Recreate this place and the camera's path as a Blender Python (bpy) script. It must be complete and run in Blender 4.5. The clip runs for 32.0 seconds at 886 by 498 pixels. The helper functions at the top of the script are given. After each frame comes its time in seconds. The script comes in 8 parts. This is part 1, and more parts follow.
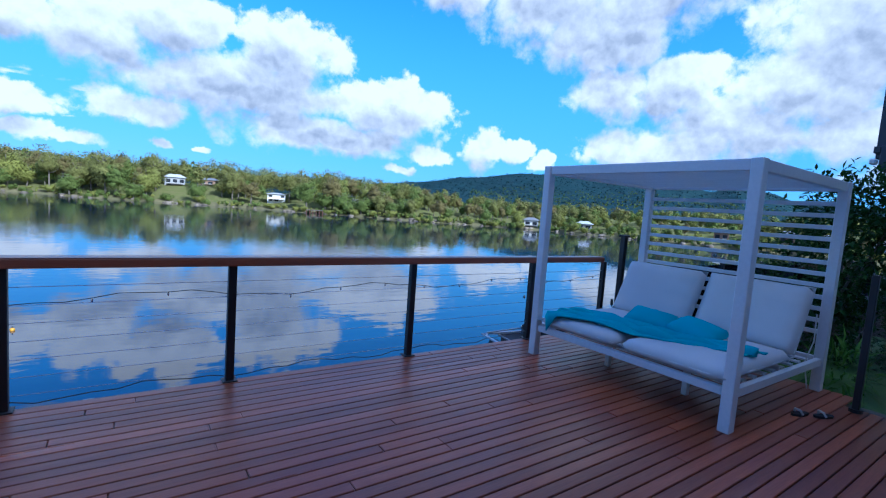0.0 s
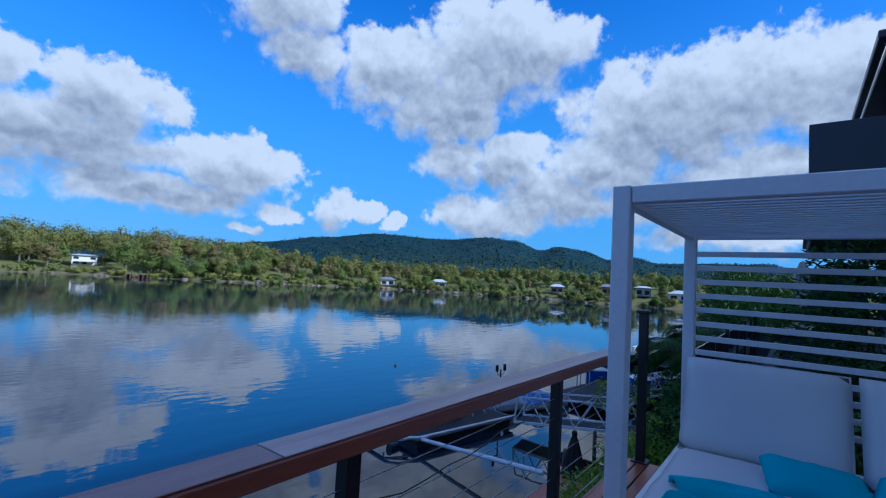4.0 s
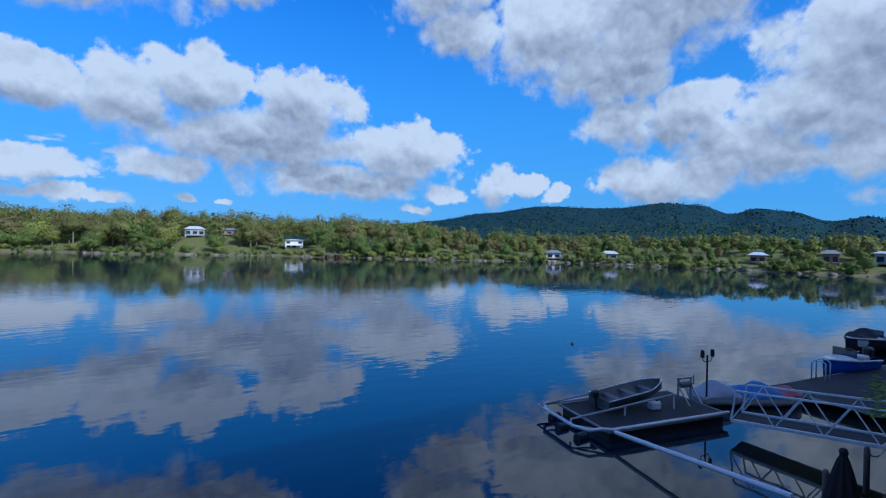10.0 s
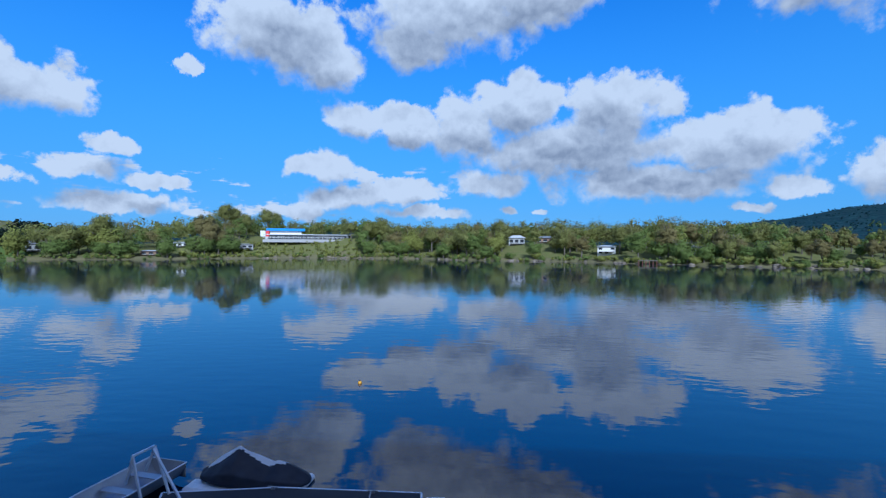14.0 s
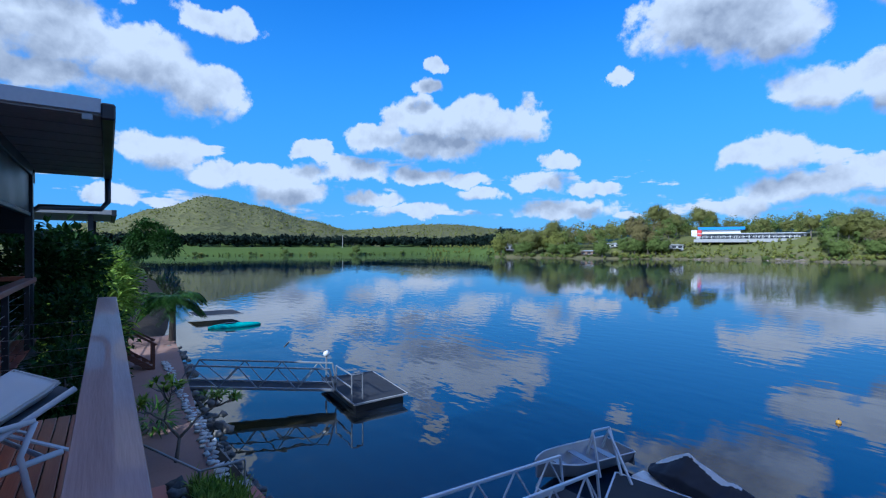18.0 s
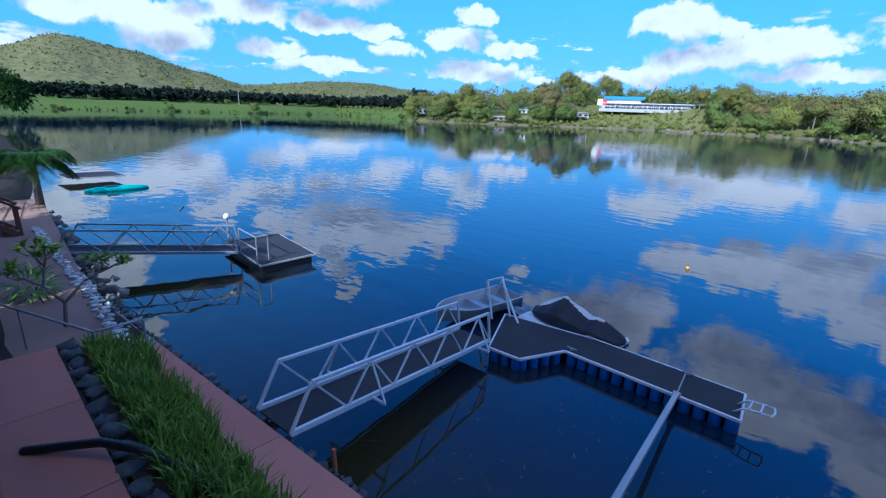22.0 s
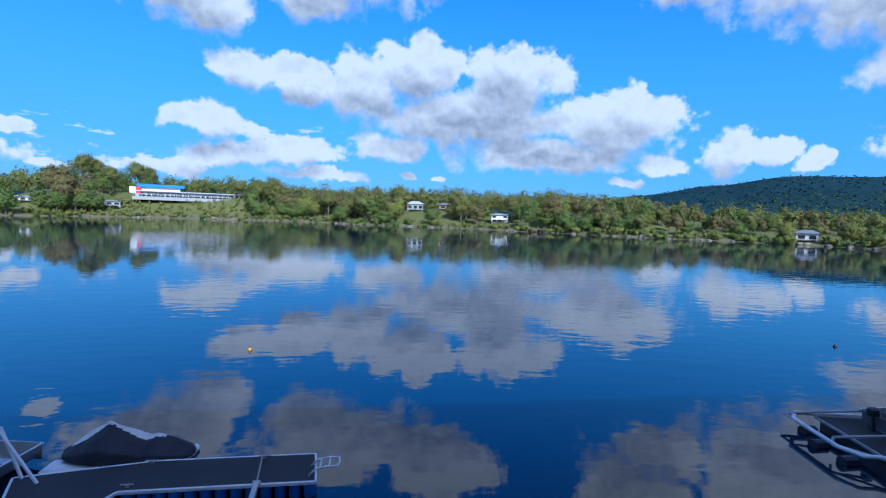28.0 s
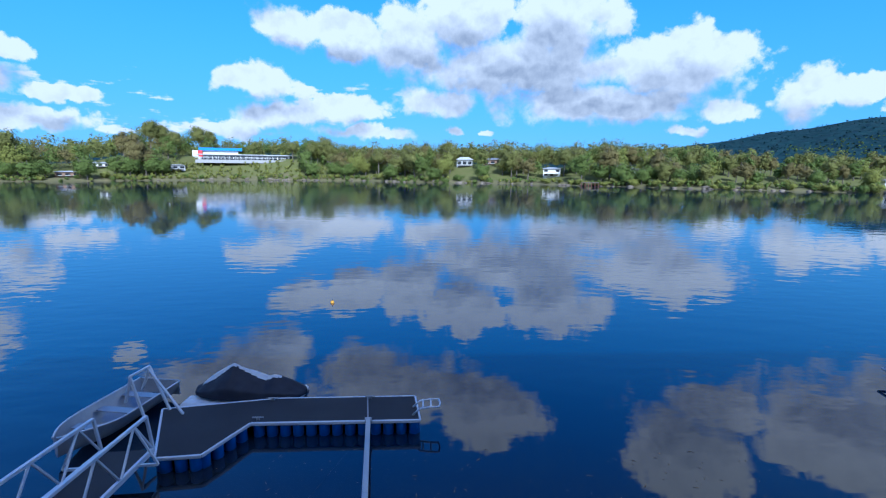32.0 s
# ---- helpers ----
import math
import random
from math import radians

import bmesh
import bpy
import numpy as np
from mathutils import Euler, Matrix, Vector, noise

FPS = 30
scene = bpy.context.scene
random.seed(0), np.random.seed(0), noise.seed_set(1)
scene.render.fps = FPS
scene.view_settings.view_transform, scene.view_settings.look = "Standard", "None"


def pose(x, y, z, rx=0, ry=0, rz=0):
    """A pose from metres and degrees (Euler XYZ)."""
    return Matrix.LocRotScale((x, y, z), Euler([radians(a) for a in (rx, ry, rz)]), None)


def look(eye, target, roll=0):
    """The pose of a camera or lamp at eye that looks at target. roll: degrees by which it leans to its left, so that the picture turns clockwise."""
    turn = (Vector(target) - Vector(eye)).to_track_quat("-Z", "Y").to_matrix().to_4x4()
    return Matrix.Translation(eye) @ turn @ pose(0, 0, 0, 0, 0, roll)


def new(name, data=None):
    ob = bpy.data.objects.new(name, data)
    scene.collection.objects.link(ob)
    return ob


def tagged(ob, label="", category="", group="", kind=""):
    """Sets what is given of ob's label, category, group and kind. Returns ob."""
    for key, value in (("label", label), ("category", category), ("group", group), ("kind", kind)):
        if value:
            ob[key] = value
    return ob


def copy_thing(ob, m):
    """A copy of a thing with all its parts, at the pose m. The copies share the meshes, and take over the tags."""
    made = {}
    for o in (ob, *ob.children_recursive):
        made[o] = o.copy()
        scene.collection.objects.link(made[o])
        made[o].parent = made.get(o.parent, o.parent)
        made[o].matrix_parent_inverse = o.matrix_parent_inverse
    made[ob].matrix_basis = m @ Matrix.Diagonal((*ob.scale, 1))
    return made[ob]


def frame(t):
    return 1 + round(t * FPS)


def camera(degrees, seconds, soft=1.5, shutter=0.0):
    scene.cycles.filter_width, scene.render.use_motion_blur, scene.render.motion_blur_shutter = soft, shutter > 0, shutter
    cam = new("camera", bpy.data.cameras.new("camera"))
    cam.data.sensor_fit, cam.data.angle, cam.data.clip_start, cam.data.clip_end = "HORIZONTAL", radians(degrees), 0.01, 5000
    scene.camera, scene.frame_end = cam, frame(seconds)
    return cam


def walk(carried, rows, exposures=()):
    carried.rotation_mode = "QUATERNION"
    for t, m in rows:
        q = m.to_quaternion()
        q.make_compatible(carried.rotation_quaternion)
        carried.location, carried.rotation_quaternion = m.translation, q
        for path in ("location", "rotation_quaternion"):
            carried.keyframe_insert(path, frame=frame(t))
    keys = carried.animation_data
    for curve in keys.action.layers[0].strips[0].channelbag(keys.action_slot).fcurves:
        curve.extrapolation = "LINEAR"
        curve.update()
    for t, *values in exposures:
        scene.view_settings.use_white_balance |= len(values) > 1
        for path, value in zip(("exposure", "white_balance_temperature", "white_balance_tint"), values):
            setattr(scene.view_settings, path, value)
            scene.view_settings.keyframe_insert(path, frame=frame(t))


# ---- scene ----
cam = camera(87.4, 32.0, 1.2)
PATH = [
    (0, (-1.405, -3.898, 1.497), (-0.258, -2.269, 1.321), 4.2),
    (0.5, (-1.26, -3.585, 1.514), (0.068, -2.091, 1.458), 3.5),
    (1, (-1.104, -3.231, 1.531), (0.345, -1.853, 1.572), 3.1),
    (1.5, (-0.957, -2.88, 1.533), (0.563, -1.585, 1.645), 2.8),
    (2, (-0.809, -2.53, 1.534), (0.721, -1.252, 1.686), 2.6),
    (2.5, (-0.691, -2.166, 1.529), (0.852, -0.902, 1.67), 3.2),
    (4.5, (0.147, -0.877, 1.507), (1.769, 0.288, 1.614), 2.7),
    (5, (0.348, -0.582, 1.509), (2.03, 0.495, 1.611), 2.2),
    (5.5, (0.453, -0.366, 1.528), (2.199, 0.604, 1.632), 1.7),
    (6, (0.573, -0.223, 1.531), (2.379, 0.631, 1.625), 1.0),
    (6.5, (0.635, -0.154, 1.532), (2.462, 0.657, 1.61), 1.1),
    (7, (0.577, -0.092, 1.519), (2.37, 0.793, 1.561), 1.5),
    (7.5, (0.554, -0.036, 1.52), (2.254, 1.018, 1.529), 2.5),
    (8, (0.588, -0.007, 1.499), (2.142, 1.253, 1.487), 2.1),
    (8.5, (0.594, 0.009, 1.493), (1.994, 1.437, 1.469), 1.9),
    (9, (0.582, 0.05, 1.501), (1.851, 1.595, 1.473), 1.8),
    (9.5, (0.593, 0.077, 1.487), (1.78, 1.687, 1.468), 1.4),
    (10, (0.607, 0.124, 1.461), (1.686, 1.808, 1.443), 1.1),
    (10.5, (0.631, 0.166, 1.437), (1.633, 1.897, 1.431), 1.2),
    (11, (0.631, 0.212, 1.436), (1.568, 1.979, 1.447), 0.8),
    (11.5, (0.647, 0.215, 1.435), (1.525, 2.012, 1.448), 0.5),
    (12, (0.615, 0.236, 1.433), (1.348, 2.097, 1.438), 0.3),
    (12.5, (0.573, 0.197, 1.434), (1.126, 2.119, 1.45), 0.6),
    (13, (0.512, 0.209, 1.435), (0.855, 2.179, 1.433), 0.7),
    (13.5, (0.44, 0.264, 1.414), (0.56, 2.26, 1.424), 1.2),
    (14, (0.359, 0.318, 1.405), (0.202, 2.311, 1.399), 0.2),
    (14.5, (0.287, 0.324, 1.398), (-0.105, 2.285, 1.4), 0.3),
    (16.5, (0.197, 0.175, 1.415), (-0.832, 1.889, 1.373), 0.9),
    (17, (0.167, 0.15, 1.404), (-0.94, 1.814, 1.327), 1.6),
    (17.5, (0.085, 0.096, 1.425), (-1.276, 1.561, 1.372), 0.3),
    (18, (0.05, -0.018, 1.454), (-1.57, 1.155, 1.445), 0.1),
    (18.5, (0.1, -0.056, 1.491), (-1.656, 0.901, 1.52), -0.1),
    (19, (0.074, -0.093, 1.454), (-1.768, 0.684, 1.484), 0.2),
    (19.5, (0.08, -0.127, 1.462), (-1.843, 0.426, 1.462), 1.1),
    (20, (0.126, -0.142, 1.448), (-1.839, 0.229, 1.431), 1.0),
    (20.5, (0.128, -0.183, 1.439), (-1.856, 0.067, 1.412), 1.2),
    (21, (0.145, -0.145, 1.399), (-1.805, 0.289, 1.301), 0.5),
    (21.5, (0.171, -0.022, 1.377), (-1.588, 0.896, 1.126), 1.1),
    (22, (0.156, 0.124, 1.309), (-1.151, 1.527, 0.739), 2.0),
    (22.5, (0.194, 0.224, 1.245), (-0.606, 1.833, 0.368), 0.6),
    (23, (0.269, 0.292, 1.234), (-0.207, 1.976, 0.265), 2.9),
    (23.5, (0.316, 0.337, 1.278), (-0.158, 2.039, 0.34), 2.6),
    (24, (0.338, 0.37, 1.362), (-0.145, 2.128, 0.539), 2.2),
    (24.5, (0.317, 0.327, 1.404), (-0.109, 2.148, 0.696), 2.5),
    (25, (0.335, 0.319, 1.425), (0.06, 2.213, 0.846), 2.5),
    (25.5, (0.393, 0.318, 1.437), (0.337, 2.264, 0.978), 2.7),
    (26, (0.405, 0.287, 1.435), (0.633, 2.247, 1.106), 2.6),
    (26.5, (0.425, 0.3, 1.451), (0.853, 2.24, 1.218), 2.3),
    (28.5, (0.256, 0.191, 1.35), (0.336, 2.185, 1.216), 1.6),
    (29, (0.104, 0.072, 1.345), (-0.127, 2.055, 1.227), -0.6),
    (29.5, (-0.045, -0.003, 1.309), (-0.329, 1.969, 1.127), -1.1),
    (30, (-0.205, 0.037, 1.313), (-0.473, 2.008, 1.109), -1.0),
    (30.5, (-0.365, -0.003, 1.312), (-0.604, 1.97, 1.087), -1.1),
    (31, (-0.512, -0.003, 1.329), (-0.656, 1.973, 1.054), -0.6),
    (31.5, (-0.58, 0.036, 1.35), (-0.624, 2.011, 1.035), -0.1),
    (32, (-0.669, 0.047, 1.356), (-0.593, 2.017, 1.019), 0.4),
]
# light and colour
EXPOSURES = [(t, s, 4850, 8) for t, s in ((0, 0.74), (2, 0.24), (5, 0.12), (7, 0.08), (9, 0.02), (13, 0.02), (17, 0.21), (19, 0.25), (20.5, 0.40), (22, 0.63), (23, 1.05), (23.5, 1.35), (24, 1.5), (24.5, 1.35), (25, 1.12), (26, 0.65), (29, 0.32), (31, 0.38), (32, 0.52))]
SKY_STRENGTH, SUN_POWER = 0.10, 5.0
SKY_SAT, SKY_VALUE = 1.34, 1.75
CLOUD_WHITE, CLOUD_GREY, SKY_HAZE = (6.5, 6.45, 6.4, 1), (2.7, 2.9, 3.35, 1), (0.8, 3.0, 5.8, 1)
WAVES = 0.9
walk(cam, [(t, look(e, g, r)) for t, e, g, r in PATH], EXPOSURES)

# ---- sky, sun ----
WATER = -4.45          # level of the river; the deck is level 0
SUN_EL, SUN_AZ = 33.0, 167.0   # the sun stands behind the house; azimuth from +y towards +x
world = bpy.data.worlds.new("sky")
scene.world = world
world.use_nodes = True
wt = world.node_tree
wt.nodes.clear()


def wmath(op, a, b=None, c=None, clamp=False):
    n = wt.nodes.new("ShaderNodeMath")
    n.operation, n.use_clamp = op, clamp
    for i, v in enumerate((a, b, c)):
        if v is None:
            continue
        if isinstance(v, (int, float)):
            n.inputs[i].default_value = v
        else:
            wt.links.new(v, n.inputs[i])
    return n.outputs[0]


def wvec(op, a, b=None, c=None):
    n = wt.nodes.new("ShaderNodeVectorMath")
    n.operation = op
    for i, v in enumerate((a, b, c)):
        if v is None:
            continue
        if isinstance(v, tuple):
            n.inputs[i].default_value = v
        else:
            wt.links.new(v, n.inputs[i])
    return n.outputs["Value"] if op == "LENGTH" else n.outputs[0]


def wnoise(vec, scale, detail, rough=0.55):
    n = wt.nodes.new("ShaderNodeTexNoise")
    n.inputs["Scale"].default_value, n.inputs["Detail"].default_value, n.inputs["Roughness"].default_value = scale, detail, rough
    wt.links.new(vec, n.inputs["Vector"])
    return n.outputs


def wramp(v, lo, hi):
    n = wt.nodes.new("ShaderNodeMapRange")
    n.interpolation_type = "SMOOTHSTEP"
    wt.links.new(v, n.inputs["Value"])
    n.inputs["From Min"].default_value, n.inputs["From Max"].default_value = lo, hi
    return n.outputs["Result"]


def wmix(f, a, b):
    n = wt.nodes.new("ShaderNodeMix")
    n.data_type = "RGBA"
    wt.links.new(f, n.inputs["Factor"])
    for i, v in ((6, a), (7, b)):
        if isinstance(v, tuple):
            n.inputs[i].default_value = v
        else:
            wt.links.new(v, n.inputs[i])
    return n.outputs[2]


sky = wt.nodes.new("ShaderNodeTexSky")
sky.sky_type = "NISHITA"
sky.sun_disc = False
sky.sun_elevation, sky.sun_rotation = radians(SUN_EL), radians(SUN_AZ)
sky.air_density, sky.dust_density, sky.ozone_density = 1.0, 0.4, 3.0
richer = wt.nodes.new("ShaderNodeHueSaturation")
richer.inputs["Saturation"].default_value = SKY_SAT
richer.inputs["Value"].default_value = SKY_VALUE
richer.inputs["Hue"].default_value = 0.515
wt.links.new(sky.outputs[0], richer.inputs["Color"])

# cumulus banks: azimuth, height, half width and half height in degrees
CLOUDS_EAST = [(34.5, 24.5, 6.0, 2.5), (45.6, 23.7, 9.0, 4.5), (52.3, 20.4, 8.8, 4.9), (57.6, 26.1, 10.4, 6.2), (64.6, 27.0, 6.3, 3.4), (53.9, 14.2, 4.8, 3.3), (60.1, 14.6, 4.9, 3.3), (78.6, 18.4, 11.9, 6.8), (87.9, 20.5, 10.7, 5.1), (96.2, 19.4, 7.2, 4.8), (72.0, 14.1, 8.9, 3.9), (88.1, 11.6, 11.7, 3.7), (97.7, 13.7, 5.9, 6.1), (78.8, 9.4, 9.8, 3.0), (66.5, 10.7, 8.4, 3.7), (58.2, 7.7, 7.6, 2.6), (85.2, 6.0, 10.4, 1.9), (39.2, 7.5, 2.8, 2.5), (43.5, 7.6, 1.4, 1.5), (46.5, 6.5, 1.5, 1.3)]
CLOUDS_MIDDLE = [(-4.0, 26.5, 11.0, 4.2), (8.0, 29.0, 8.0, 3.4), (32.0, 29.0, 7.0, 5.0), (-14.9, 15.3, 4.3, 1.8), (-8.6, 14.5, 5.2, 2.5), (-2.0, 14.1, 5.3, 3.6), (4.7, 16.3, 5.4, 3.8), (16.1, 16.0, 5.9, 3.7), (10.6, 11.6, 13.4, 3.9), (27.2, 10.8, 7.3, 3.4), (1.6, 7.9, 5.2, 1.7), (19.6, 7.4, 11.8, 2.2), (32.7, 6.2, 3.5, 1.1), (-18.3, 9.5, 4.7, 1.8), (-16.6, 6.0, 5.6, 1.5), (-9.1, 6.9, 3.9, 1.8), (-7.0, 4.2, 5.4, 0.9), (-20.7, 4.1, 2.7, 1.3), (6.0, 27.4, 8.5, 2.2), (3.5, 4.7, 1.1, 0.6), (7.3, 4.5, 0.9, 0.5), (29.3, 4.2, 1.5, 0.6)]
CLOUDS_WEST = [(-62.2, 12.9, 3.5, 1.6), (-56.7, 14.6, 4.2, 2.6), (-48.7, 14.8, 7.2, 2.8), (-55.5, 12.2, 7.8, 1.5), (-69.6, 11.3, 2.1, 1.1), (-64.8, 9.2, 4.1, 1.5), (-73.8, 8.0, 4.2, 1.4), (-71.8, 6.1, 4.5, 1.2), (-56.6, 8.8, 3.6, 1.1), (-51.1, 8.0, 3.3, 0.9), (-39.9, 10.1, 2.6, 1.1), (-62.2, 5.9, 3.2, 1.0), (-49.2, 6.4, 2.7, 0.7), (-42.6, 7.8, 4.1, 1.3), (-36.4, 6.7, 2.9, 0.8), (-57.2, 4.4, 4.7, 0.8), (-39.8, 4.5, 5.5, 1.1), (-55.2, 21.6, 1.7, 1.0), (-56.1, 19.0, 1.7, 0.8), (-33.2, 18.8, 1.2, 0.9), (-23.8, 22.8, 7.4, 4.3), (-18.5, 20.6, 4.2, 2.8), (-8.3, 23.8, 6.0, 2.8)]
CLOUDS_FAR_WEST = [(-103.1, 20.2, 4.4, 2.4), (-95.4, 19.9, 7.4, 3.6), (-87.2, 18.6, 5.9, 3.2), (-81.6, 16.5, 4.2, 2.9), (-96.7, 16.1, 7.9, 1.9), (-94.8, 25.4, 6.0, 2.1), (-79.6, 23.5, 4.0, 1.5), (-85.7, 10.1, 3.3, 1.9), (-78.0, 8.1, 5.7, 1.4), (-71.8, 8.2, 4.2, 1.3), (-89.8, 5.5, 2.2, 1.0)]
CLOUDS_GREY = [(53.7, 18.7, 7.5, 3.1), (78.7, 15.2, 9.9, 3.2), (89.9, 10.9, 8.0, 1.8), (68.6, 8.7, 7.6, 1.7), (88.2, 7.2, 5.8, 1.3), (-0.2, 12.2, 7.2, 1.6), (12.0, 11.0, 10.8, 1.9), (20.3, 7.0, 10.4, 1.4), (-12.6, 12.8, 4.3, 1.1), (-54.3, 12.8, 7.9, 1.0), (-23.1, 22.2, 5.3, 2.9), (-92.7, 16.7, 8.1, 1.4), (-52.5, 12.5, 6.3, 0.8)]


way = wt.nodes.new("ShaderNodeTexCoord").outputs["Generated"]
axes = wt.nodes.new("ShaderNodeSeparateXYZ")
wt.links.new(way, axes.inputs[0])
az = wmath("MULTIPLY", wmath("ARCTAN2", axes.outputs[0], axes.outputs[1]), 57.29578)
el = wmath("MULTIPLY", wmath("ARCSINE", axes.outputs[2]), 57.29578)
flat = wt.nodes.new("ShaderNodeCombineXYZ")
wt.links.new(az, flat.inputs[0])
wt.links.new(el, flat.inputs[1])
curl = wnoise(way, 13.0, 6.0, 0.6)["Color"]
bent = wvec("MULTIPLY_ADD", wvec("SUBTRACT", curl, (0.5, 0.5, 0.5)), (5.5, 3.4, 0.0), flat.outputs[0])
raised = wvec("ADD", bent, (0.5, 2.6, 0.0))


def bank(blobs, at=bent):
    most = None
    for a, e, w, h in blobs:
        off = wvec("MULTIPLY_ADD", at, (1 / w, 1 / h, 0.0), (-a / w, -e / h, 0.0))
        near = wmath("SUBTRACT", 1.15, wvec("LENGTH", off))
        most = near if most is None else wmath("MAXIMUM", most, near)
    return most


def puffs(vec, scale):
    """Rounded heads of cumulus: distance to the nearest of many cells, in two sizes."""
    n = wt.nodes.new("ShaderNodeTexVoronoi")
    n.inputs["Scale"].default_value, n.inputs["Detail"].default_value, n.inputs["Roughness"].default_value = scale, 2.0, 0.55
    n.normalize = True
    wt.links.new(vec, n.inputs["Vector"])
    return n.outputs["Distance"]


body = above = None
for blobs in (CLOUDS_EAST, CLOUDS_MIDDLE, CLOUDS_WEST, CLOUDS_FAR_WEST):
    one, over = bank(blobs), bank(blobs, raised)
    body = one if body is None else wmath("MAXIMUM", body, one)
    above = over if above is None else wmath("MAXIMUM", above, over)
# fair-weather cloud over the rest of the sky, behind and above the house
# unseen cover, added partly to lift the fill light on the deck
rest = wmath("SUBTRACT", wmath("MULTIPLY", wnoise(way, 3.2, 3.0)["Fac"], 4.0), 1.75)
behind = wmath("MAXIMUM", wramp(el, 56.0, 64.0), wramp(wmath("ABSOLUTE", wmath("ADD", az, 6.0)), 112.0, 122.0))
body = wmath("MAXIMUM", body, wmath("SUBTRACT", wmath("MULTIPLY", behind, wmath("ADD", rest, 1.5)), 1.5))
small = wnoise(wvec("MULTIPLY", flat.outputs[0], (0.10, 0.42, 0.0)), 1.0, 4.0, 0.55)["Fac"]
low = wmath("MULTIPLY", wmath("MULTIPLY", wramp(el, 1.5, 4.0), wmath("SUBTRACT", 1.0, wramp(el, 10.0, 15.0))), wmath("SUBTRACT", 1.0, wramp(az, -4.0, 8.0)))
body = wmath("MAXIMUM", body, wmath("SUBTRACT", wmath("MULTIPLY", low, wmath("MULTIPLY_ADD", small, 4.4, -0.78)), 1.6))
fine = wnoise(way, 17.0, 8.0, 0.6)["Fac"]
crumpled = wvec("MULTIPLY_ADD", wvec("SUBTRACT", wnoise(way, 22.0, 4.0)["Color"], (0.5, 0.5, 0.5)), (0.045, 0.045, 0.045), way)
heads = puffs(crumpled, 15.0)
lit_heads = puffs(wvec("ADD", crumpled, (0.004, -0.004, 0.013)), 15.0)
dens = wmath("MULTIPLY_ADD", wmath("SUBTRACT", fine, 0.5), 1.5, body)
dens = wmath("MULTIPLY_ADD", wmath("SUBTRACT", 0.30, heads), 1.0, dens)
# crisp tops, frayed bases
fray = wmath("MULTIPLY_ADD", wramp(above, -0.2, 0.6), 0.34, 0.26)
cover = wmath("MULTIPLY", wmath("DIVIDE", wmath("ADD", dens, 0.02), fray, None, True), wramp(el, 0.0, 2.0))
cover = wmath("MULTIPLY", wmath("MULTIPLY", cover, cover), wmath("SUBTRACT", 3.0, wmath("MULTIPLY", cover, 2.0)))
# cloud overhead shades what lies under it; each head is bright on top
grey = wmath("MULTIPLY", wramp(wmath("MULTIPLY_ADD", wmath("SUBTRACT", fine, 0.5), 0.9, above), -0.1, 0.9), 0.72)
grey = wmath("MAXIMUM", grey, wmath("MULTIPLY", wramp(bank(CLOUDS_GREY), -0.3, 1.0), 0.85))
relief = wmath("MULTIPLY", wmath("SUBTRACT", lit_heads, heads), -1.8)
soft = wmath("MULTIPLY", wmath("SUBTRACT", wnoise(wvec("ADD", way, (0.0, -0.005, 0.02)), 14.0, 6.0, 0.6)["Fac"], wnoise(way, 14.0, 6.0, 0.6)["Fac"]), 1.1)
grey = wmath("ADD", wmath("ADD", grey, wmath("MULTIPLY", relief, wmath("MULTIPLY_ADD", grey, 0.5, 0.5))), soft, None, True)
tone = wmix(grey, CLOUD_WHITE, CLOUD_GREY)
haze = wmix(wmath("MULTIPLY", wmath("SUBTRACT", 1.0, wramp(el, 0.0, 40.0)), 0.9), richer.outputs[0], SKY_HAZE)
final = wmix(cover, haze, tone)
glow = wt.nodes.new("ShaderNodeBackground")
glow.inputs["Strength"].default_value = SKY_STRENGTH
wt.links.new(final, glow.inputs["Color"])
wout = wt.nodes.new("ShaderNodeOutputWorld")
wt.links.new(glow.outputs[0], wout.inputs["Surface"])

sun = new("sun", bpy.data.lights.new("sun", "SUN"))
sun.data.energy, sun.data.angle, sun.data.color = SUN_POWER, radians(0.6), (1.0, 0.94, 0.85)
a, e = radians(SUN_AZ), radians(SUN_EL)
toward = Vector((math.sin(a) * math.cos(e), math.cos(a) * math.cos(e), math.sin(e)))
sun.matrix_world = look(toward * 60, (0, 0, 0))

# ---- materials ----
def linked(nt, v, socket):
    if isinstance(v, (int, float)):
        socket.default_value = v
    elif isinstance(v, tuple):
        socket.default_value = (*v, 1.0) if len(v) == 3 and len(socket.default_value) == 4 else v
    else:
        nt.links.new(v, socket)


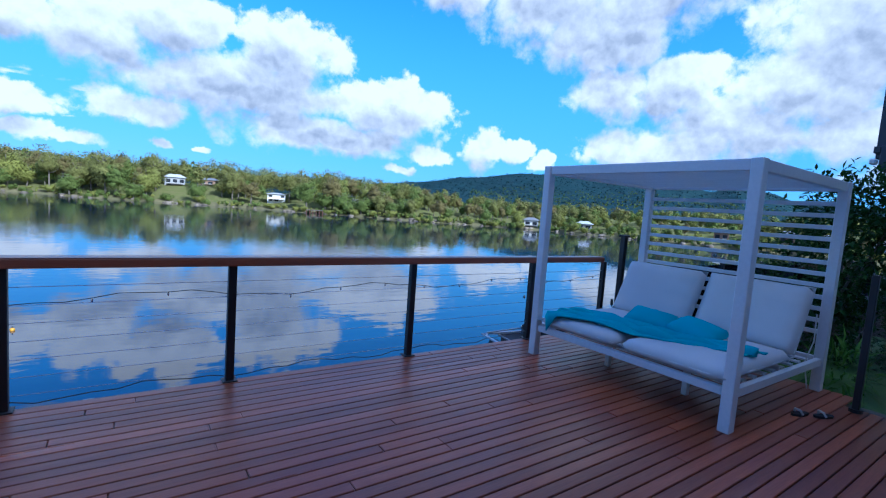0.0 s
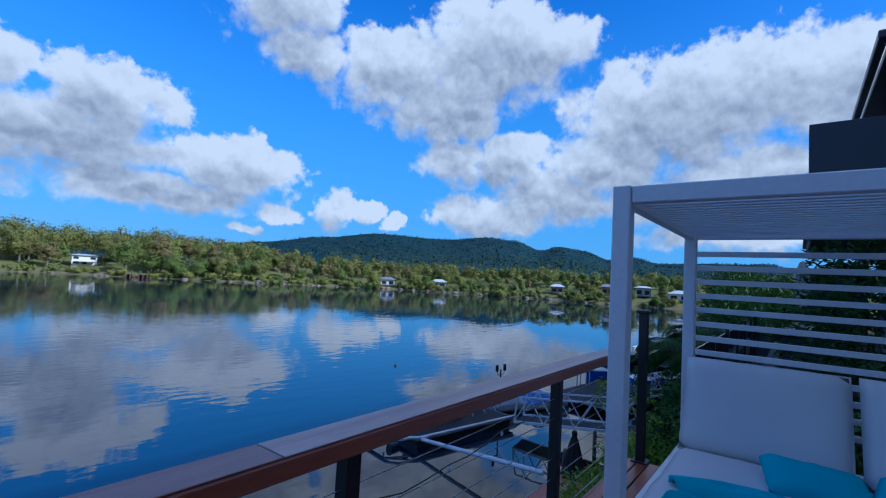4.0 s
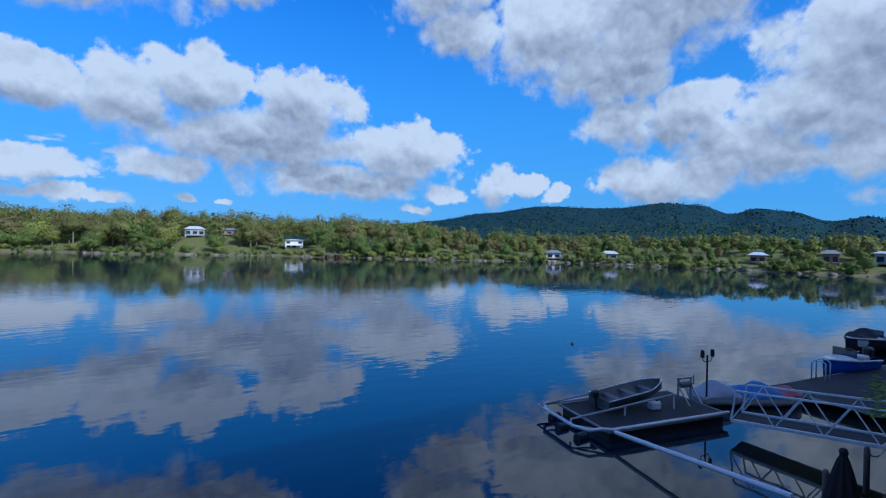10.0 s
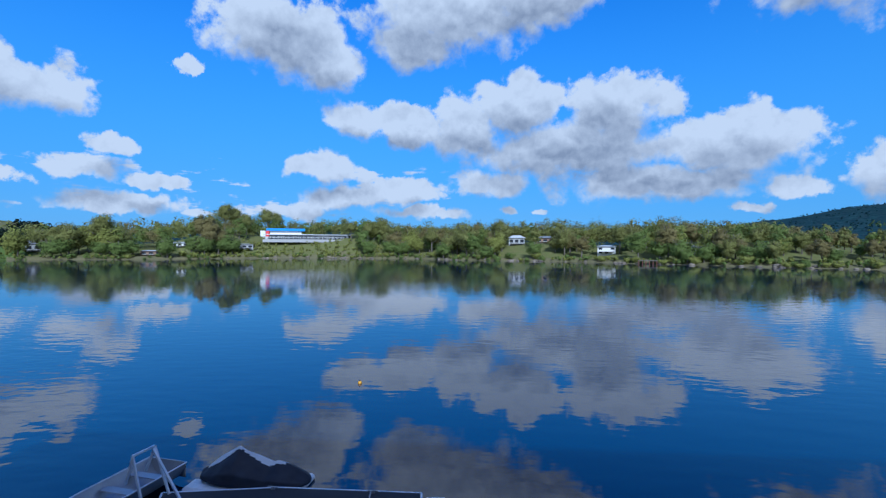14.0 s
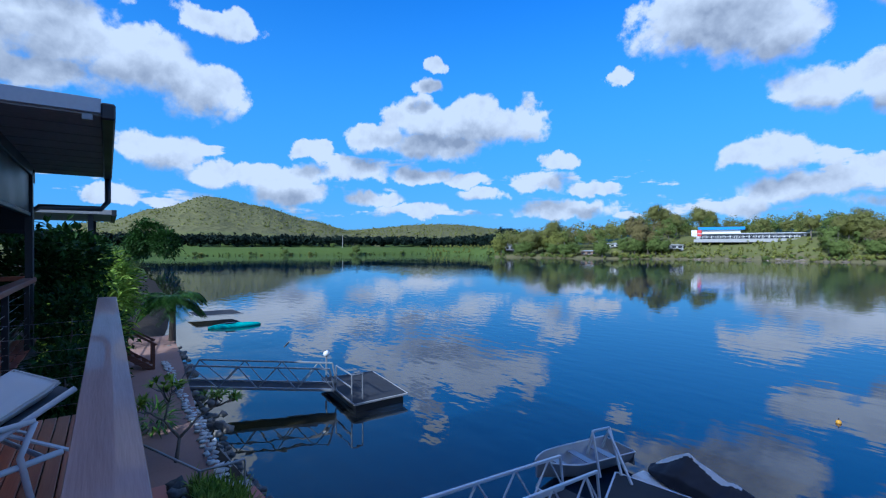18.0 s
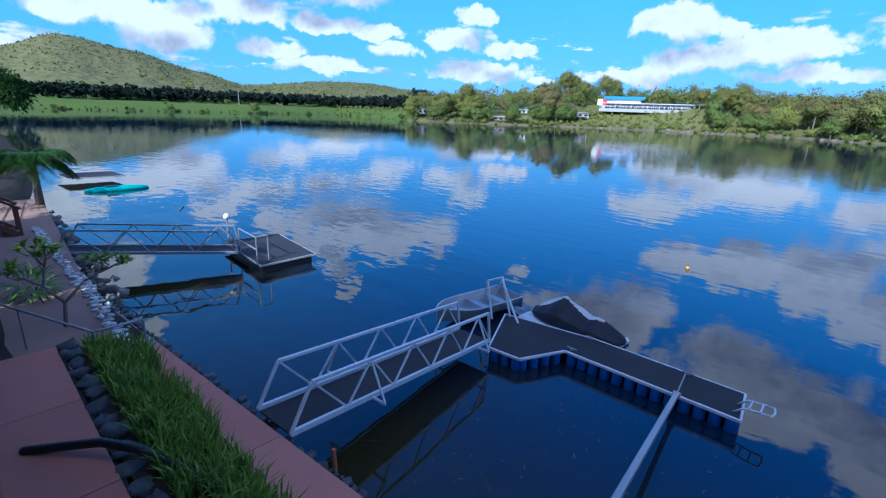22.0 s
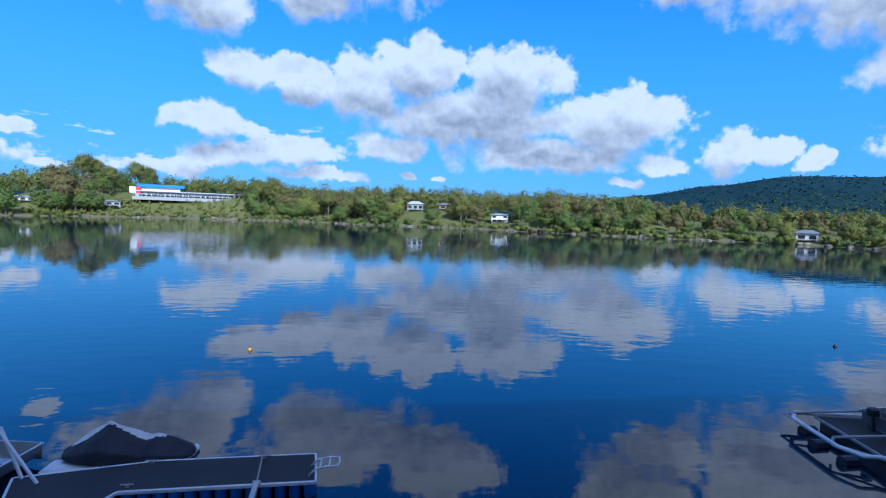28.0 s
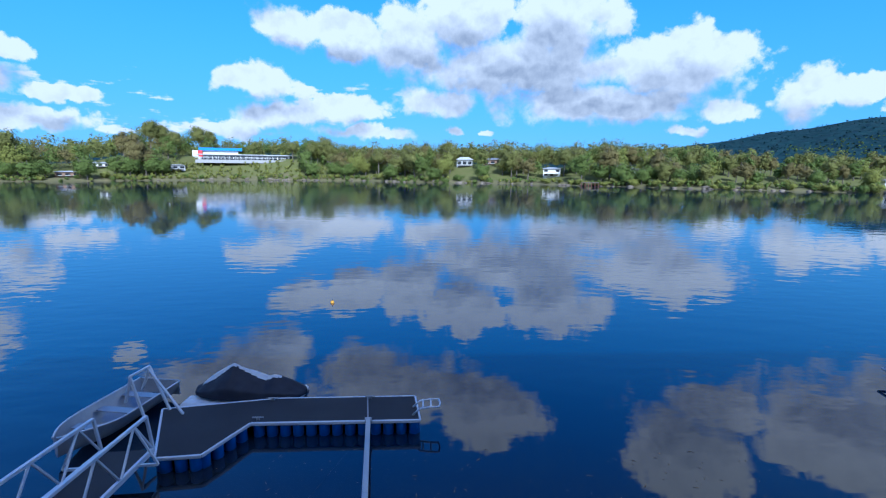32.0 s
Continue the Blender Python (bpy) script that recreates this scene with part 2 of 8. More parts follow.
def surface(name, col, col2=None, rough=0.6, metal=0.0, grain=30.0, stretch=(1, 1, 1), stain=1.2, stain_amt=0.25, bump=0.15,
            bump_dist=0.004, vary=0.0, coat=0.0, trans=0.0, spec=0.5, sss=0.0, alpha=1.0, island=False, thin=0.0):
    """A worn surface: fine grain, broad stains, a little relief, and tone that varies from piece to piece."""
    m = bpy.data.materials.new(name)
    m.use_nodes = True
    nt = m.node_tree
    p = nt.nodes["Principled BSDF"]
    col2 = col2 or tuple(c * 0.72 for c in col)
    co = nt.nodes.new("ShaderNodeTexCoord").outputs["Object"]
    mp = nt.nodes.new("ShaderNodeMapping")
    mp.inputs["Scale"].default_value = stretch
    nt.links.new(co, mp.inputs["Vector"])
    info = nt.nodes.new("ShaderNodeObjectInfo")
    shift = nt.nodes.new("ShaderNodeVectorMath")
    shift.operation = "MULTIPLY_ADD"
    shift.inputs[1].default_value = (1, 1, 1)
    nt.links.new(mp.outputs[0], shift.inputs[0])
    jump = nt.nodes.new("ShaderNodeMath")
    jump.operation = "MULTIPLY"
    jump.inputs[1].default_value = 37.0
    nt.links.new(info.outputs["Random"], jump.inputs[0])
    nt.links.new(jump.outputs[0], shift.inputs[2])

    def nz(scale, detail):
        n = nt.nodes.new("ShaderNodeTexNoise")
        n.inputs["Scale"].default_value, n.inputs["Detail"].default_value = scale, detail
        nt.links.new(shift.outputs[0], n.inputs["Vector"])
        return n.outputs["Fac"]

    fine_n, broad = nz(grain, 5.0), nz(stain, 3.0)

    def mix(f, a, b):
        n = nt.nodes.new("ShaderNodeMix")
        n.data_type = "RGBA"
        linked(nt, f, n.inputs["Factor"])
        linked(nt, a, n.inputs[6])
        linked(nt, b, n.inputs[7])
        return n.outputs[2]

    def scaled(v, k, off=0.0):
        n = nt.nodes.new("ShaderNodeMath")
        n.operation, n.use_clamp = "MULTIPLY_ADD", True
        nt.links.new(v, n.inputs[0])
        n.inputs[1].default_value, n.inputs[2].default_value = k, off
        return n.outputs[0]

    c = mix(scaled(fine_n, 1.6, -0.3), col, col2)
    c = mix(scaled(broad, 3.0 * stain_amt, -1.2 * stain_amt), c, tuple(x * 0.55 for x in col2))
    if vary or island:
        hs = nt.nodes.new("ShaderNodeHueSaturation")
        src = info.outputs["Random"]
        if island:
            src = nt.nodes.new("ShaderNodeNewGeometry").outputs["Random Per Island"]
        vv = nt.nodes.new("ShaderNodeMath")
        vv.operation = "MULTIPLY_ADD"
        nt.links.new(src, vv.inputs[0])
        vv.inputs[1].default_value, vv.inputs[2].default_value = 2 * vary, 1.0 - vary
        nt.links.new(vv.outputs[0], hs.inputs["Value"])
        nt.links.new(c, hs.inputs["Color"])
        c = hs.outputs[0]
    nt.links.new(c, p.inputs["Base Color"])
    nt.links.new(scaled(broad, 0.3, rough - 0.15), p.inputs["Roughness"])
    p.inputs["Metallic"].default_value = metal
    p.inputs["Specular IOR Level"].default_value = spec
    p.inputs["Coat Weight"].default_value = coat
    p.inputs["Transmission Weight"].default_value = trans
    p.inputs["Alpha"].default_value = alpha
    if bump:
        b = nt.nodes.new("ShaderNodeBump")
        b.inputs["Strength"].default_value, b.inputs["Distance"].default_value = bump, bump_dist
        nt.links.new(fine_n, b.inputs["Height"])
        nt.links.new(b.outputs[0], p.inputs["Normal"])
    if thin:
        t = nt.nodes.new("ShaderNodeBsdfTranslucent")
        nt.links.new(c, t.inputs["Color"])
        ms = nt.nodes.new("ShaderNodeMixShader")
        ms.inputs[0].default_value = thin
        nt.links.new(p.outputs[0], ms.inputs[1])
        nt.links.new(t.outputs[0], ms.inputs[2])
        nt.links.new(ms.outputs[0], nt.nodes["Material Output"].inputs["Surface"])
    return m


def clear_glass(name, tint, rough=0.02):
    m = bpy.data.materials.new(name)
    m.use_nodes = True
    nt = m.node_tree
    nt.nodes.remove(nt.nodes["Principled BSDF"])
    see, gloss, fres, ms = (nt.nodes.new(k) for k in ("ShaderNodeBsdfTransparent", "ShaderNodeBsdfGlossy", "ShaderNodeFresnel", "ShaderNodeMixShader"))
    see.inputs[0].default_value = (*tint, 1)
    gloss.inputs["Roughness"].default_value = rough
    fres.inputs["IOR"].default_value = 1.5
    nt.links.new(fres.outputs[0], ms.inputs[0])
    nt.links.new(see.outputs[0], ms.inputs[1])
    nt.links.new(gloss.outputs[0], ms.inputs[2])
    nt.links.new(ms.outputs[0], nt.nodes["Material Output"].inputs["Surface"])
    return m


M_DECK = surface("oiled hardwood deck", (0.42, 0.118, 0.050), (0.25, 0.062, 0.029), 0.34, grain=14, stretch=(0.6, 9, 9), stain=0.9, stain_amt=0.35, bump=0.25, bump_dist=0.003, vary=0.30, spec=0.55)
M_RAILTOP = surface("oiled timber handrail", (0.42, 0.130, 0.062), (0.29, 0.082, 0.040), 0.45, grain=18, stretch=(0.5, 8, 8), stain=1.6, stain_amt=0.35, bump=0.22, vary=0.1, coat=0.22)
M_RAILTOP.node_tree.nodes["Principled BSDF"].inputs["Coat Roughness"].default_value = 0.22
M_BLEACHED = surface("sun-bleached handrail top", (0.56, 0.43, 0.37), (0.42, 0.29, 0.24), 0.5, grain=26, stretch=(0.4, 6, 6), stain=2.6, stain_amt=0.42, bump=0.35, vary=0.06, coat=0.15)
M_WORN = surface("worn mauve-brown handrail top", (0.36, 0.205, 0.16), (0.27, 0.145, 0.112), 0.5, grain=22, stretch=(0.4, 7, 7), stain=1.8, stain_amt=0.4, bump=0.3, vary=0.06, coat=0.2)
M_BLACK = surface("black powder-coated steel", (0.018, 0.019, 0.022), None, 0.42, grain=60, stain_amt=0.2, bump=0.05)
M_STEEL = surface("stainless steel", (0.55, 0.56, 0.57), None, 0.28, 1.0, grain=80, stain_amt=0.15, bump=0.03)
M_WHITE = surface("white powder-coated aluminium", (0.78, 0.79, 0.80), (0.70, 0.71, 0.72), 0.42, grain=40, stain_amt=0.06, bump=0.04, vary=0.02)
M_CUSHION = surface("pale grey outdoor fabric", (0.65, 0.65, 0.65), (0.58, 0.58, 0.585), 0.85, grain=420, stain=3, stain_amt=0.08, bump=0.35, bump_dist=0.001)
M_PIPING = surface("white cushion piping", (0.74, 0.74, 0.72), None, 0.8, grain=200, stain_amt=0.05)
M_TEAL = surface("turquoise cotton", (0.05, 0.47, 0.53), (0.035, 0.38, 0.45), 0.9, grain=320, stain=5, stain_amt=0.12, bump=0.5, bump_dist=0.002)
M_TOWEL = surface("bright blue towelling", (0.05, 0.44, 0.72), (0.035, 0.34, 0.60), 0.95, grain=400, stain=6, stain_amt=0.12, bump=0.6, bump_dist=0.002)
M_SLING = surface("charcoal woven sling", (0.10, 0.115, 0.13), (0.075, 0.085, 0.10), 0.7, grain=350, stain_amt=0.1, bump=0.4, bump_dist=0.001)
M_GREYGLASS = surface("grey table glass", (0.09, 0.11, 0.13), None, 0.12, grain=10, stain_amt=0.1, bump=0.0)
M_RENDER = surface("cream rendered wall", (0.62, 0.60, 0.56), (0.56, 0.54, 0.50), 0.85, grain=70, stain=0.6, stain_amt=0.10, bump=0.35)
M_DARKWALL = surface("dark grey rendered wall", (0.055, 0.062, 0.072), (0.047, 0.053, 0.062), 0.7, grain=50, stain=0.5, stain_amt=0.12, bump=0.2)
M_ROOFPANEL = surface("pale grey insulated roof sheet", (0.42, 0.42, 0.42), None, 0.5, grain=20, stain=0.8, stain_amt=0.12, bump=0.03)
M_CHARCOAL = surface("charcoal painted steel", (0.03, 0.036, 0.046), None, 0.4, grain=50, stain_amt=0.15, bump=0.04)
M_TILE = surface("beige floor tile", (0.33, 0.29, 0.24), None, 0.35, grain=12, stain_amt=0.15)
M_INNER = surface("white plasterboard", (0.72, 0.71, 0.69), None, 0.9, grain=50, stain_amt=0.04, bump=0.05)
M_BLUEPVC = surface("blue inflatable vinyl", (0.01, 0.09, 0.55), None, 0.3, grain=6, stain_amt=0.1, bump=0.0)
M_FENCE = surface("off-white steel fence", (0.72, 0.72, 0.70), (0.66, 0.66, 0.64), 0.5, grain=20, stain=1, stain_amt=0.15, bump=0.05)
M_COVER = surface("black vinyl cover", (0.014, 0.016, 0.02), None, 0.55, grain=40, stain=4, stain_amt=0.2, bump=0.3)
M_NAVYCOVER = surface("navy canvas cover", (0.014, 0.017, 0.03), (0.01, 0.012, 0.022), 0.7, grain=120, stain=3, stain_amt=0.25, bump=0.5)
M_PALECOVER = surface("silver-white canvas", (0.66, 0.67, 0.69), None, 0.65, grain=120, stain=3, stain_amt=0.12, bump=0.4)
M_PONTOON = surface("charcoal pontoon decking", (0.036, 0.037, 0.042), (0.028, 0.029, 0.033), 0.75, grain=45, stretch=(1, 1, 1), stain=0.8, stain_amt=0.25, bump=0.4, spec=0.25)
M_ALU = surface("galvanised aluminium", (0.42, 0.43, 0.45), (0.33, 0.34, 0.36), 0.45, 0.55, grain=30, stain=2, stain_amt=0.2, bump=0.05)
M_PALEALU = surface("white painted aluminium truss", (0.66, 0.68, 0.72), (0.58, 0.60, 0.64), 0.45, 0.15, grain=30, stain=2, stain_amt=0.15, bump=0.05)
M_FLOAT = surface("blue plastic float drum", (0.015, 0.11, 0.42), None, 0.4, grain=10, stain_amt=0.3)
M_FASCIA = surface("grey weathered fascia", (0.36, 0.36, 0.36), None, 0.6, grain=20, stain=2, stain_amt=0.35)
M_PATH = surface("terracotta painted concrete", (0.50, 0.205, 0.145), (0.42, 0.165, 0.115), 0.8, grain=40, stain=0.7, stain_amt=0.28, bump=0.3, vary=0.06)
M_TANPATH = surface("brown worn concrete", (0.34, 0.205, 0.155), (0.27, 0.16, 0.12), 0.85, grain=30, stain=0.6, stain_amt=0.35, bump=0.3)
M_PEBBLE = surface("pale limewashed stone", (0.62, 0.62, 0.60), (0.48, 0.48, 0.46), 0.85, grain=14, stain=5, stain_amt=0.3, bump=0.5, bump_dist=0.02, vary=0.3)
M_ROCK = surface("grey river rock", (0.26, 0.24, 0.21), (0.15, 0.14, 0.125), 0.85, grain=14, stain=3, stain_amt=0.4, bump=0.6, bump_dist=0.02, vary=0.35)
M_MUDROCK = surface("brown bank rock", (0.20, 0.165, 0.125), (0.13, 0.11, 0.085), 0.9, grain=2, stain=0.6, stain_amt=0.4, bump=0.4, bump_dist=0.05, island=True, vary=0.4)
M_STONE = surface("blue-grey edging stone", (0.11, 0.12, 0.125), (0.07, 0.075, 0.08), 0.85, grain=10, stain=3, stain_amt=0.4, bump=0.5, bump_dist=0.02, vary=0.3)
M_WOODBROWN = surface("red-brown garden timber", (0.15, 0.06, 0.035), None, 0.7, grain=14, stretch=(1, 1, 6), stain_amt=0.3)
M_OLDTIMBER = surface("grey old timber", (0.13, 0.115, 0.095), None, 0.85, grain=14, stretch=(6, 6, 1), stain_amt=0.3)
M_HOSE = surface("black corrugated hose", (0.012, 0.012, 0.013), None, 0.5, grain=30, stain_amt=0.1)
M_GRASSBLADE = surface("green grass blade", (0.15, 0.27, 0.028), (0.19, 0.24, 0.045), 0.65, grain=4, stain_amt=0.3, bump=0, vary=0.45, island=True, thin=0.25, spec=0.12)
M_SHRUB = surface("dark green leaf", (0.042, 0.095, 0.019), (0.026, 0.064, 0.014), 0.5, grain=6, stain_amt=0.3, bump=0, vary=0.5, island=True, thin=0.2, spec=0.12)
M_LIME = surface("lime green leaf", (0.25, 0.35, 0.045), (0.16, 0.25, 0.034), 0.5, grain=6, stain_amt=0.2, bump=0, vary=0.4, island=True, thin=0.3, spec=0.12)
M_FERN = surface("mid green frond", (0.105, 0.215, 0.03), (0.07, 0.15, 0.024), 0.5, grain=6, stain_amt=0.25, bump=0, vary=0.45, island=True, thin=0.25, spec=0.12)
M_PALM = surface("dark green palm frond", (0.055, 0.125, 0.022), (0.034, 0.085, 0.016), 0.5, grain=6, stain_amt=0.25, bump=0, vary=0.45, island=True, thin=0.25, spec=0.12)
M_LITTER = surface("dry tan leaf", (0.26, 0.17, 0.08), None, 0.8, grain=20, stain_amt=0.3, bump=0, vary=0.4, island=True)
M_BARK = surface("grey bark", (0.19, 0.165, 0.135), (0.11, 0.095, 0.08), 0.9, grain=9, stretch=(3, 3, 0.6), stain_amt=0.35, bump=0.6, bump_dist=0.02)
M_GUM1 = surface("olive eucalypt leaves", (0.225, 0.230, 0.070), (0.165, 0.175, 0.053), 0.6, grain=0.9, stain=0.35, stain_amt=0.35, bump=0, vary=0.13, island=True, thin=0.35, spec=0.08)
M_GUM2 = surface("yellow-green eucalypt leaves", (0.235, 0.25, 0.058), (0.175, 0.19, 0.046), 0.6, grain=0.9, stain=0.35, stain_amt=0.3, bump=0, vary=0.13, island=True, thin=0.25, spec=0.08)
M_GUM3 = surface("deep green tree leaves", (0.165, 0.215, 0.056), (0.12, 0.165, 0.042), 0.6, grain=0.9, stain=0.35, stain_amt=0.35, bump=0, vary=0.13, island=True, thin=0.35, spec=0.08)
M_GUM4 = surface("dry brownish leaves", (0.205, 0.175, 0.066), (0.15, 0.13, 0.052), 0.65, grain=0.9, stain=0.35, stain_amt=0.3, bump=0, vary=0.13, island=True, thin=0.25, spec=0.08)
M_PINE = surface("dark pine foliage", (0.011, 0.021, 0.015), (0.008, 0.015, 0.011), 0.65, grain=0.9, stain=0.3, stain_amt=0.35, bump=0, vary=0.5, island=True, spec=0.08)
# distance haze and cloud shade are put into this dark blue-green
M_HAZYRANGE = surface("haze-tinted hill bush", (0.016, 0.046, 0.052), (0.012, 0.036, 0.042), 0.7, grain=0.9, stain=0.02, stain_amt=0.35, bump=0, vary=0.18, island=True, spec=0.08)
M_TERRACOTTA = surface("terracotta pot", (0.42, 0.13, 0.06), None, 0.75, grain=20, stain_amt=0.2)
M_WHITEHOUSE = surface("white weatherboard", (0.72, 0.72, 0.70), None, 0.7, grain=3, stain_amt=0.1, bump=0)
M_GREYHOUSE = surface("grey painted house wall", (0.34, 0.35, 0.36), None, 0.7, grain=3, stain_amt=0.15, bump=0)
M_BRICKHOUSE = surface("brown brick house wall", (0.30, 0.19, 0.13), None, 0.8, grain=6, stain_amt=0.2, bump=0)
M_TINROOF = surface("pale steel roof", (0.62, 0.64, 0.66), None, 0.4, 0.2, grain=3, stain_amt=0.12, bump=0)
M_GREYROOF = surface("grey tile roof", (0.20, 0.21, 0.23), None, 0.6, grain=4, stain_amt=0.15, bump=0.1)
M_BLUEROOF = surface("bright blue roof", (0.02, 0.22, 0.62), None, 0.5, grain=3, stain_amt=0.1, bump=0)
M_RED = surface("red painted panel", (0.60, 0.03, 0.04), None, 0.5, grain=3, stain_amt=0.1, bump=0)
M_WINDOW = surface("dark window pane", (0.03, 0.035, 0.045), None, 0.08, grain=2, stain_amt=0.1, bump=0)
M_GLASS = clear_glass("clear glass", (0.86, 0.93, 0.92))
M_SMOKED = clear_glass("smoked clear blind", (0.32, 0.36, 0.42), 0.1)
M_BULB = surface("white opal globe", (0.85, 0.85, 0.84), None, 0.25, grain=4, stain_amt=0.03, bump=0)
M_YELLOW = surface("yellow plastic buoy", (0.55, 0.28, 0.015), None, 0.45, grain=10, stain_amt=0.2)
M_TEALPLASTIC = surface("turquoise plastic kayak", (0.02, 0.42, 0.38), None, 0.35, grain=6, stain_amt=0.1)
M_BOATBLUE = surface("blue boat hull", (0.01, 0.10, 0.50), None, 0.25, grain=6, stain_amt=0.1, bump=0)
M_BOATWHITE = surface("white boat hull", (0.74, 0.75, 0.76), None, 0.3, grain=6, stain_amt=0.1, bump=0)
M_DULLALU = surface("dull dark aluminium", (0.15, 0.16, 0.17), None, 0.55, 0.3, grain=30, stain=2, stain_amt=0.3, bump=0.05)
M_FADED = surface("faded blue-grey canvas", (0.30, 0.33, 0.40), (0.24, 0.27, 0.34), 0.7, grain=60, stain=3, stain_amt=0.2, bump=0.4)
M_TARP = surface("blue tarpaulin", (0.05, 0.16, 0.45), None, 0.6, grain=20, stain=3, stain_amt=0.2, bump=0.3)
M_REDTARP = surface("faded red tarpaulin", (0.36, 0.10, 0.11), None, 0.65, grain=20, stain=3, stain_amt=0.2, bump=0.3)
M_UMBRELLA = surface("black umbrella canvas", (0.010, 0.010, 0.013), None, 0.8, grain=100, stain_amt=0.15, bump=0.3)
M_UMBPALE = surface("pale umbrella canvas", (0.50, 0.47, 0.43), None, 0.85, grain=100, stain_amt=0.15, bump=0.3)
M_ROPE = surface("pale rope", (0.42, 0.40, 0.36), None, 0.9, grain=60, stain_amt=0.2)
M_RUBBER = surface("dark rubber sole", (0.02, 0.02, 0.022), None, 0.7, grain=60, stain_amt=0.1)

# patterned pillow: green leaves on white
M_LEAFPILLOW = surface("green leaf print on white cotton", (0.68, 0.72, 0.70), None, 0.85, grain=200, stain_amt=0.02, bump=0.3, bump_dist=0.001)
nt = M_LEAFPILLOW.node_tree
p = nt.nodes["Principled BSDF"]
tc = nt.nodes.new("ShaderNodeTexCoord")
vor = nt.nodes.new("ShaderNodeTexVoronoi")
vor.inputs["Scale"].default_value = 9.0
mpn = nt.nodes.new("ShaderNodeMapping")
mpn.inputs["Scale"].default_value, mpn.inputs["Rotation"].default_value = (1.0, 2.3, 1.0), (0.0, 0.0, 0.7)
rp = nt.nodes.new("ShaderNodeValToRGB")
rp.color_ramp.interpolation = "CONSTANT"
rp.color_ramp.elements[0].color = (0.02, 0.16, 0.045, 1)
rp.color_ramp.elements[1].position, rp.color_ramp.elements[1].color = 0.56, (0.70, 0.75, 0.74, 1)
mid = rp.color_ramp.elements.new(0.30)
mid.color = (0.06, 0.30, 0.10, 1)
nt.links.new(tc.outputs["Object"], mpn.inputs["Vector"])
nt.links.new(mpn.outputs[0], vor.inputs["Vector"])
nt.links.new(vor.outputs["Distance"], rp.inputs["Fac"])
nt.links.new(rp.outputs[0], p.inputs["Base Color"])

# river: dark water, wind ripples in long low trains that gather in patches
M_WATER = bpy.data.materials.new("river water")
M_WATER.use_nodes = True
nt = M_WATER.node_tree
p = nt.nodes["Principled BSDF"]
p.inputs["Roughness"].default_value, p.inputs["IOR"].default_value = 0.01, 1.6
co = nt.nodes.new("ShaderNodeTexCoord").outputs["Object"]


def wave(scale, stretch, detail, turn):
    mp = nt.nodes.new("ShaderNodeMapping")
    mp.inputs["Scale"].default_value, mp.inputs["Rotation"].default_value = stretch, (0, 0, turn)
    nt.links.new(co, mp.inputs["Vector"])
    n = nt.nodes.new("ShaderNodeTexNoise")
    n.inputs["Scale"].default_value, n.inputs["Detail"].default_value = scale, detail
    nt.links.new(mp.outputs[0], n.inputs["Vector"])
    return n.outputs["Fac"]


def nmath(op, a, b, clamp=False):
    n = nt.nodes.new("ShaderNodeMath")
    n.operation, n.use_clamp = op, clamp
    linked(nt, a, n.inputs[0])
    linked(nt, b, n.inputs[1])
    return n.outputs[0]


swell = wave(0.9, (0.5, 1.0, 1.0), 1.0, 0.12)
ripple = wave(1.5, (0.55, 1.0, 1.0), 2.0, -0.10)
gust = wave(0.022, (1.0, 1.6, 1.0), 2.0, 0.3)
gust = nmath("MULTIPLY", nmath("SUBTRACT", gust, 0.38, True), 2.4, True)
chop = wave(4.2, (0.6, 1.0, 1.0), 2.0, 0.05)
height = nmath("ADD", nmath("MULTIPLY", swell, nmath("ADD", nmath("MULTIPLY", gust, 0.016), 0.005)), nmath("MULTIPLY", ripple, nmath("ADD", nmath("MULTIPLY", gust, 0.022), 0.003)))
height = nmath("ADD", height, nmath("MULTIPLY", chop, nmath("ADD", nmath("MULTIPLY", gust, 0.0022), 0.0)))
bmp = nt.nodes.new("ShaderNodeBump")
bmp.inputs["Strength"].default_value, bmp.inputs["Distance"].default_value = WAVES, 1.0
nt.links.new(height, bmp.inputs["Height"])
nt.links.new(bmp.outputs[0], p.inputs["Normal"])
# the shallows over the brown bed pass into deep blue
place = nt.nodes.new("ShaderNodeSeparateXYZ")
nt.links.new(co, place.inputs[0])
depth = nt.nodes.new("ShaderNodeMapRange")
depth.interpolation_type = "SMOOTHSTEP"
depth.inputs["From Min"].default_value, depth.inputs["From Max"].default_value = 4.5, 13.0
nt.links.new(nmath("ADD", place.outputs[1], nmath("MULTIPLY", wave(0.25, (1.0, 1.0, 1.0), 3.0, 0.4), 3.0)), depth.inputs["Value"])
bed = nt.nodes.new("ShaderNodeMix")
bed.data_type = "RGBA"
nt.links.new(depth.outputs["Result"], bed.inputs["Factor"])
bed.inputs[6].default_value, bed.inputs[7].default_value = (0.032, 0.027, 0.010, 1), (0.001, 0.013, 0.038, 1)
nt.links.new(bed.outputs[2], p.inputs["Base Color"])

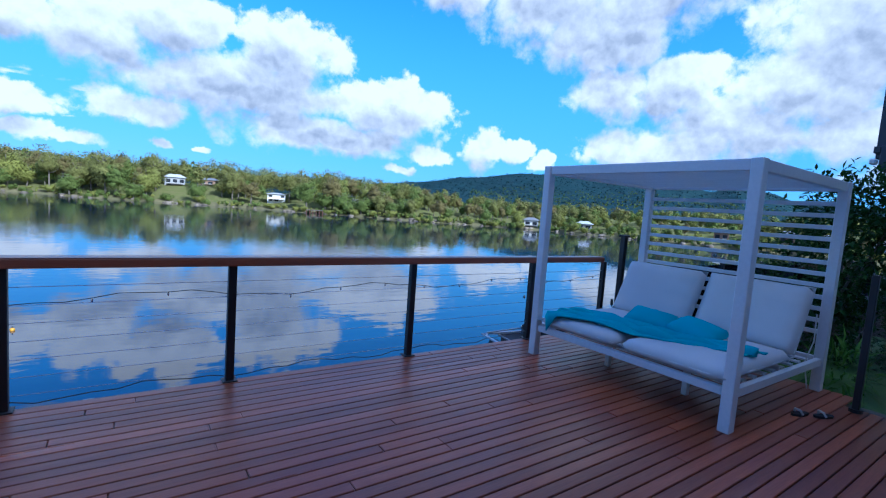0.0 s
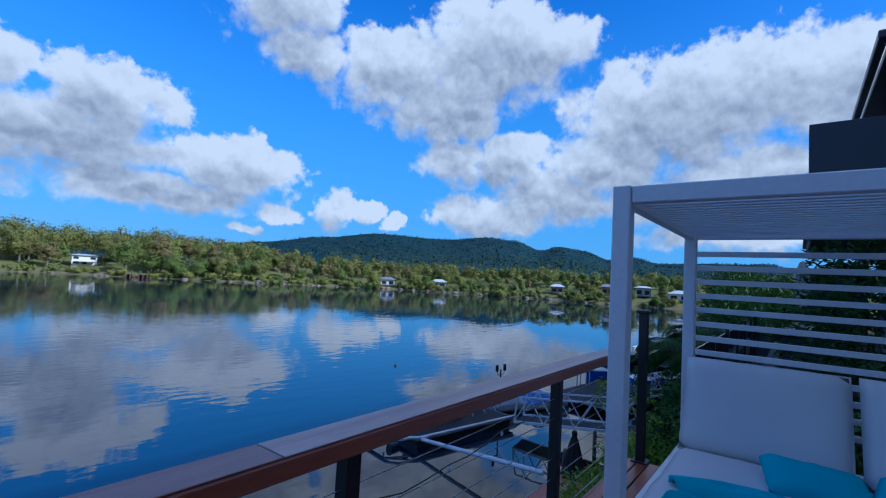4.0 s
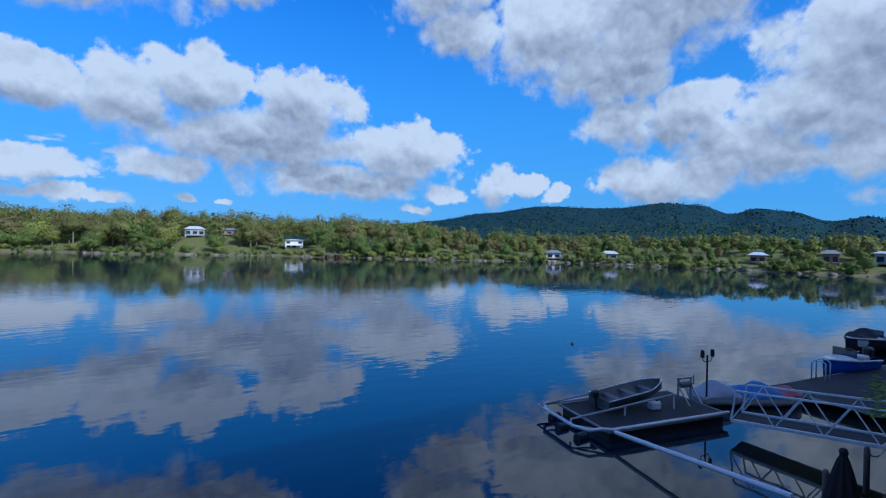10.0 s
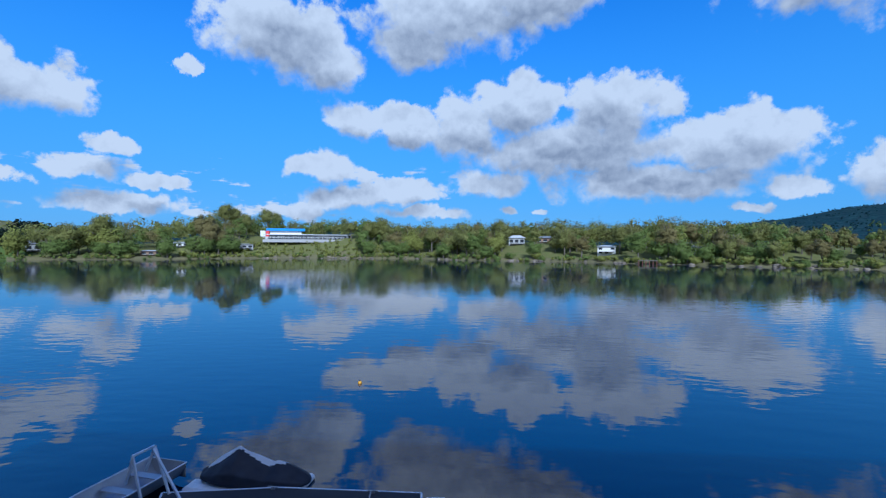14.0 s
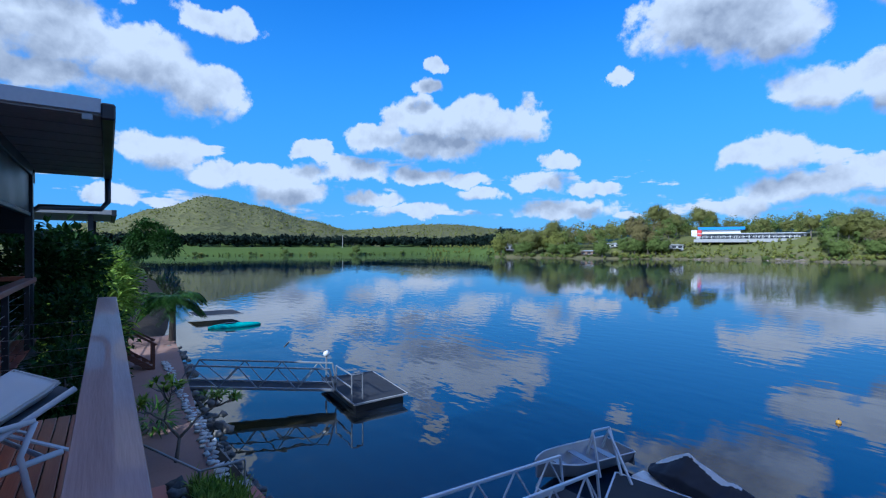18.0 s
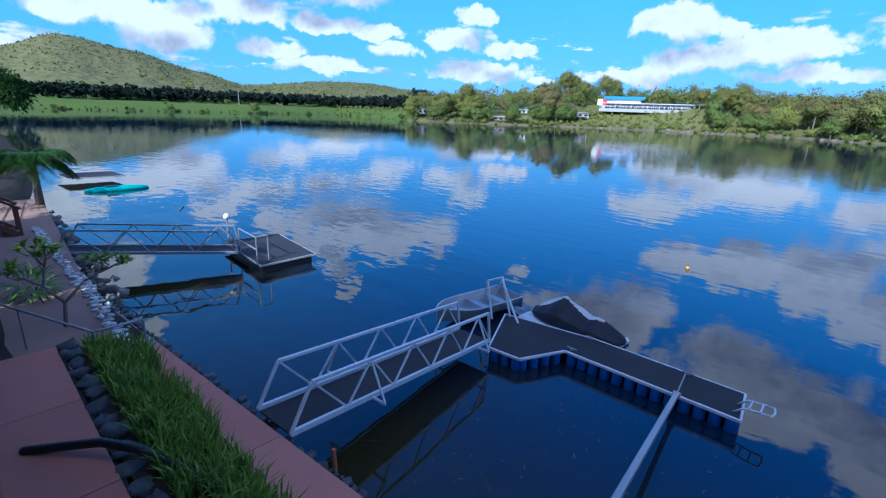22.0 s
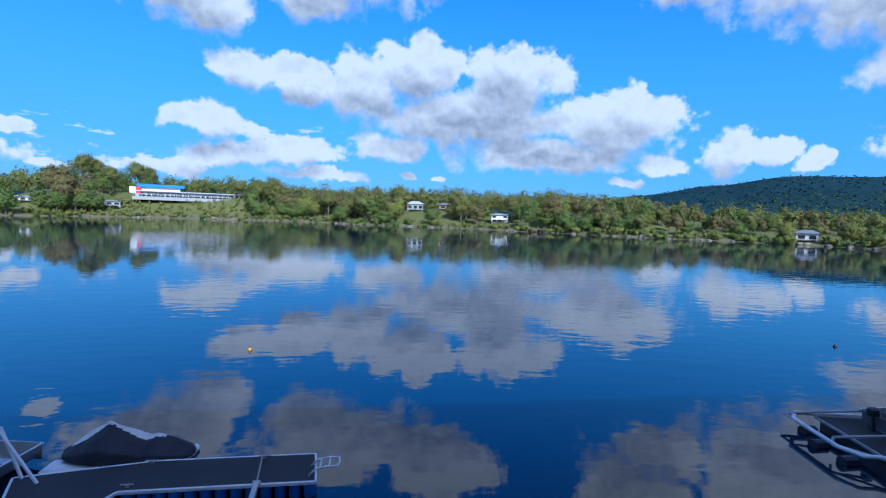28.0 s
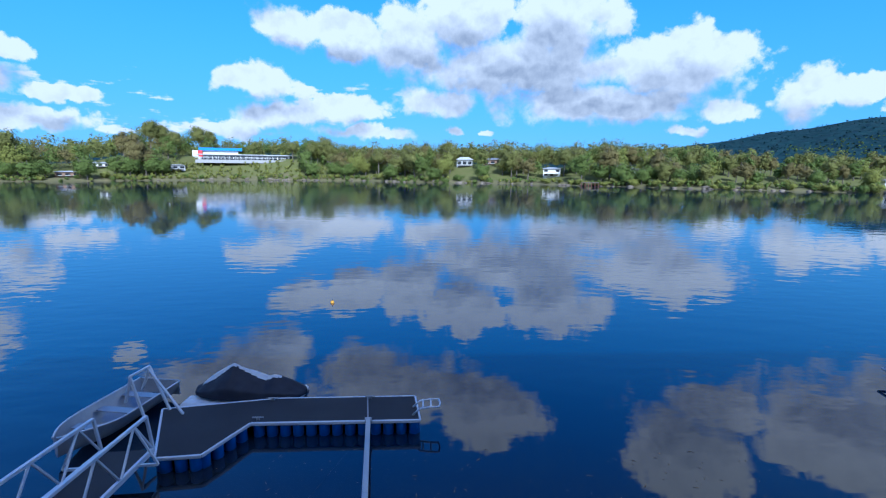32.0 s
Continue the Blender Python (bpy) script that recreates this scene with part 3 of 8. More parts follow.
# ground: mown grass, dry bank, wooded hills, by noise alone
M_GROUND = surface("grassy ground", (0.10, 0.125, 0.030), (0.15, 0.14, 0.06), 0.95, grain=0.5, stain=0.06, stain_amt=0.35, bump=0.4, bump_dist=0.1, spec=0.08)
M_FIELD = surface("mown green field", (0.085, 0.125, 0.024), (0.07, 0.10, 0.022), 0.95, grain=0.3, stain=0.03, stain_amt=0.2, bump=0.2, bump_dist=0.05, spec=0.08)
M_LAWN = surface("green lawn", (0.075, 0.15, 0.022), (0.055, 0.11, 0.02), 0.9, grain=60, stain=1.5, stain_amt=0.3, bump=0.5, bump_dist=0.01)
M_BANK = surface("sandy river bank", (0.185, 0.155, 0.085), (0.11, 0.115, 0.05), 0.95, grain=0.7, stain=0.1, stain_amt=0.4, bump=0.4, bump_dist=0.1, spec=0.08)
M_SOIL = surface("dark garden soil", (0.06, 0.048, 0.036), None, 0.95, grain=8, stain=1, stain_amt=0.3, bump=0.5, bump_dist=0.02, spec=0.08)
# this base colour carries the blue haze of distance and cloud shade
M_HAZYHILL = surface("haze-tinted wooded hillside", (0.013, 0.040, 0.047), (0.009, 0.030, 0.037), 0.95, grain=0.045, stain=0.004, stain_amt=0.45, bump=1.0, bump_dist=14.0, spec=0.08)
M_WESTHILL = surface("sunny haze-tinted wooded hillside", (0.15, 0.145, 0.062), (0.11, 0.11, 0.048), 0.95, grain=0.06, stain=0.006, stain_amt=0.35, bump=1.0, bump_dist=8.0, spec=0.08)
# ---- mesh tools ----
class Geo:
    """Gathers vertices and faces of one part; n holds a normal for each vertex where leaves share the roundness of their crown."""

    def __init__(self):
        self.v, self.f, self.n = [], [], []

    def add(self, verts, faces, m=None):
        k = len(self.v)
        self.v += [tuple(m @ Vector(p)) if m else tuple(p) for p in verts]
        self.f += [[i + k for i in f] for f in faces]
        return self

    def box(self, c, s, m=None, bev=0.0):
        """A box of size s round c, with bevelled edges if bev is given."""
        h = [x / 2 for x in s]
        b = min(bev, min(h) * 0.9)
        if b <= 0:
            vs = [(c[0] + i * h[0], c[1] + j * h[1], c[2] + k * h[2]) for i in (-1, 1) for j in (-1, 1) for k in (-1, 1)]
            return self.add(vs, [(0, 1, 3, 2), (4, 6, 7, 5), (0, 4, 5, 1), (2, 3, 7, 6), (0, 2, 6, 4), (1, 5, 7, 3)], m)
        vs, at = [], {}
        for s3 in [(i, j, k) for i in (-1, 1) for j in (-1, 1) for k in (-1, 1)]:
            for ax in range(3):
                at[s3, ax] = len(vs)
                vs.append([c[n] + s3[n] * (h[n] - (0 if n == ax else b)) for n in range(3)])
        fs = []
        for ax in range(3):
            u, w = (ax + 1) % 3, (ax + 2) % 3
            for sg in (-1, 1):
                ring = []
                for su, sw in ((-1, -1), (1, -1), (1, 1), (-1, 1)):
                    q = [0, 0, 0]
                    q[ax], q[u], q[w] = sg, su, sw
                    ring.append(at[tuple(q), ax])
                fs.append(ring)
            for su in (-1, 1):
                for sw in (-1, 1):
                    q0, q1 = [0, 0, 0], [0, 0, 0]
                    q0[ax], q1[ax], q0[u], q1[u], q0[w], q1[w] = -1, 1, su, su, sw, sw
                    q0, q1 = tuple(q0), tuple(q1)
                    fs.append([at[q0, u], at[q1, u], at[q1, w], at[q0, w]])
        for s3 in [(i, j, k) for i in (-1, 1) for j in (-1, 1) for k in (-1, 1)]:
            fs.append([at[s3, 0], at[s3, 1], at[s3, 2]])
        return self.add(vs, fs, m)

    def beam(self, p, q, w, h, bev=0.0):
        """A bar of section w x h from p to q; h stands upright where it can."""
        p, q = Vector(p), Vector(q)
        d = q - p
        x = d.normalized()
        up = Vector((0, 0, 1)) if abs(x.z) < 0.95 else Vector((0, 1, 0))
        y = up.cross(x).normalized()
        z = x.cross(y)
        m = Matrix((x, y, z)).transposed().to_4x4()
        m.translation = (p + q) / 2
        return self.box((0, 0, 0), (d.length, w, h), m, bev)

    def tube(self, pts, r, n=8, caps=True):
        pts = [Vector(p) for p in pts]
        rs = r if isinstance(r, (list, tuple)) else [r] * len(pts)
        k = len(self.v)
        side = None
        for i, p in enumerate(pts):
            d = (pts[min(i + 1, len(pts) - 1)] - pts[max(i - 1, 0)]).normalized()
            if side is None:
                side = d.cross(Vector((0, 0, 1)) if abs(d.z) < 0.9 else Vector((1, 0, 0))).normalized()
            else:
                side = (side - d * side.dot(d)).normalized()
            up = d.cross(side)
            for j in range(n):
                a = 2 * math.pi * j / n
                self.v.append(tuple(p + (side * math.cos(a) + up * math.sin(a)) * rs[i]))
        for i in range(len(pts) - 1):
            for j in range(n):
                a, b = k + i * n + j, k + i * n + (j + 1) % n
                self.f.append([a, b, b + n, a + n])
        if caps:
            self.f.append([k + j for j in range(n)][::-1])
            self.f.append([k + (len(pts) - 1) * n + j for j in range(n)])
        return self

    def prism(self, poly, z0, z1):
        n, k = len(poly), len(self.v)
        self.v += [(x, y, z0) for x, y in poly] + [(x, y, z1) for x, y in poly]
        self.f += [[k + i for i in range(n)][::-1], [k + n + i for i in range(n)]]
        self.f += [[k + i, k + (i + 1) % n, k + n + (i + 1) % n, k + n + i] for i in range(n)]
        return self

    def ball(self, c, r, nu=10, nv=6, m=None, lump=0.0):
        r = r if isinstance(r, (list, tuple)) else (r, r, r)
        vs = [(c[0], c[1], c[2] - r[2])]
        for i in range(1, nv):
            t = math.pi * i / nv
            for j in range(nu):
                a = 2 * math.pi * j / nu
                q = Vector((math.sin(t) * math.cos(a), math.sin(t) * math.sin(a), -math.cos(t)))
                k = 1 + lump * noise.noise(q * 1.7 + Vector(c) * 3.1)
                vs.append((c[0] + q.x * r[0] * k, c[1] + q.y * r[1] * k, c[2] + q.z * r[2] * k))
        vs.append((c[0], c[1], c[2] + r[2]))
        top = len(vs) - 1
        fs = [(0, 1 + (j + 1) % nu, 1 + j) for j in range(nu)]
        for i in range(nv - 2):
            for j in range(nu):
                a, b = 1 + i * nu + j, 1 + i * nu + (j + 1) % nu
                fs.append((a, b, b + nu, a + nu))
        fs += [(top, top - nu + j, top - nu + (j + 1) % nu) for j in range(nu)]
        return self.add(vs, fs, m)

    def sheet(self, fn, nu, nv):
        """A grid of points fn(u, v), u and v from 0 to 1."""
        k = len(self.v)
        self.v += [tuple(fn(i / nu, j / nv)) for j in range(nv + 1) for i in range(nu + 1)]
        for j in range(nv):
            for i in range(nu):
                a = k + j * (nu + 1) + i
                self.f.append([a, a + 1, a + nu + 2, a + nu + 1])
        return self

    def leaf(self, p, d, up, length, width, bend=0.25):
        """A pointed leaf: two folded quads."""
        p, d = Vector(p), Vector(d).normalized()
        s = d.cross(Vector(up))
        s = s.normalized() if s.length > 1e-4 else Vector((1, 0, 0))
        n = s.cross(d)
        mid = p + d * length * 0.5 + n * bend * length * 0.25
        end = p + d * length - n * bend * length * 0.35
        self.add([p, mid + s * width / 2, mid - s * width / 2, end], [(0, 1, 3, 2)])
        return self


def mesh_of(name, geo, mat, smooth=False, tidy=True):
    me = bpy.data.meshes.new(name)
    me.from_pydata(geo.v, [], geo.f)
    if tidy:
        bm = bmesh.new()
        bm.from_mesh(me)
        bmesh.ops.recalc_face_normals(bm, faces=bm.faces)
        bm.to_mesh(me)
        bm.free()
    if smooth or geo.n:
        me.polygons.foreach_set("use_smooth", [True] * len(me.polygons))
    me.materials.append(mat)
    me.update()
    if geo.n:
        me.normals_split_custom_set_from_vertices(geo.n)
    return me


def part(name, geo, mat, parent=None, label="", smooth=False, tidy=True):
    """Links one mesh as a part under a thing (or as a thing where parent is None)."""
    ob = new(name, geo if isinstance(geo, bpy.types.Mesh) else mesh_of(name, geo, mat, smooth, tidy))
    ob.parent = parent
    return tagged(ob, label) if label else ob


def thing(name, label, category, group="", at=(0, 0, 0), turn=0.0):
    ob = new(name)
    ob.matrix_basis = pose(*at, 0, 0, turn)
    ob.empty_display_size = 0.1
    return tagged(ob, label, category, group)


def single(name, geo, mat, label, category, group="", smooth=False, kind=""):
    return tagged(part(name, geo, mat, None, "", smooth), label, category, group, kind)


def setting(name, geo, mat, label, category="structure", smooth=False, tidy=True):
    return tagged(part(name, geo, mat, None, "", smooth, tidy), label, category, "", "structure")


rng = random.Random(7)


def ease(a, b, x):
    t = min(1.0, max(0.0, (x - a) / (b - a)))
    return t * t * (3 - 2 * t)


# ---- land: one sheet from the near bank to the horizon ----
def near_shore(x):
    """y of the water's edge on this side of the river."""
    if x < -12:
        return 2.35 + 0.06 * math.sin(x * 0.4) + 0.02 * (-12 - x) + 2.5 * ease(-25, -60, x)
    return 3.47 + 0.092 * x if x < 2 else 3.65 + 0.02 * (x - 2) + 0.0009 * (x - 2) ** 2


def far_shore(az):
    """Distance of the far water's edge by azimuth in degrees."""
    keys = ((-95, 330), (-80, 330), (-66, 345), (-56, 390), (-52, 352), (-47, 268), (-38, 250), (-26, 258), (-10, 245), (0, 214), (10, 205), (20, 188), (32, 178), (45, 182), (60, 166), (75, 156), (88, 150), (95, 148))
    for (a0, r0), (a1, r1) in zip(keys, keys[1:]):
        if a0 <= az <= a1:
            return r0 + (r1 - r0) * ease(a0, a1, az)
    return 330 if az < 0 else 148


# skyline of the ranges: azimuth and height in degrees over the eye
EAST_RANGE = ((22, 1.8), (27, 2.45), (31, 3.0), (38, 3.95), (45, 4.75), (52, 4.5), (58, 4.95), (61.4, 4.75), (64.5, 3.8), (66.6, 4.35), (69.4, 4.0), (72.5, 2.9), (75.2, 3.35), (77.6, 2.75), (83.5, 2.9), (88, 3.1), (91, 1.6), (96, 0.8))
WEST_RANGE = ((-104, 0.8), (-95, 1.6), (-90.6, 2.5), (-85.8, 4.1), (-81, 5.4), (-76, 4.8), (-69.7, 3.3), (-65.6, 2.4), (-58.6, 2.75), (-53.2, 2.9), (-47, 2.2), (-40, 1.2))
SOUTH_RANGE = ((-40, 0.6), (-28, 1.8), (-22, 2.3), (-14, 2.55), (-8, 2.45), (-2, 2.2), (8, 2.0), (20, 2.2), (30, 2.2))


def skyline(keys, az):
    for (a0, h0), (a1, h1) in zip(keys, keys[1:]):
        if a0 <= az <= a1:
            return h0 + (h1 - h0) * ease(a0, a1, az)
    return 0.0


def ridge(keys, az, r, far, depth):
    top = far * math.tan(radians(skyline(keys, az))) - 3.0
    return top * (math.exp(-((r - far) / depth) ** 2) if r < far else 1.0)


def land(x, y):
    az, r = math.degrees(math.atan2(x, y)), math.hypot(x, y)
    ns = near_shore(x)
    if abs(x) < 150 and y < ns + 14 and r < 320 and y < 40:
        d = ns - y
        if d < 0:
            return WATER - 0.15 + max(-2.2, d * 0.35)
        if abs(x) > 14:
            up = ease(0.0, 1.2, d) * 0.75 + ease(1.5, 7.5, d) * 2.6
            return WATER - 0.15 + up + 0.12 * noise.noise(Vector((x * 0.3, y * 0.3, 0)))
        return WATER - 0.15 + ease(0.0, 0.5, d) * 0.75 + ease(1.2, 2.6, d) * 0.45 + ease(3.6, 6.5, d) * 2.55
    if y < -1 and abs(az) > 93:
        return -0.6 + 3 * ease(60, 400, r)
    fs = far_shore(az)
    d = r - fs
    if d < 0:
        return max(WATER - 2.5, WATER - 0.1 + d * 0.25)
    steep = 0.5 + 0.5 * noise.noise(Vector((az * 0.11, 3.3, 0)))
    z = WATER - 0.1 + ease(0, 5, d) * (0.9 + 0.6 * steep) + ease(3, 42, d) * (4.2 + 6.0 * steep * ease(-50, -30, az)) * (1 - 0.42 * ease(22, 45, az)) + ease(100, 700, d) * 10
    z += 4.2 * ease(3, 22, d) * ease(-36, -29, az) * (1 - ease(-14, -9, az))
    z += 0.5 * noise.noise(Vector((x * 0.05, y * 0.05, 0))) * ease(2, 30, d)
    if d > 150:
        z = max(z, ridge(EAST_RANGE, az, r, 1700, 620), ridge(WEST_RANGE, az, r, 1000, 330), ridge(SOUTH_RANGE, az, r, 2400, 700))
        if 40 < az < 80:
            z = max(z, 1150 * math.tan(radians(2.5 * math.exp(-((az - 61) / 13) ** 2))) * math.exp(-((r - 1150) / 260) ** 2))
    if d > 400:
        z += 5 * noise.noise(Vector((x * 0.009, y * 0.009, 1))) + 5 * noise.noise(Vector((x * 0.004, y * 0.004, 1)))
    return z


rings = [0.0]
while rings[-1] < 4700:
    r = rings[-1]
    rings.append(r + (0.6 if r < 24 else 1.6 if r < 60 else 6.0 if r < 140 else 4.0 if r < 300 else 9.0 if r < 420 else 40.0 if r < 2600 else 400.0))
STEPS = 400
g = Geo()
for r in rings:
    for j in range(STEPS):
        a = 2 * math.pi * j / STEPS
        x, y = r * math.sin(a), r * math.cos(a)
        g.v.append((x, y, land(x, y)))
mats = []
for i in range(len(rings) - 1):
    rm = (rings[i] + rings[i + 1]) / 2
    for j in range(STEPS):
        b = (j + 1) % STEPS
        g.f.append([i * STEPS + j, i * STEPS + b, (i + 1) * STEPS + b, (i + 1) * STEPS + j])
        az = (j + 0.5) * 360 / STEPS
        az = az - 360 if az > 180 else az
        d = rm - far_shore(az)
        x, y = rm * math.sin(radians(az)), rm * math.cos(radians(az))
        k = 0
        if rm < 110 and y < near_shore(x) + 8:
            k = 3
        elif abs(az) < 95:
            if d < 7 + 5 * noise.noise(Vector((az * 0.5, 0, 0))):
                k = 1 if az > -48 else 2
            elif az < -46 and d < 160:
                k = 2
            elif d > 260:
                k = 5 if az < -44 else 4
        mats.append(k)
me = bpy.data.meshes.new("ground")
me.from_pydata(g.v, [], g.f)
for m in (M_GROUND, M_BANK, M_FIELD, M_SOIL, M_HAZYHILL, M_WESTHILL):
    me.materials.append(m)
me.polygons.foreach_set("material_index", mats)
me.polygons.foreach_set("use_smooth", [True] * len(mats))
ground = tagged(new("ground", me), "grassy river banks rising to dark haze-tinted wooded hills", "ground", "", "structure")

g = Geo()
g.sheet(lambda u, v: (-700 + 1100 * u, -8 + 620 * v, WATER), 4, 4)
water = setting("water", g, M_WATER, "calm dark blue river mirroring clouds and trees", "water")

# ---- trees ----
def leaf_clump(g, rnd, c, cr, n, size, middle, squash=0.75):
    """Leaves over one rounded clump; their normals follow the clump and the tree's crown."""
    for k in range(n):
        d = Vector((rnd.gauss(0, 1), rnd.gauss(0, 1), rnd.gauss(0.1, 0.9))).normalized()
        p = c + Vector((d.x, d.y, d.z * squash)) * cr * rnd.uniform(0.45, 1.05)
        out = (p - middle).normalized()
        n_ = (d * 0.8 + out * 0.8 + Vector((rnd.uniform(-0.6, 0.6), rnd.uniform(-0.6, 0.6), rnd.uniform(-0.3, 0.6)))).normalized()
        s = n_.orthogonal().normalized()
        s.rotate(Matrix.Rotation(rnd.uniform(0, 6.28), 3, n_))
        u = n_.cross(s)
        L = size * rnd.uniform(0.6, 1.35)
        g.add([p - s * L * 0.5, p - u * L * 0.4, p + s * L * 0.5, p + u * L * 0.4], [(0, 1, 2, 3)])
        g.n += [tuple((d * 0.6 + out * 0.7 + n_ * 0.3 + Vector((0, 0, 0.2))).normalized())] * 4


def crown_into(g, rnd, at, w, h, clumps, leaves, size):
    """A domed crown of clumps over an egg-shaped body, with gaps and uneven outline."""
    middle = at + Vector((0, 0, h * 0.40))
    for c in range(clumps):
        d = Vector((rnd.gauss(0, 1), rnd.gauss(0, 1), rnd.gauss(0.15, 1))).normalized()
        reach = rnd.uniform(0.2, 0.68) * (1 + 0.45 * noise.noise(d * 1.6 + at * 0.37))
        p = middle + Vector((d.x * w * reach, d.y * w * reach, d.z * h * 0.5 * reach * 1.05))
        leaf_clump(g, rnd, p, w * rnd.uniform(0.26, 0.42), leaves, size, middle)


def crown_mesh(name, rnd, mat, w, h, clumps, leaves, size, low=0.0):
    g = Geo()
    crown_into(g, rnd, Vector((0, 0, low)), w, h, clumps, leaves, size)
    return mesh_of(name, g, mat, tidy=False)


def trunk_mesh(name, rnd, h, r, w, forks=5):
    g = Geo()
    lean = Vector((rnd.uniform(-0.06, 0.06), rnd.uniform(-0.06, 0.06), 0))
    pts = [Vector((0, 0, -0.6)) + (Vector((0, 0, 1)) + lean) * h * t + Vector((0.15 * math.sin(5 * t), 0.1 * math.cos(4 * t), 0)) for t in (0, 0.25, 0.5, 0.75, 1.0)]
    g.tube(pts, [r * 1.25, r, r * 0.8, r * 0.55, r * 0.25], 7)
    for k in range(forks):
        t = rnd.uniform(0.4, 0.85)
        p = pts[0].lerp(pts[-1], t)
        a = rnd.uniform(0, 6.28)
        q = p + Vector((math.cos(a) * w * rnd.uniform(0.4, 0.8), math.sin(a) * w * rnd.uniform(0.4, 0.8), h * rnd.uniform(0.12, 0.3)))
        g.tube([p, p.lerp(q, 0.5) + Vector((0, 0, -0.03 * h)), q], [r * 0.5, r * 0.35, r * 0.12], 5)
    return mesh_of(name, g, M_BARK, True)


def tree(label, mat, h, w, seed, low=0.35, clumps=34, leaves=26, size=0.85):
    rnd = random.Random(seed)
    t = thing("tree", label, "tree")
    part("trunk", trunk_mesh("trunk", rnd, h * 0.85, 0.016 * h + 0.06, w), None, t)
    part("crown", crown_mesh("crown", rnd, mat, w, h * (1 - low), clumps, leaves, size, h * low), None, t)
    return t


SORTS = [tree("olive-green eucalypt on the far river bank", M_GUM1, 12.5, 4.4, 1, 0.16, 46, 96, 0.44),
         tree("spreading yellow-green gum tree on the far bank", M_GUM2, 11.0, 4.8, 2, 0.12, 46, 96, 0.44),
         tree("dense deep-green tree at the far water's edge", M_GUM3, 8.5, 4.6, 3, 0.02, 44, 96, 0.43),
         tree("tall gum tree with a brownish crown", M_GUM4, 12.5, 4.0, 4, 0.22, 42, 92, 0.44),
         tree("high broad-crowned eucalypt above its neighbours", M_GUM1, 16.5, 5.2, 5, 0.34, 46, 100, 0.46),
         tree("rounded lime-green bush on the river bank", M_GUM2, 4.2, 3.0, 6, 0.0, 24, 80, 0.32),
         tree("low dark shrub at the water's edge", M_GUM3, 3.2, 2.8, 8, 0.0, 22, 80, 0.3),
         tree("grey-green gum tree on the far bank", M_GUM3, 11.5, 4.0, 9, 0.16, 44, 96, 0.44)]
for s in SORTS:
    s["group"] = "trees of the far bank"


def grown(az):
    """The far bank's trees are highest towards the club and lowest up the river."""
    return 1.26 - 0.46 * ease(14, 42, az) - 0.10 * ease(45, 65, az) + 0.18 * ease(-15, -32, az)


def plant(sort, az, d, scale=1.0):
    """Stands a tree d metres behind the far water's edge."""
    r = far_shore(az) + d
    x, y = r * math.sin(radians(az)), r * math.cos(radians(az))
    z = land(x, y) - 0.1
    s = scale * rng.uniform(0.72, 1.22) * (1.0 if sort in (SORTS[5], SORTS[6]) else grown(az))
    return copy_thing(sort, pose(x, y, z, 0, 0, rng.uniform(0, 360)) @ Matrix.Diagonal((s, s, s * rng.uniform(0.9, 1.12), 1)))


HOMES = [(4.6, 34, 2.3), (8.0, 40, 1.2), (15.0, 20, 2.4), (24.2, 22, 1.0), (46.2, 8, 1.6), (52.5, 12, 1.2), (66.9, 14, 1.3), (72.6, 18, 1.0), (76.4, 20, 1.5), (80.6, 16, 2.6), (84.0, 14, 1.8), (-45.9, 24, 0.8), (-36.6, 12, 1.5), (-34.0, 24, 0.9), (-27.6, 14, 1.6), (-21.0, 32, 9.0)]


def in_view(az, d):
    """Whether a tree would stand between a house and the river."""
    return any(abs(az - a) < w * 0.72 and d < hd + 3 for a, hd, w in HOMES)


# front row, thick from the houses to the bend
az = -47.0
while az < 94:
    bare = (-27.5 < az < -17 and rng.random() < 0.85) or (12.5 < az < 21 and rng.random() < 0.3)
    if not bare:
        k = rng.choices((0, 1, 2, 3, 7), (5, 4, 5 if az > 22 or az < -2 else 2, 3, 3))[0]
        dd = rng.uniform(4, 30) if k != 2 else rng.uniform(2, 10)
        if not in_view(az, dd):
            plant(SORTS[k], az, dd, 0.95 if az < 30 else 0.8 if az < 55 else 0.62)
    if rng.random() < 0.5:
        plant(SORTS[rng.choice((5, 6))], az + 0.3, rng.uniform(0.2, 5), rng.uniform(0.5, 1.0))
    az += rng.uniform(0.42, 0.85)
# single trees that stand above the rest
for a, d, s in ((2.5, 24, 1.02), (-40.8, 16, 1.1), (-27.4, 30, 1.0), (-44.5, 14, 0.9), (16.4, 20, 0.95), (-31.5, 26, 0.95), (-24.2, 55, 1.1), (-28.6, 38, 1.35), (-29.6, 34, 1.2), (-25.2, 48, 1.25), (-15.6, 22, 1.0), (-13.6, 18, 0.95), (-11.4, 16, 0.95), (-5.8, 12, 1.0), (11.8, 30, 0.9), (71.0, 30, 0.62), (75.6, 26, 0.66), (81.5, 24, 0.5)):
    plant(SORTS[4], a, d, s * 0.74)
# shrubs along the foot of the field
az = -94.0
while az < -48:
    plant(SORTS[rng.choice((5, 6, 6, 2))], az, rng.uniform(-0.5, 2.5) if rng.random() < 0.85 else rng.uniform(20, 70), rng.uniform(0.3, 0.8))
    az += rng.choice((0.4, 0.6, 1.1, 2.2))
for s in SORTS:
    s.matrix_basis = pose(rng.uniform(215, 260), rng.uniform(-60, -20), land(230, -40) + 0.0)

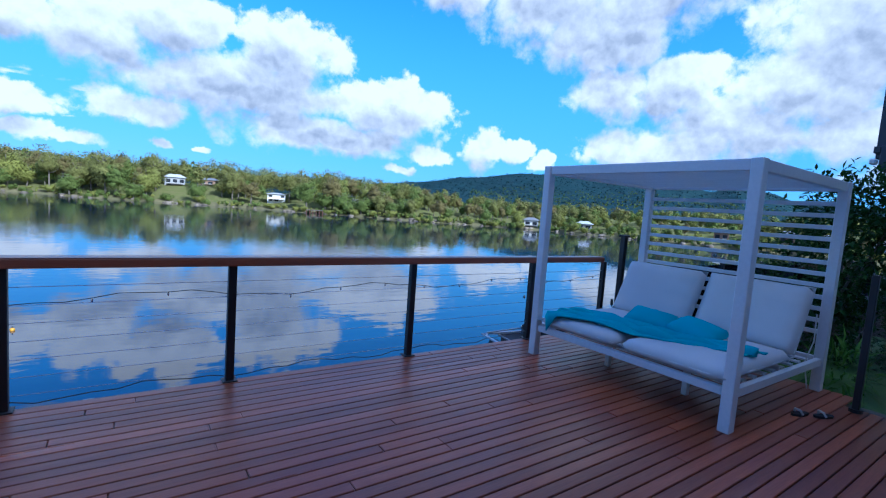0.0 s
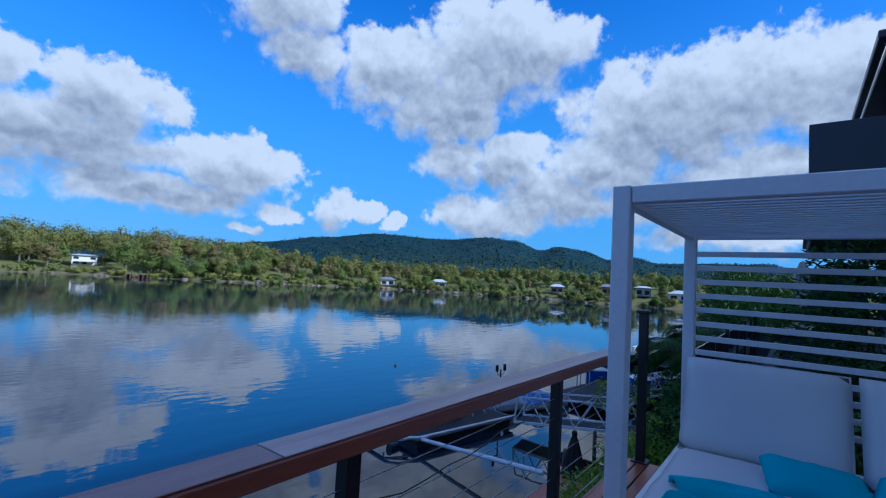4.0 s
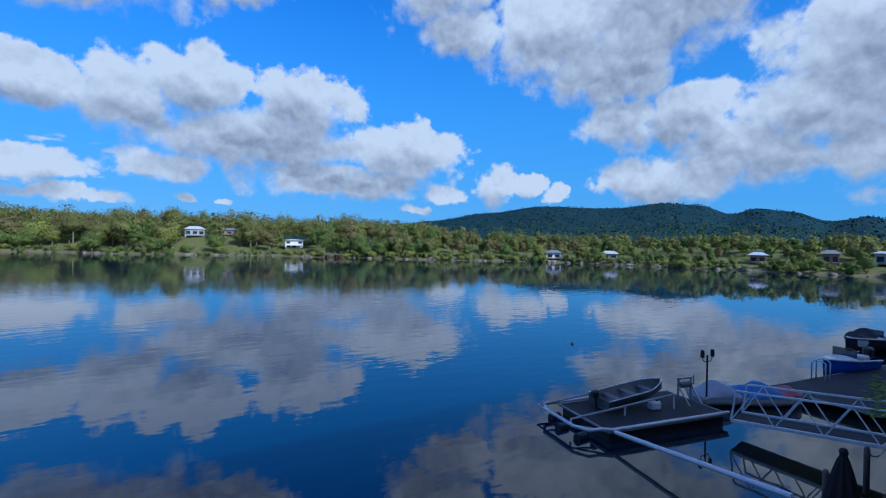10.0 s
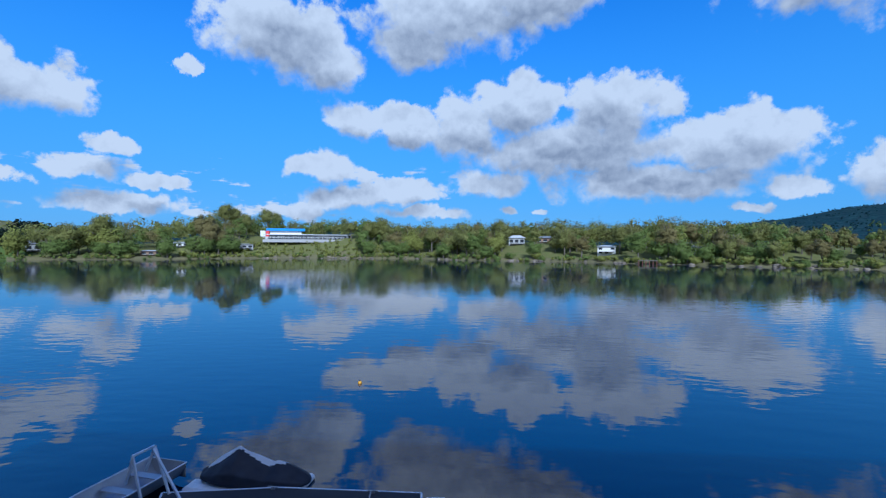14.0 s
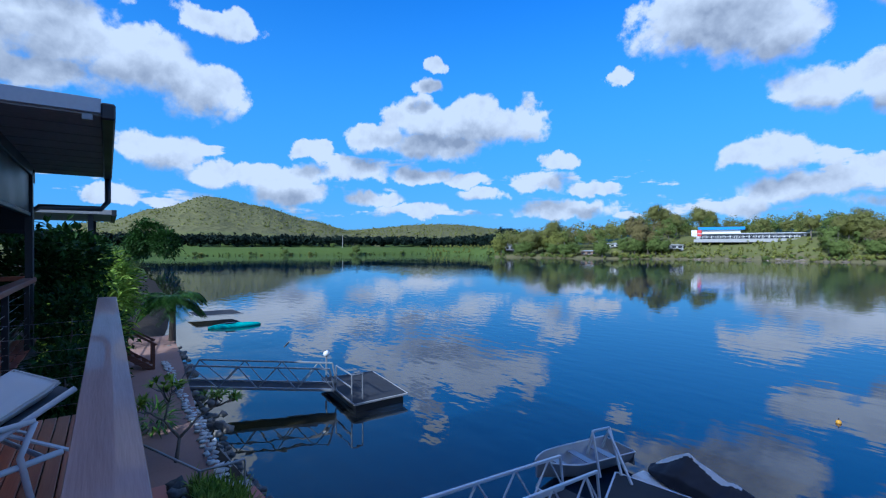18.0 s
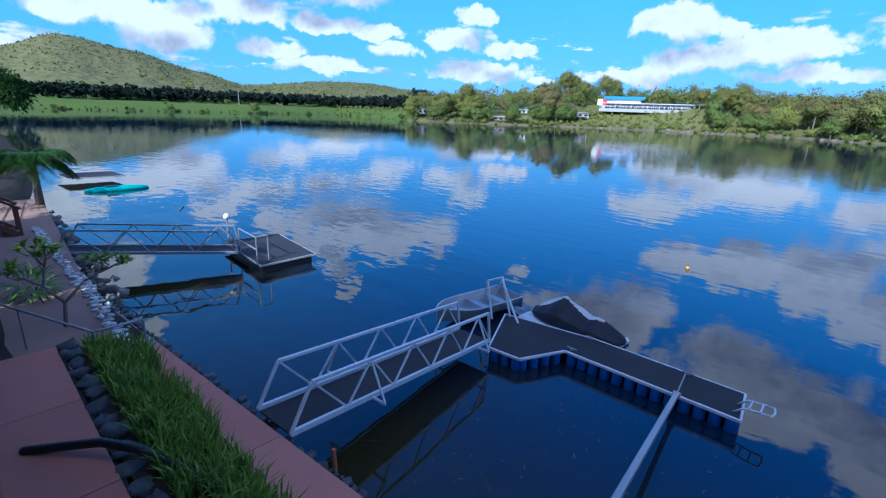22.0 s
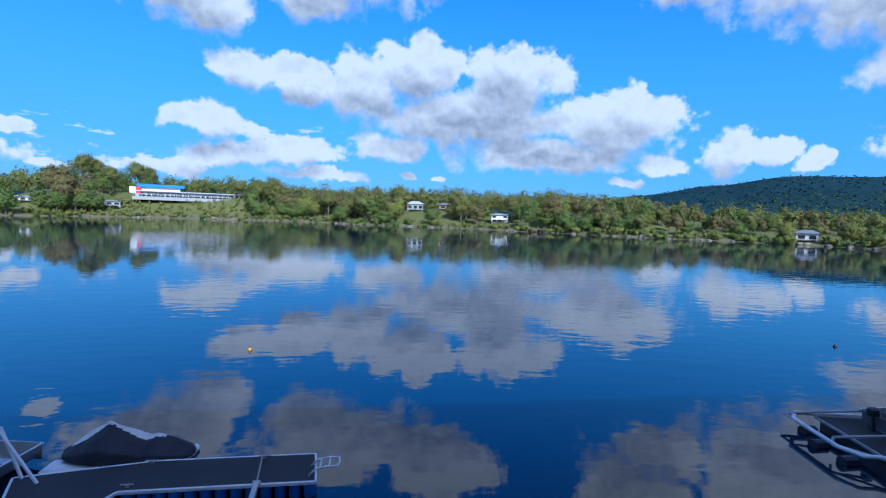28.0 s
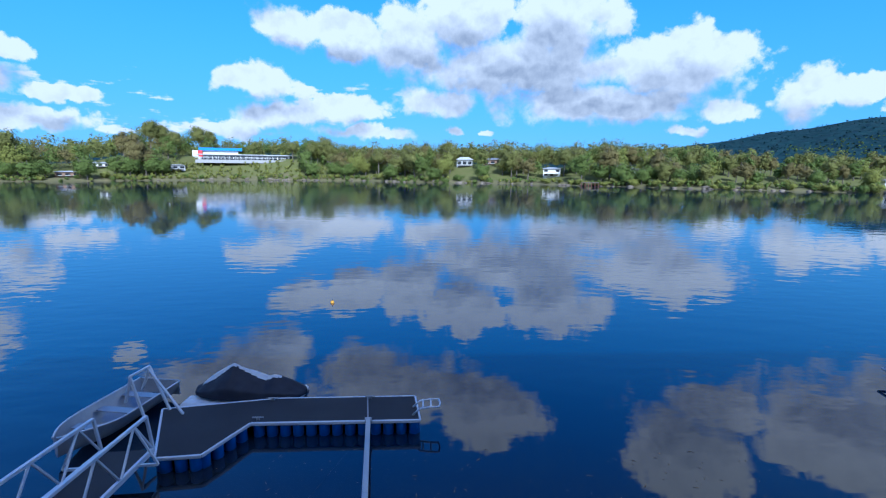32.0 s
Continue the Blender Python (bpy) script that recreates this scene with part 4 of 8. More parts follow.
# woods behind: far too many to count
def woods(name, label, mat, spots, size, per):
    g = Geo()
    for x, y, z, h in spots:
        crown_into(g, rng, Vector((x, y, z + h * 0.04)), h * rng.uniform(0.32, 0.44), h * 0.96, max(1, per // 14), 14, size)
    return tagged(part(name, g, mat, None, "", False, False), label, "woods", "", "stuff")


def clear_spots(spots):
    return [p for p in spots if not in_view(math.degrees(math.atan2(p[0], p[1])), math.hypot(p[0], p[1]) - far_shore(math.degrees(math.atan2(p[0], p[1]))))]


def spread(n, a0, a1, d0, d1, h0, h1):
    out = []
    for k in range(n):
        a = rng.uniform(a0, a1)
        r = far_shore(a) + rng.uniform(d0, d1)
        x, y = r * math.sin(radians(a)), r * math.cos(radians(a))
        out.append((x, y, land(x, y), rng.uniform(h0, h1) * (grown(a) if h0 > 5 and a > -47 else 1.0)))
    return out


woods("bank_trees", "olive-green trees behind the first row", M_GUM1, clear_spots(spread(230, -46, 94, 22, 62, 9, 13) + spread(60, -8, 30, 26, 60, 11, 15)), 0.66, 420)
woods("bank_trees", "deep green trees behind the first row", M_GUM3, clear_spots(spread(170, -46, 94, 16, 62, 8, 12)), 0.66, 420)
woods("bank_trees", "brownish gum trees behind the first row", M_GUM4, clear_spots(spread(60, -46, 60, 18, 60, 9, 13)), 0.66, 420)
woods("bank_bushes", "low green bushes at the far water's edge", M_GUM3, clear_spots(spread(330, -47, 94, 0.0, 5, 1.4, 3.6)), 0.55, 98)
woods("bank_bushes", "lime bushes and reeds at the far water's edge", M_GUM2, clear_spots(spread(240, -47, 94, 0.0, 8, 1.2, 3.2)), 0.5, 98)
woods("bank_bushes", "lush lime-green bushes on the slope beside the field", M_GUM2, spread(110, -56, -46, 4, 60, 1.5, 3.5), 0.6, 98)
woods("bank_bushes", "green scrub on the slope below the club", M_GUM2, spread(320, -31, -12, 1.5, 22, 1.2, 3.2), 0.5, 84)
woods("bank_bushes", "low scrub along the foot of the field", M_GUM3, spread(120, -96, -46, -1, 4, 0.8, 2.4), 0.6, 56)
woods("far_woods", "olive-green woods behind the first trees", M_GUM1, spread(420, -46, 60, 70, 240, 9, 15) + spread(160, 60, 94, 70, 240, 6, 10), 1.35, 150)
woods("far_woods", "yellow-green trees among the far woods", M_GUM2, spread(170, -46, 94, 60, 220, 8, 13), 1.35, 150)
woods("pine_belt", "dark belt of pines behind the field", M_PINE, [s for s in spread(900, -98, -45, 85, 150, 12, 16.5)], 1.6, 84)


def hill_spots(n, a0, a1, r0, r1, h0, h1):
    out = []
    for k in range(n):
        a, r = rng.uniform(a0, a1), rng.uniform(r0, r1)
        x, y = r * math.sin(radians(a)), r * math.cos(radians(a))
        out.append((x, y, land(x, y) - 2, rng.uniform(h0, h1)))
    return out


woods("hill_woods", "green bush covering the western hill", M_GUM2, hill_spots(3400, -100, -44, 640, 1050, 4, 7), 1.7, 14)
# bush in the same blue tint, which stands for haze
woods("hill_woods", "dark haze-tinted bush covering the eastern range", M_HAZYRANGE, hill_spots(2400, 22, 97, 900, 1720, 6, 10), 3.0, 14)
woods("hill_woods", "lighter green bush on the lower slopes", M_GUM3, hill_spots(1500, 38, 92, 820, 1180, 5, 9), 2.4, 14)
woods("hill_woods", "haze-tinted bush on the distant range", M_HAZYRANGE, hill_spots(700, -40, 22, 1700, 2420, 7, 12), 3.6, 14)

# ---- houses over the river ----
def far_house(label, az, d, w, dep, h, wall, roof, storeys=1, turn=None, roof_h=1.8, lift=0.0):
    r = far_shore(az) + d
    x, y = r * math.sin(radians(az)), r * math.cos(radians(az))
    z = land(x, y)
    w, dep, h, roof_h = w * 0.62, dep * 0.62, h * 0.68, roof_h * 0.6
    t = thing("house", label, "house", "houses over the river", (x, y, z - 0.4 + lift), -az if turn is None else turn)
    g = Geo().box((0, 0, h / 2), (w, dep, h + 0.8 + lift * 2), None)
    part("wall", g, wall, t)
    e = 0.7
    g = Geo()
    zt = h + 0.4 + lift
    g.add([(-w / 2 - e, -dep / 2 - e, zt), (w / 2 + e, -dep / 2 - e, zt), (w / 2 + e, dep / 2 + e, zt), (-w / 2 - e, dep / 2 + e, zt), (-w / 4, 0, zt + roof_h), (w / 4, 0, zt + roof_h)],
          [(0, 1, 5, 4), (1, 2, 5), (2, 3, 4, 5), (3, 0, 4), (3, 2, 1, 0)])
    part("roof", g, roof, t)
    n = max(2, int(w / 2.4))
    for s in range(storeys):
        for i in range(n):
            if rng.random() < 0.15:
                continue
            xx = -w / 2 + (i + 0.5) * w / n
            zz = h / storeys * (s + 0.5) + 0.3
            win = part("window", Geo().box((xx, -dep / 2 - 0.03, zz), (w / n * 0.62, 0.1, h / storeys * 0.5)), M_WINDOW, t)
            part("frame", Geo().box((xx, -dep / 2 - 0.05, zz - h / storeys * 0.27), (w / n * 0.7, 0.14, 0.12)), M_WHITEHOUSE, win)
    part("deck", Geo().box((0, -dep / 2 - 1.2, h * 0.45 if storeys > 1 else 0.5), (w * 0.8, 2.4, 0.18)), M_OLDTIMBER, t)
    return t


far_house("white-roofed house above a timber deck", 4.6, 34, 13, 8, 4.5, M_GREYHOUSE, M_TINROOF, 1, None, 2.4)
far_house("low brown house under trees", 8.0, 40, 15, 8, 3.2, M_BRICKHOUSE, M_GREYROOF)
far_house("white two-storey house with dark windows", 15.0, 20, 12, 8, 5.0, M_WHITEHOUSE, M_TINROOF, 2, None, 1.0)
far_house("grey cottage at the water's edge", 24.2, 22, 6, 5, 3.0, M_WHITEHOUSE, M_GREYROOF)
far_house("white boathouse by the bank", 46.2, 8, 9, 6, 3.4, M_WHITEHOUSE, M_GREYROOF)
far_house("grey house half hidden by trees", 52.5, 12, 9, 6, 3.2, M_GREYHOUSE, M_TINROOF)
far_house("small pavilion with a white roof", 66.9, 14, 7, 6, 3.6, M_BRICKHOUSE, M_TINROOF, 1, None, 1.6)
far_house("brown house on a rocky bank", 72.6, 18, 6, 5, 4.4, M_BRICKHOUSE, M_GREYROOF)
far_house("square grey house with a pale roof", 76.4, 20, 8, 7, 4.4, M_GREYHOUSE, M_TINROOF, 1, None, 1.0)
far_house("long white house above the bank", 80.6, 16, 15, 8, 3.4, M_WHITEHOUSE, M_TINROOF)
far_house("low white house beside the water", 84.0, 14, 11, 7, 3.0, M_WHITEHOUSE, M_GREYROOF)
far_house("grey house with a pyramid roof", -45.9, 24, 9, 9, 4.6, M_GREYHOUSE, M_GREYROOF, 1, None, 2.8)
far_house("long low house with a white roof", -36.6, 12, 14, 7, 2.6, M_BRICKHOUSE, M_TINROOF, 1, None, 0.8)
far_house("low house behind trees", -34.0, 24, 12, 7, 2.6, M_WHITEHOUSE, M_TINROOF, 1, None, 0.8)
far_house("grey flat-roofed house on the bank", -27.6, 14, 14, 8, 3.2, M_GREYHOUSE, M_TINROOF, 1, None, 0.5)

# riverside club: long white terrace, blue roof, red and white panel
r = far_shore(-21.5) + 26
x, y = r * math.sin(radians(-21.5)), r * math.cos(radians(-21.5))
club = thing("club_building", "long white riverside club with a bright blue roof", "building", "", (x, y, land(x, y) - 0.5), 21.5)
part("wall", Geo().box((4, 0, 2.0), (46, 9, 4.0)), M_GREYHOUSE, club)
part("roof", Geo().box((4, 0, 4.2), (48, 10.5, 0.4), None, 0.1), M_TINROOF, club)
part("terrace", Geo().box((2, -6, 0.6), (44, 4, 1.6)), M_FASCIA, club)
part("upper_storey", Geo().box((-8, 2, 5.6), (17, 6, 2.6)), M_WHITEHOUSE, club)
part("blue_roof", Geo().box((-8, 1.5, 7.0), (21, 8, 1.5), None, 0.1), M_BLUEROOF, club, "bright blue fascia roof")
part("panel", Geo().box((-17.6, -4.8, 4.6), (1.9, 0.3, 3.2)), M_RED, club, "red painted panel")
part("panel", Geo().box((-20.0, -4.8, 4.6), (2.6, 0.3, 3.2)), M_WHITEHOUSE, club, "white painted panel")
for i in range(16):
    part("window", Geo().box((-16 + i * 2.7, -4.55, 2.6), (2.45, 0.12, 2.0)), M_WINDOW, club)
for i in range(22):
    part("post", Geo().box((-18 + i * 2.0, -7.9, 2.3), (0.14, 0.14, 1.1)), M_WHITEHOUSE, club)
for i in range(2):
    part("rail", Geo().box((2, -7.9, 2.4 + 0.45 * i), (44, 0.1, 0.1)), M_WHITEHOUSE, club)

# small far things at the water's edge
r = far_shore(19.4) - 1
x, y = r * math.sin(radians(19.4)), r * math.cos(radians(19.4))
jet = thing("jetty", "low brown timber jetty on the far bank", "jetty", "", (x, y, WATER), -19.4)
part("deck", Geo().box((0, 0, 1.3), (6.5, 3, 0.25), None, 0.03), M_OLDTIMBER, jet)
for i in range(6):
    part("pile", Geo().tube([(-3 + i * 1.2, -1.4, -1.0), (-3 + i * 1.2, -1.4, 1.2)], 0.16, 8), M_WOODBROWN, jet)
for a, rr, h in ((-66.3, 60, 11), (-32.0, 40, 8)):
    r = far_shore(a) + rr
    x, y = r * math.sin(radians(a)), r * math.cos(radians(a))
    pole = thing("power_pole", "grey timber power pole in the field", "power pole", "", (x, y, land(x, y) - 0.3))
    part("mast", Geo().tube([(0, 0, 0), (0, 0, h)], [0.28, 0.2], 8), M_FASCIA, pole)
    part("crossarm", Geo().box((0, 0, h - 0.6), (1.8, 0.14, 0.14)), M_OLDTIMBER, pole)
g = Geo()
for k in range(110):
    a = rng.uniform(-30, 93)
    r = far_shore(a) + rng.uniform(-0.6, 2.2)
    x, y = r * math.sin(radians(a)), r * math.cos(radians(a))
    s = rng.uniform(0.3, 1.1)
    g.ball((x, y, max(WATER, land(x, y)) + 0.1 * s), (s * 1.3, s, s * 0.6), 7, 4, None, 0.5)
tagged(part("bank_rocks", g, M_MUDROCK, None, "", True), "brown rocks along the far water's edge", "rocks", "", "stuff")
# ---- deck ----
deck = setting("deck_floor", Geo().box((-2.7, -2.41, -0.16), (13.9, 3.0, 0.2)).box((-0.45, -0.46, -0.16), (9.4, 0.86, 0.2)), M_OLDTIMBER, "joists under a reddish-brown hardwood deck", "deck")
# house platform behind and ground walls under the deck
single("deck_fascia", Geo().beam((-5.06, 0.015, -0.13), (4.3, 0.015, -0.13), 0.03, 0.24, 0.004), M_RAILTOP, "brown timber board along the deck edge", "fascia board")
setting("under_wall", Geo().box((-2.6, -1.2, -1.75), (14, 0.2, 2.9)), M_DARKWALL, "dark wall under the deck", "wall")

# ---- balustrade ----
POSTS = (-5.0, -3.33, -2.0, -0.67, 0.985, 2.65)
bal = thing("balustrade", "timber-topped balustrade with black posts and steel cables", "balustrade", "", (0, 0, 0))
part("handrail", Geo().box((-0.565, -0.02, 0.963), (9.0, 0.14, 0.064), None, 0.008), M_RAILTOP, bal, "weathered brown timber handrail")
rail_top = bpy.data.objects["handrail"]
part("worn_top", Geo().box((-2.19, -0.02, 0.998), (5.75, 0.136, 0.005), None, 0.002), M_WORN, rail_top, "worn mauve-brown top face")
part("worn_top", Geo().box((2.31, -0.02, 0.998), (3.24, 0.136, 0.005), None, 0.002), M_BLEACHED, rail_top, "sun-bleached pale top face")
for x in POSTS:
    post = part("post", Geo().box((x, -0.02, 0.465), (0.06, 0.06, 0.93), None, 0.004), M_BLACK, bal)
    part("foot_plate", Geo().box((x, -0.02, 0.006), (0.11, 0.11, 0.012), None, 0.003), M_BLACK, post)
for k in range(7):
    z = 0.1 + 0.118 * k
    part("cable", Geo().tube([(-5.0, -0.02, z), (-0.5, -0.02, z - 0.004), (4.12, -0.02, z)], 0.0024, 5), M_STEEL, bal)
corner = part("corner_post", Geo().box((4.29, -0.11, 0.64), (0.07, 0.07, 1.28), None, 0.004), M_BLACK, bal, "taller black corner post")
part("cap", Geo().box((4.29, -0.11, 1.295), (0.11, 0.11, 0.03), None, 0.006), M_BLACK, corner)
part("foot_plate", Geo().box((4.29, -0.11, 0.006), (0.13, 0.13, 0.012), None, 0.003), M_BLACK, corner)
part("post", Geo().box((4.02, -0.02, 0.465), (0.06, 0.06, 0.93), None, 0.004), M_BLACK, bal)
lights = thing("string_lights", "thin cord of unlit fairy lights hung along the cables", "string lights")
pts = [(-5 + 0.15 * i, 0.012, 0.71 + 0.03 * math.sin(i * 0.55) + 0.010 * math.sin(i * 1.9)) for i in range(61)]
part("cord", Geo().tube(pts, 0.003, 5), M_OLDTIMBER, lights)
for i in range(2, 60, 3):
    part("bulb", Geo().ball((pts[i][0], 0.012, pts[i][2] - 0.016), (0.008, 0.008, 0.014), 6, 4), M_BULB, lights)
pts = [(-5 + 0.15 * i, 0.02, 0.045 + 0.02 * math.sin(i * 0.8) + 0.012 * math.sin(i * 2.3)) for i in range(61)]
single("fairy_light_cord", Geo().tube(pts, 0.004, 5), M_OLDTIMBER, "loose dark cord along the deck edge", "cord")

# short balustrade by the dining end
bal2 = thing("balustrade", "timber-topped balustrade beside the dining table", "balustrade")
part("handrail", Geo().box((-7.0, -0.93, 0.965), (3.95, 0.14, 0.068), None, 0.008), M_RAILTOP, bal2, "weathered brown timber handrail")
for x in (-5.12, -6.9, -8.6):
    part("post", Geo().box((x, -0.93, 0.465), (0.06, 0.06, 0.93), None, 0.004), M_BLACK, bal2)
for k in range(7):
    part("cable", Geo().tube([(-5.0, -0.93, 0.1 + 0.118 * k), (-8.9, -0.93, 0.1 + 0.118 * k)], 0.0024, 5), M_STEEL, bal2)
bal3 = thing("balustrade", "balustrade with a red-brown rail at the deck's western end", "balustrade")
part("handrail", Geo().box((-9.35, -2.4, 0.965), (0.14, 2.9, 0.068), None, 0.008), M_RAILTOP, bal3)
for y in (-1.0, -2.4, -3.8):
    part("post", Geo().box((-9.35, y, 0.465), (0.06, 0.06, 0.93), None, 0.004), M_BLACK, bal3)
for k in range(7):
    part("cable", Geo().tube([(-9.35, -0.95, 0.1 + 0.118 * k), (-9.35, -3.85, 0.1 + 0.118 * k)], 0.0024, 5), M_STEEL, bal3)
bal4 = thing("balustrade", "short cable balustrade closing the deck's step back", "balustrade")
for k in range(7):
    part("cable", Geo().tube([(-5.03, -0.05, 0.1 + 0.118 * k), (-5.03, -0.9, 0.1 + 0.118 * k)], 0.0024, 5), M_STEEL, bal4)

# ---- daybed ----
DX0, DX1, DY0, DY1 = 2.295, 4.17, -2.44, -0.488
day = thing("daybed", "white metal four-poster daybed with slatted roof and back", "daybed", "", (0, 0, 0))
for x in (DX0, DX1):
    for y in (DY0, DY1):
        part("post", Geo().box((x, y, 1.005), (0.086, 0.086, 2.01), None, 0.006), M_WHITE, day)
for x in (DX0, DX1):
    part("roof_beam", Geo().box((x, (DY0 + DY1) / 2, 1.965), (0.06, DY1 - DY0 - 0.09, 0.085), None, 0.005), M_WHITE, day)
for y in (DY0, DY1):
    part("roof_beam", Geo().box(((DX0 + DX1) / 2, y, 1.965), (DX1 - DX0 - 0.09, 0.06, 0.085), None, 0.005), M_WHITE, day)
ROOF_SLAT = mesh_of("roof_slat", Geo().box((0, 0, 0), (0.040, DY1 - DY0 - 0.064, 0.013), None, 0.002), M_WHITE)
for i in range(21):
    s = part("roof_slat", ROOF_SLAT, None, day)
    s.location = (DX0 + 0.085 + i * 0.0853, (DY0 + DY1) / 2, 1.955)
BACK_SLAT = mesh_of("back_slat", Geo().box((0, 0, 0), (0.025, DY1 - DY0 - 0.09, 0.042), None, 0.003), M_WHITE)
for i in range(12):
    s = part("back_slat", BACK_SLAT, None, day)
    s.location = (DX1, (DY0 + DY1) / 2, 0.5675 + i * 0.1125)
for y in (DY0, DY1):
    part("side_rail", Geo().box(((DX0 + DX1) / 2, y, 0.29), (DX1 - DX0 - 0.104, 0.05, 0.07), None, 0.004), M_WHITE, day)
for x in (DX0, 3.35, DX1):
    part("cross_rail", Geo().box((x, (DY0 + DY1) / 2, 0.298), (0.05, DY1 - DY0 - 0.104, 0.064), None, 0.004), M_WHITE, day)
for y in (-1.1, -1.9):
    part("leg", Geo().box((2.75, y, 0.12), (0.05, 0.05, 0.24), None, 0.004), M_WHITE, day)
for i in range(9):
    part("bed_slat", Geo().box((2.45 + i * 0.19, -1.485, 0.317), (0.07, 1.82, 0.015)), M_WHITE, day)
for y in (-2.36, -0.62):
    part("back_strut", Geo().beam((3.58, y, 0.34), (3.98, y, 0.98), 0.03, 0.03, 0.003), M_WHITE, day)
part("cord", Geo().tube([(4.05, -2.4, 0.75), (4.0, -2.42, 0.5), (3.9, -2.4, 0.3), (3.95, -2.43, 0.05)], 0.006, 6), M_PIPING, day)


def cushion(name, label, cat, w, d, h, m, mat=M_CUSHION, group="", puff=0.25, pipe=True, seed=0):
    """A stuffed cushion, fuller in the middle, with a seam round its edge."""
    t = thing(name, label, cat, group)
    t.matrix_basis = m
    g = Geo()
    n = 12

    def skin(sign):
        def fn(u, v):
            x, y = (u - 0.5), (v - 0.5)
            ex, ey = 1 - abs(2 * x) ** 6, 1 - abs(2 * y) ** 6
            edge = max(0.0, min(ex, ey)) ** 0.5
            full = (1 - (2 * x) ** 2) * (1 - (2 * y) ** 2)
            z = sign * h * (0.5 * edge + puff * full) + 0.012 * noise.noise(Vector((x * 7 + seed, y * 7, sign)))
            k = 1 - 0.03 * (1 - edge)
            return (x * w * k, y * d * k, z)
        return fn

    g.sheet(skin(1), n, n)
    g.sheet(skin(-1), n, n)
    me = mesh_of(name, g, mat, True, False)
    bm = bmesh.new()
    bm.from_mesh(me)
    bmesh.ops.remove_doubles(bm, verts=bm.verts, dist=0.012)
    bmesh.ops.recalc_face_normals(bm, faces=bm.faces)
    bm.to_mesh(me)
    bm.free()
    part("cover", me, None, t)
    if pipe:
        e = 0.475
        ring = [(-e * w, -e * d, 0), (e * w, -e * d, 0), (e * w, e * d, 0), (-e * w, e * d, 0), (-e * w, -e * d, 0)]
        part("piping", Geo().tube(ring, 0.006, 6), M_PIPING, t)
    return t


for k, y in enumerate((-1.96, -1.0)):
    cushion("seat_cushion", "pale grey seat cushion on the daybed", "cushion", 1.36, 0.955, 0.135, pose(2.90, y, 0.398), group="daybed cushions", puff=0.12, seed=k)
    cushion("back_cushion", "pale grey back cushion leaning on the daybed", "cushion", 0.70, 0.955, 0.13, pose(3.70, y, 0.715, 0, -62, 0), group="daybed cushions", puff=0.12, seed=5 + k)
for k, (y, rz) in enumerate(((-1.28, 12), (-1.74, -14))):
    cushion("scatter_cushion", "small turquoise scatter cushion", "cushion", 0.34, 0.5, 0.10, pose(3.16, y, 0.50, 6, -16, rz), M_TEAL, "turquoise cushions", 0.35, False, 9 + k)


def throw_height(u, v):
    wide = 0.54 - 0.18 * u + 0.05 * math.sin(7 * u)
    x = 2.21 + wide * v + 0.50 * u + 0.05 * math.sin(8 * u + 2 * v)
    y = -0.70 - 1.62 * u + 0.06 * math.sin(9 * v + 2 * u)
    fold = 0.040 * math.sin(15 * v + 7 * u) + 0.030 * math.sin(31 * v - 11 * u) + 0.05 * noise.noise(Vector((u * 6, v * 5, 1)))
    z = 0.470 + abs(fold) * (0.5 + 0.5 * math.sin(math.pi * min(1.0, v * 1.2))) + 0.02 * math.sin(u * 6)
    if x < 2.27:
        z -= (2.27 - x) * 2.6
        x = 2.225 + (x - 2.21) * 0.3
    return (x, y, z)


g = Geo().sheet(throw_height, 60, 30)
single("throw_blanket", g, M_TEAL, "crumpled turquoise throw lying across the daybed", "blanket", "", True)
sol = bpy.data.objects["throw_blanket"].modifiers.new("thick", "SOLIDIFY")
sol.thickness = 0.014
for k, (x, y, rz) in enumerate(((3.26, -2.6, 70), (3.40, -2.72, 62))):
    s = thing("sandal", "black and white sandal lying on the deck", "sandal", "pair of sandals", (x, y, 0.0), rz)
    s.scale = (0.8, 0.72, 0.8)
    part("sole", Geo().prism([(0.045 * math.cos(a) * (1.0 if math.sin(a) > 0 else 0.85), 0.125 * math.sin(a)) for a in [i * math.pi / 8 for i in range(16)]], 0.0, 0.025), M_RUBBER, s)
    part("strap", Geo().tube([(-0.045, 0.02, 0.02), (-0.03, 0.04, 0.06), (0.03, 0.04, 0.06), (0.045, 0.02, 0.02)], 0.012, 6), M_PIPING, s, "pale strap")

# ---- glass gate, lawn, fence, hedge to the east ----
setting("lawn", Geo().box((6.6, -6.0, -0.35), (4.6, 8.6, 0.5)), M_LAWN, "patch of green lawn beyond the glass gate", "lawn")
gate = thing("glass_gate", "frameless glass gate between black posts", "gate")
for y in (-2.82, -3.1):
    p_ = part("post", Geo().box((3.84, y, 0.6), (0.05, 0.05, 1.2), None, 0.004), M_BLACK, gate)
    part("base", Geo().tube([(3.84, y, 0), (3.84, y, 0.03)], 0.05, 12), M_BLACK, p_)
part("hinge", Geo().box((3.86, -3.15, 1.06), (0.05, 0.09, 0.12), None, 0.005), M_BLACK, gate)
part("pane", Geo().box((3.84, -2.96, 0.62), (0.012, 0.2, 1.12), None, 0.002), M_GLASS, gate)
part("pane", Geo().box((3.84, -3.62, 0.62), (0.012, 0.92, 1.12), None, 0.002), M_GLASS, gate)
fence = setting("fence_east", Geo().box((7.62, -7.3, 0.73), (0.03, 9.2, 1.75)), M_FENCE, "off-white ribbed steel boundary fence", "fence")
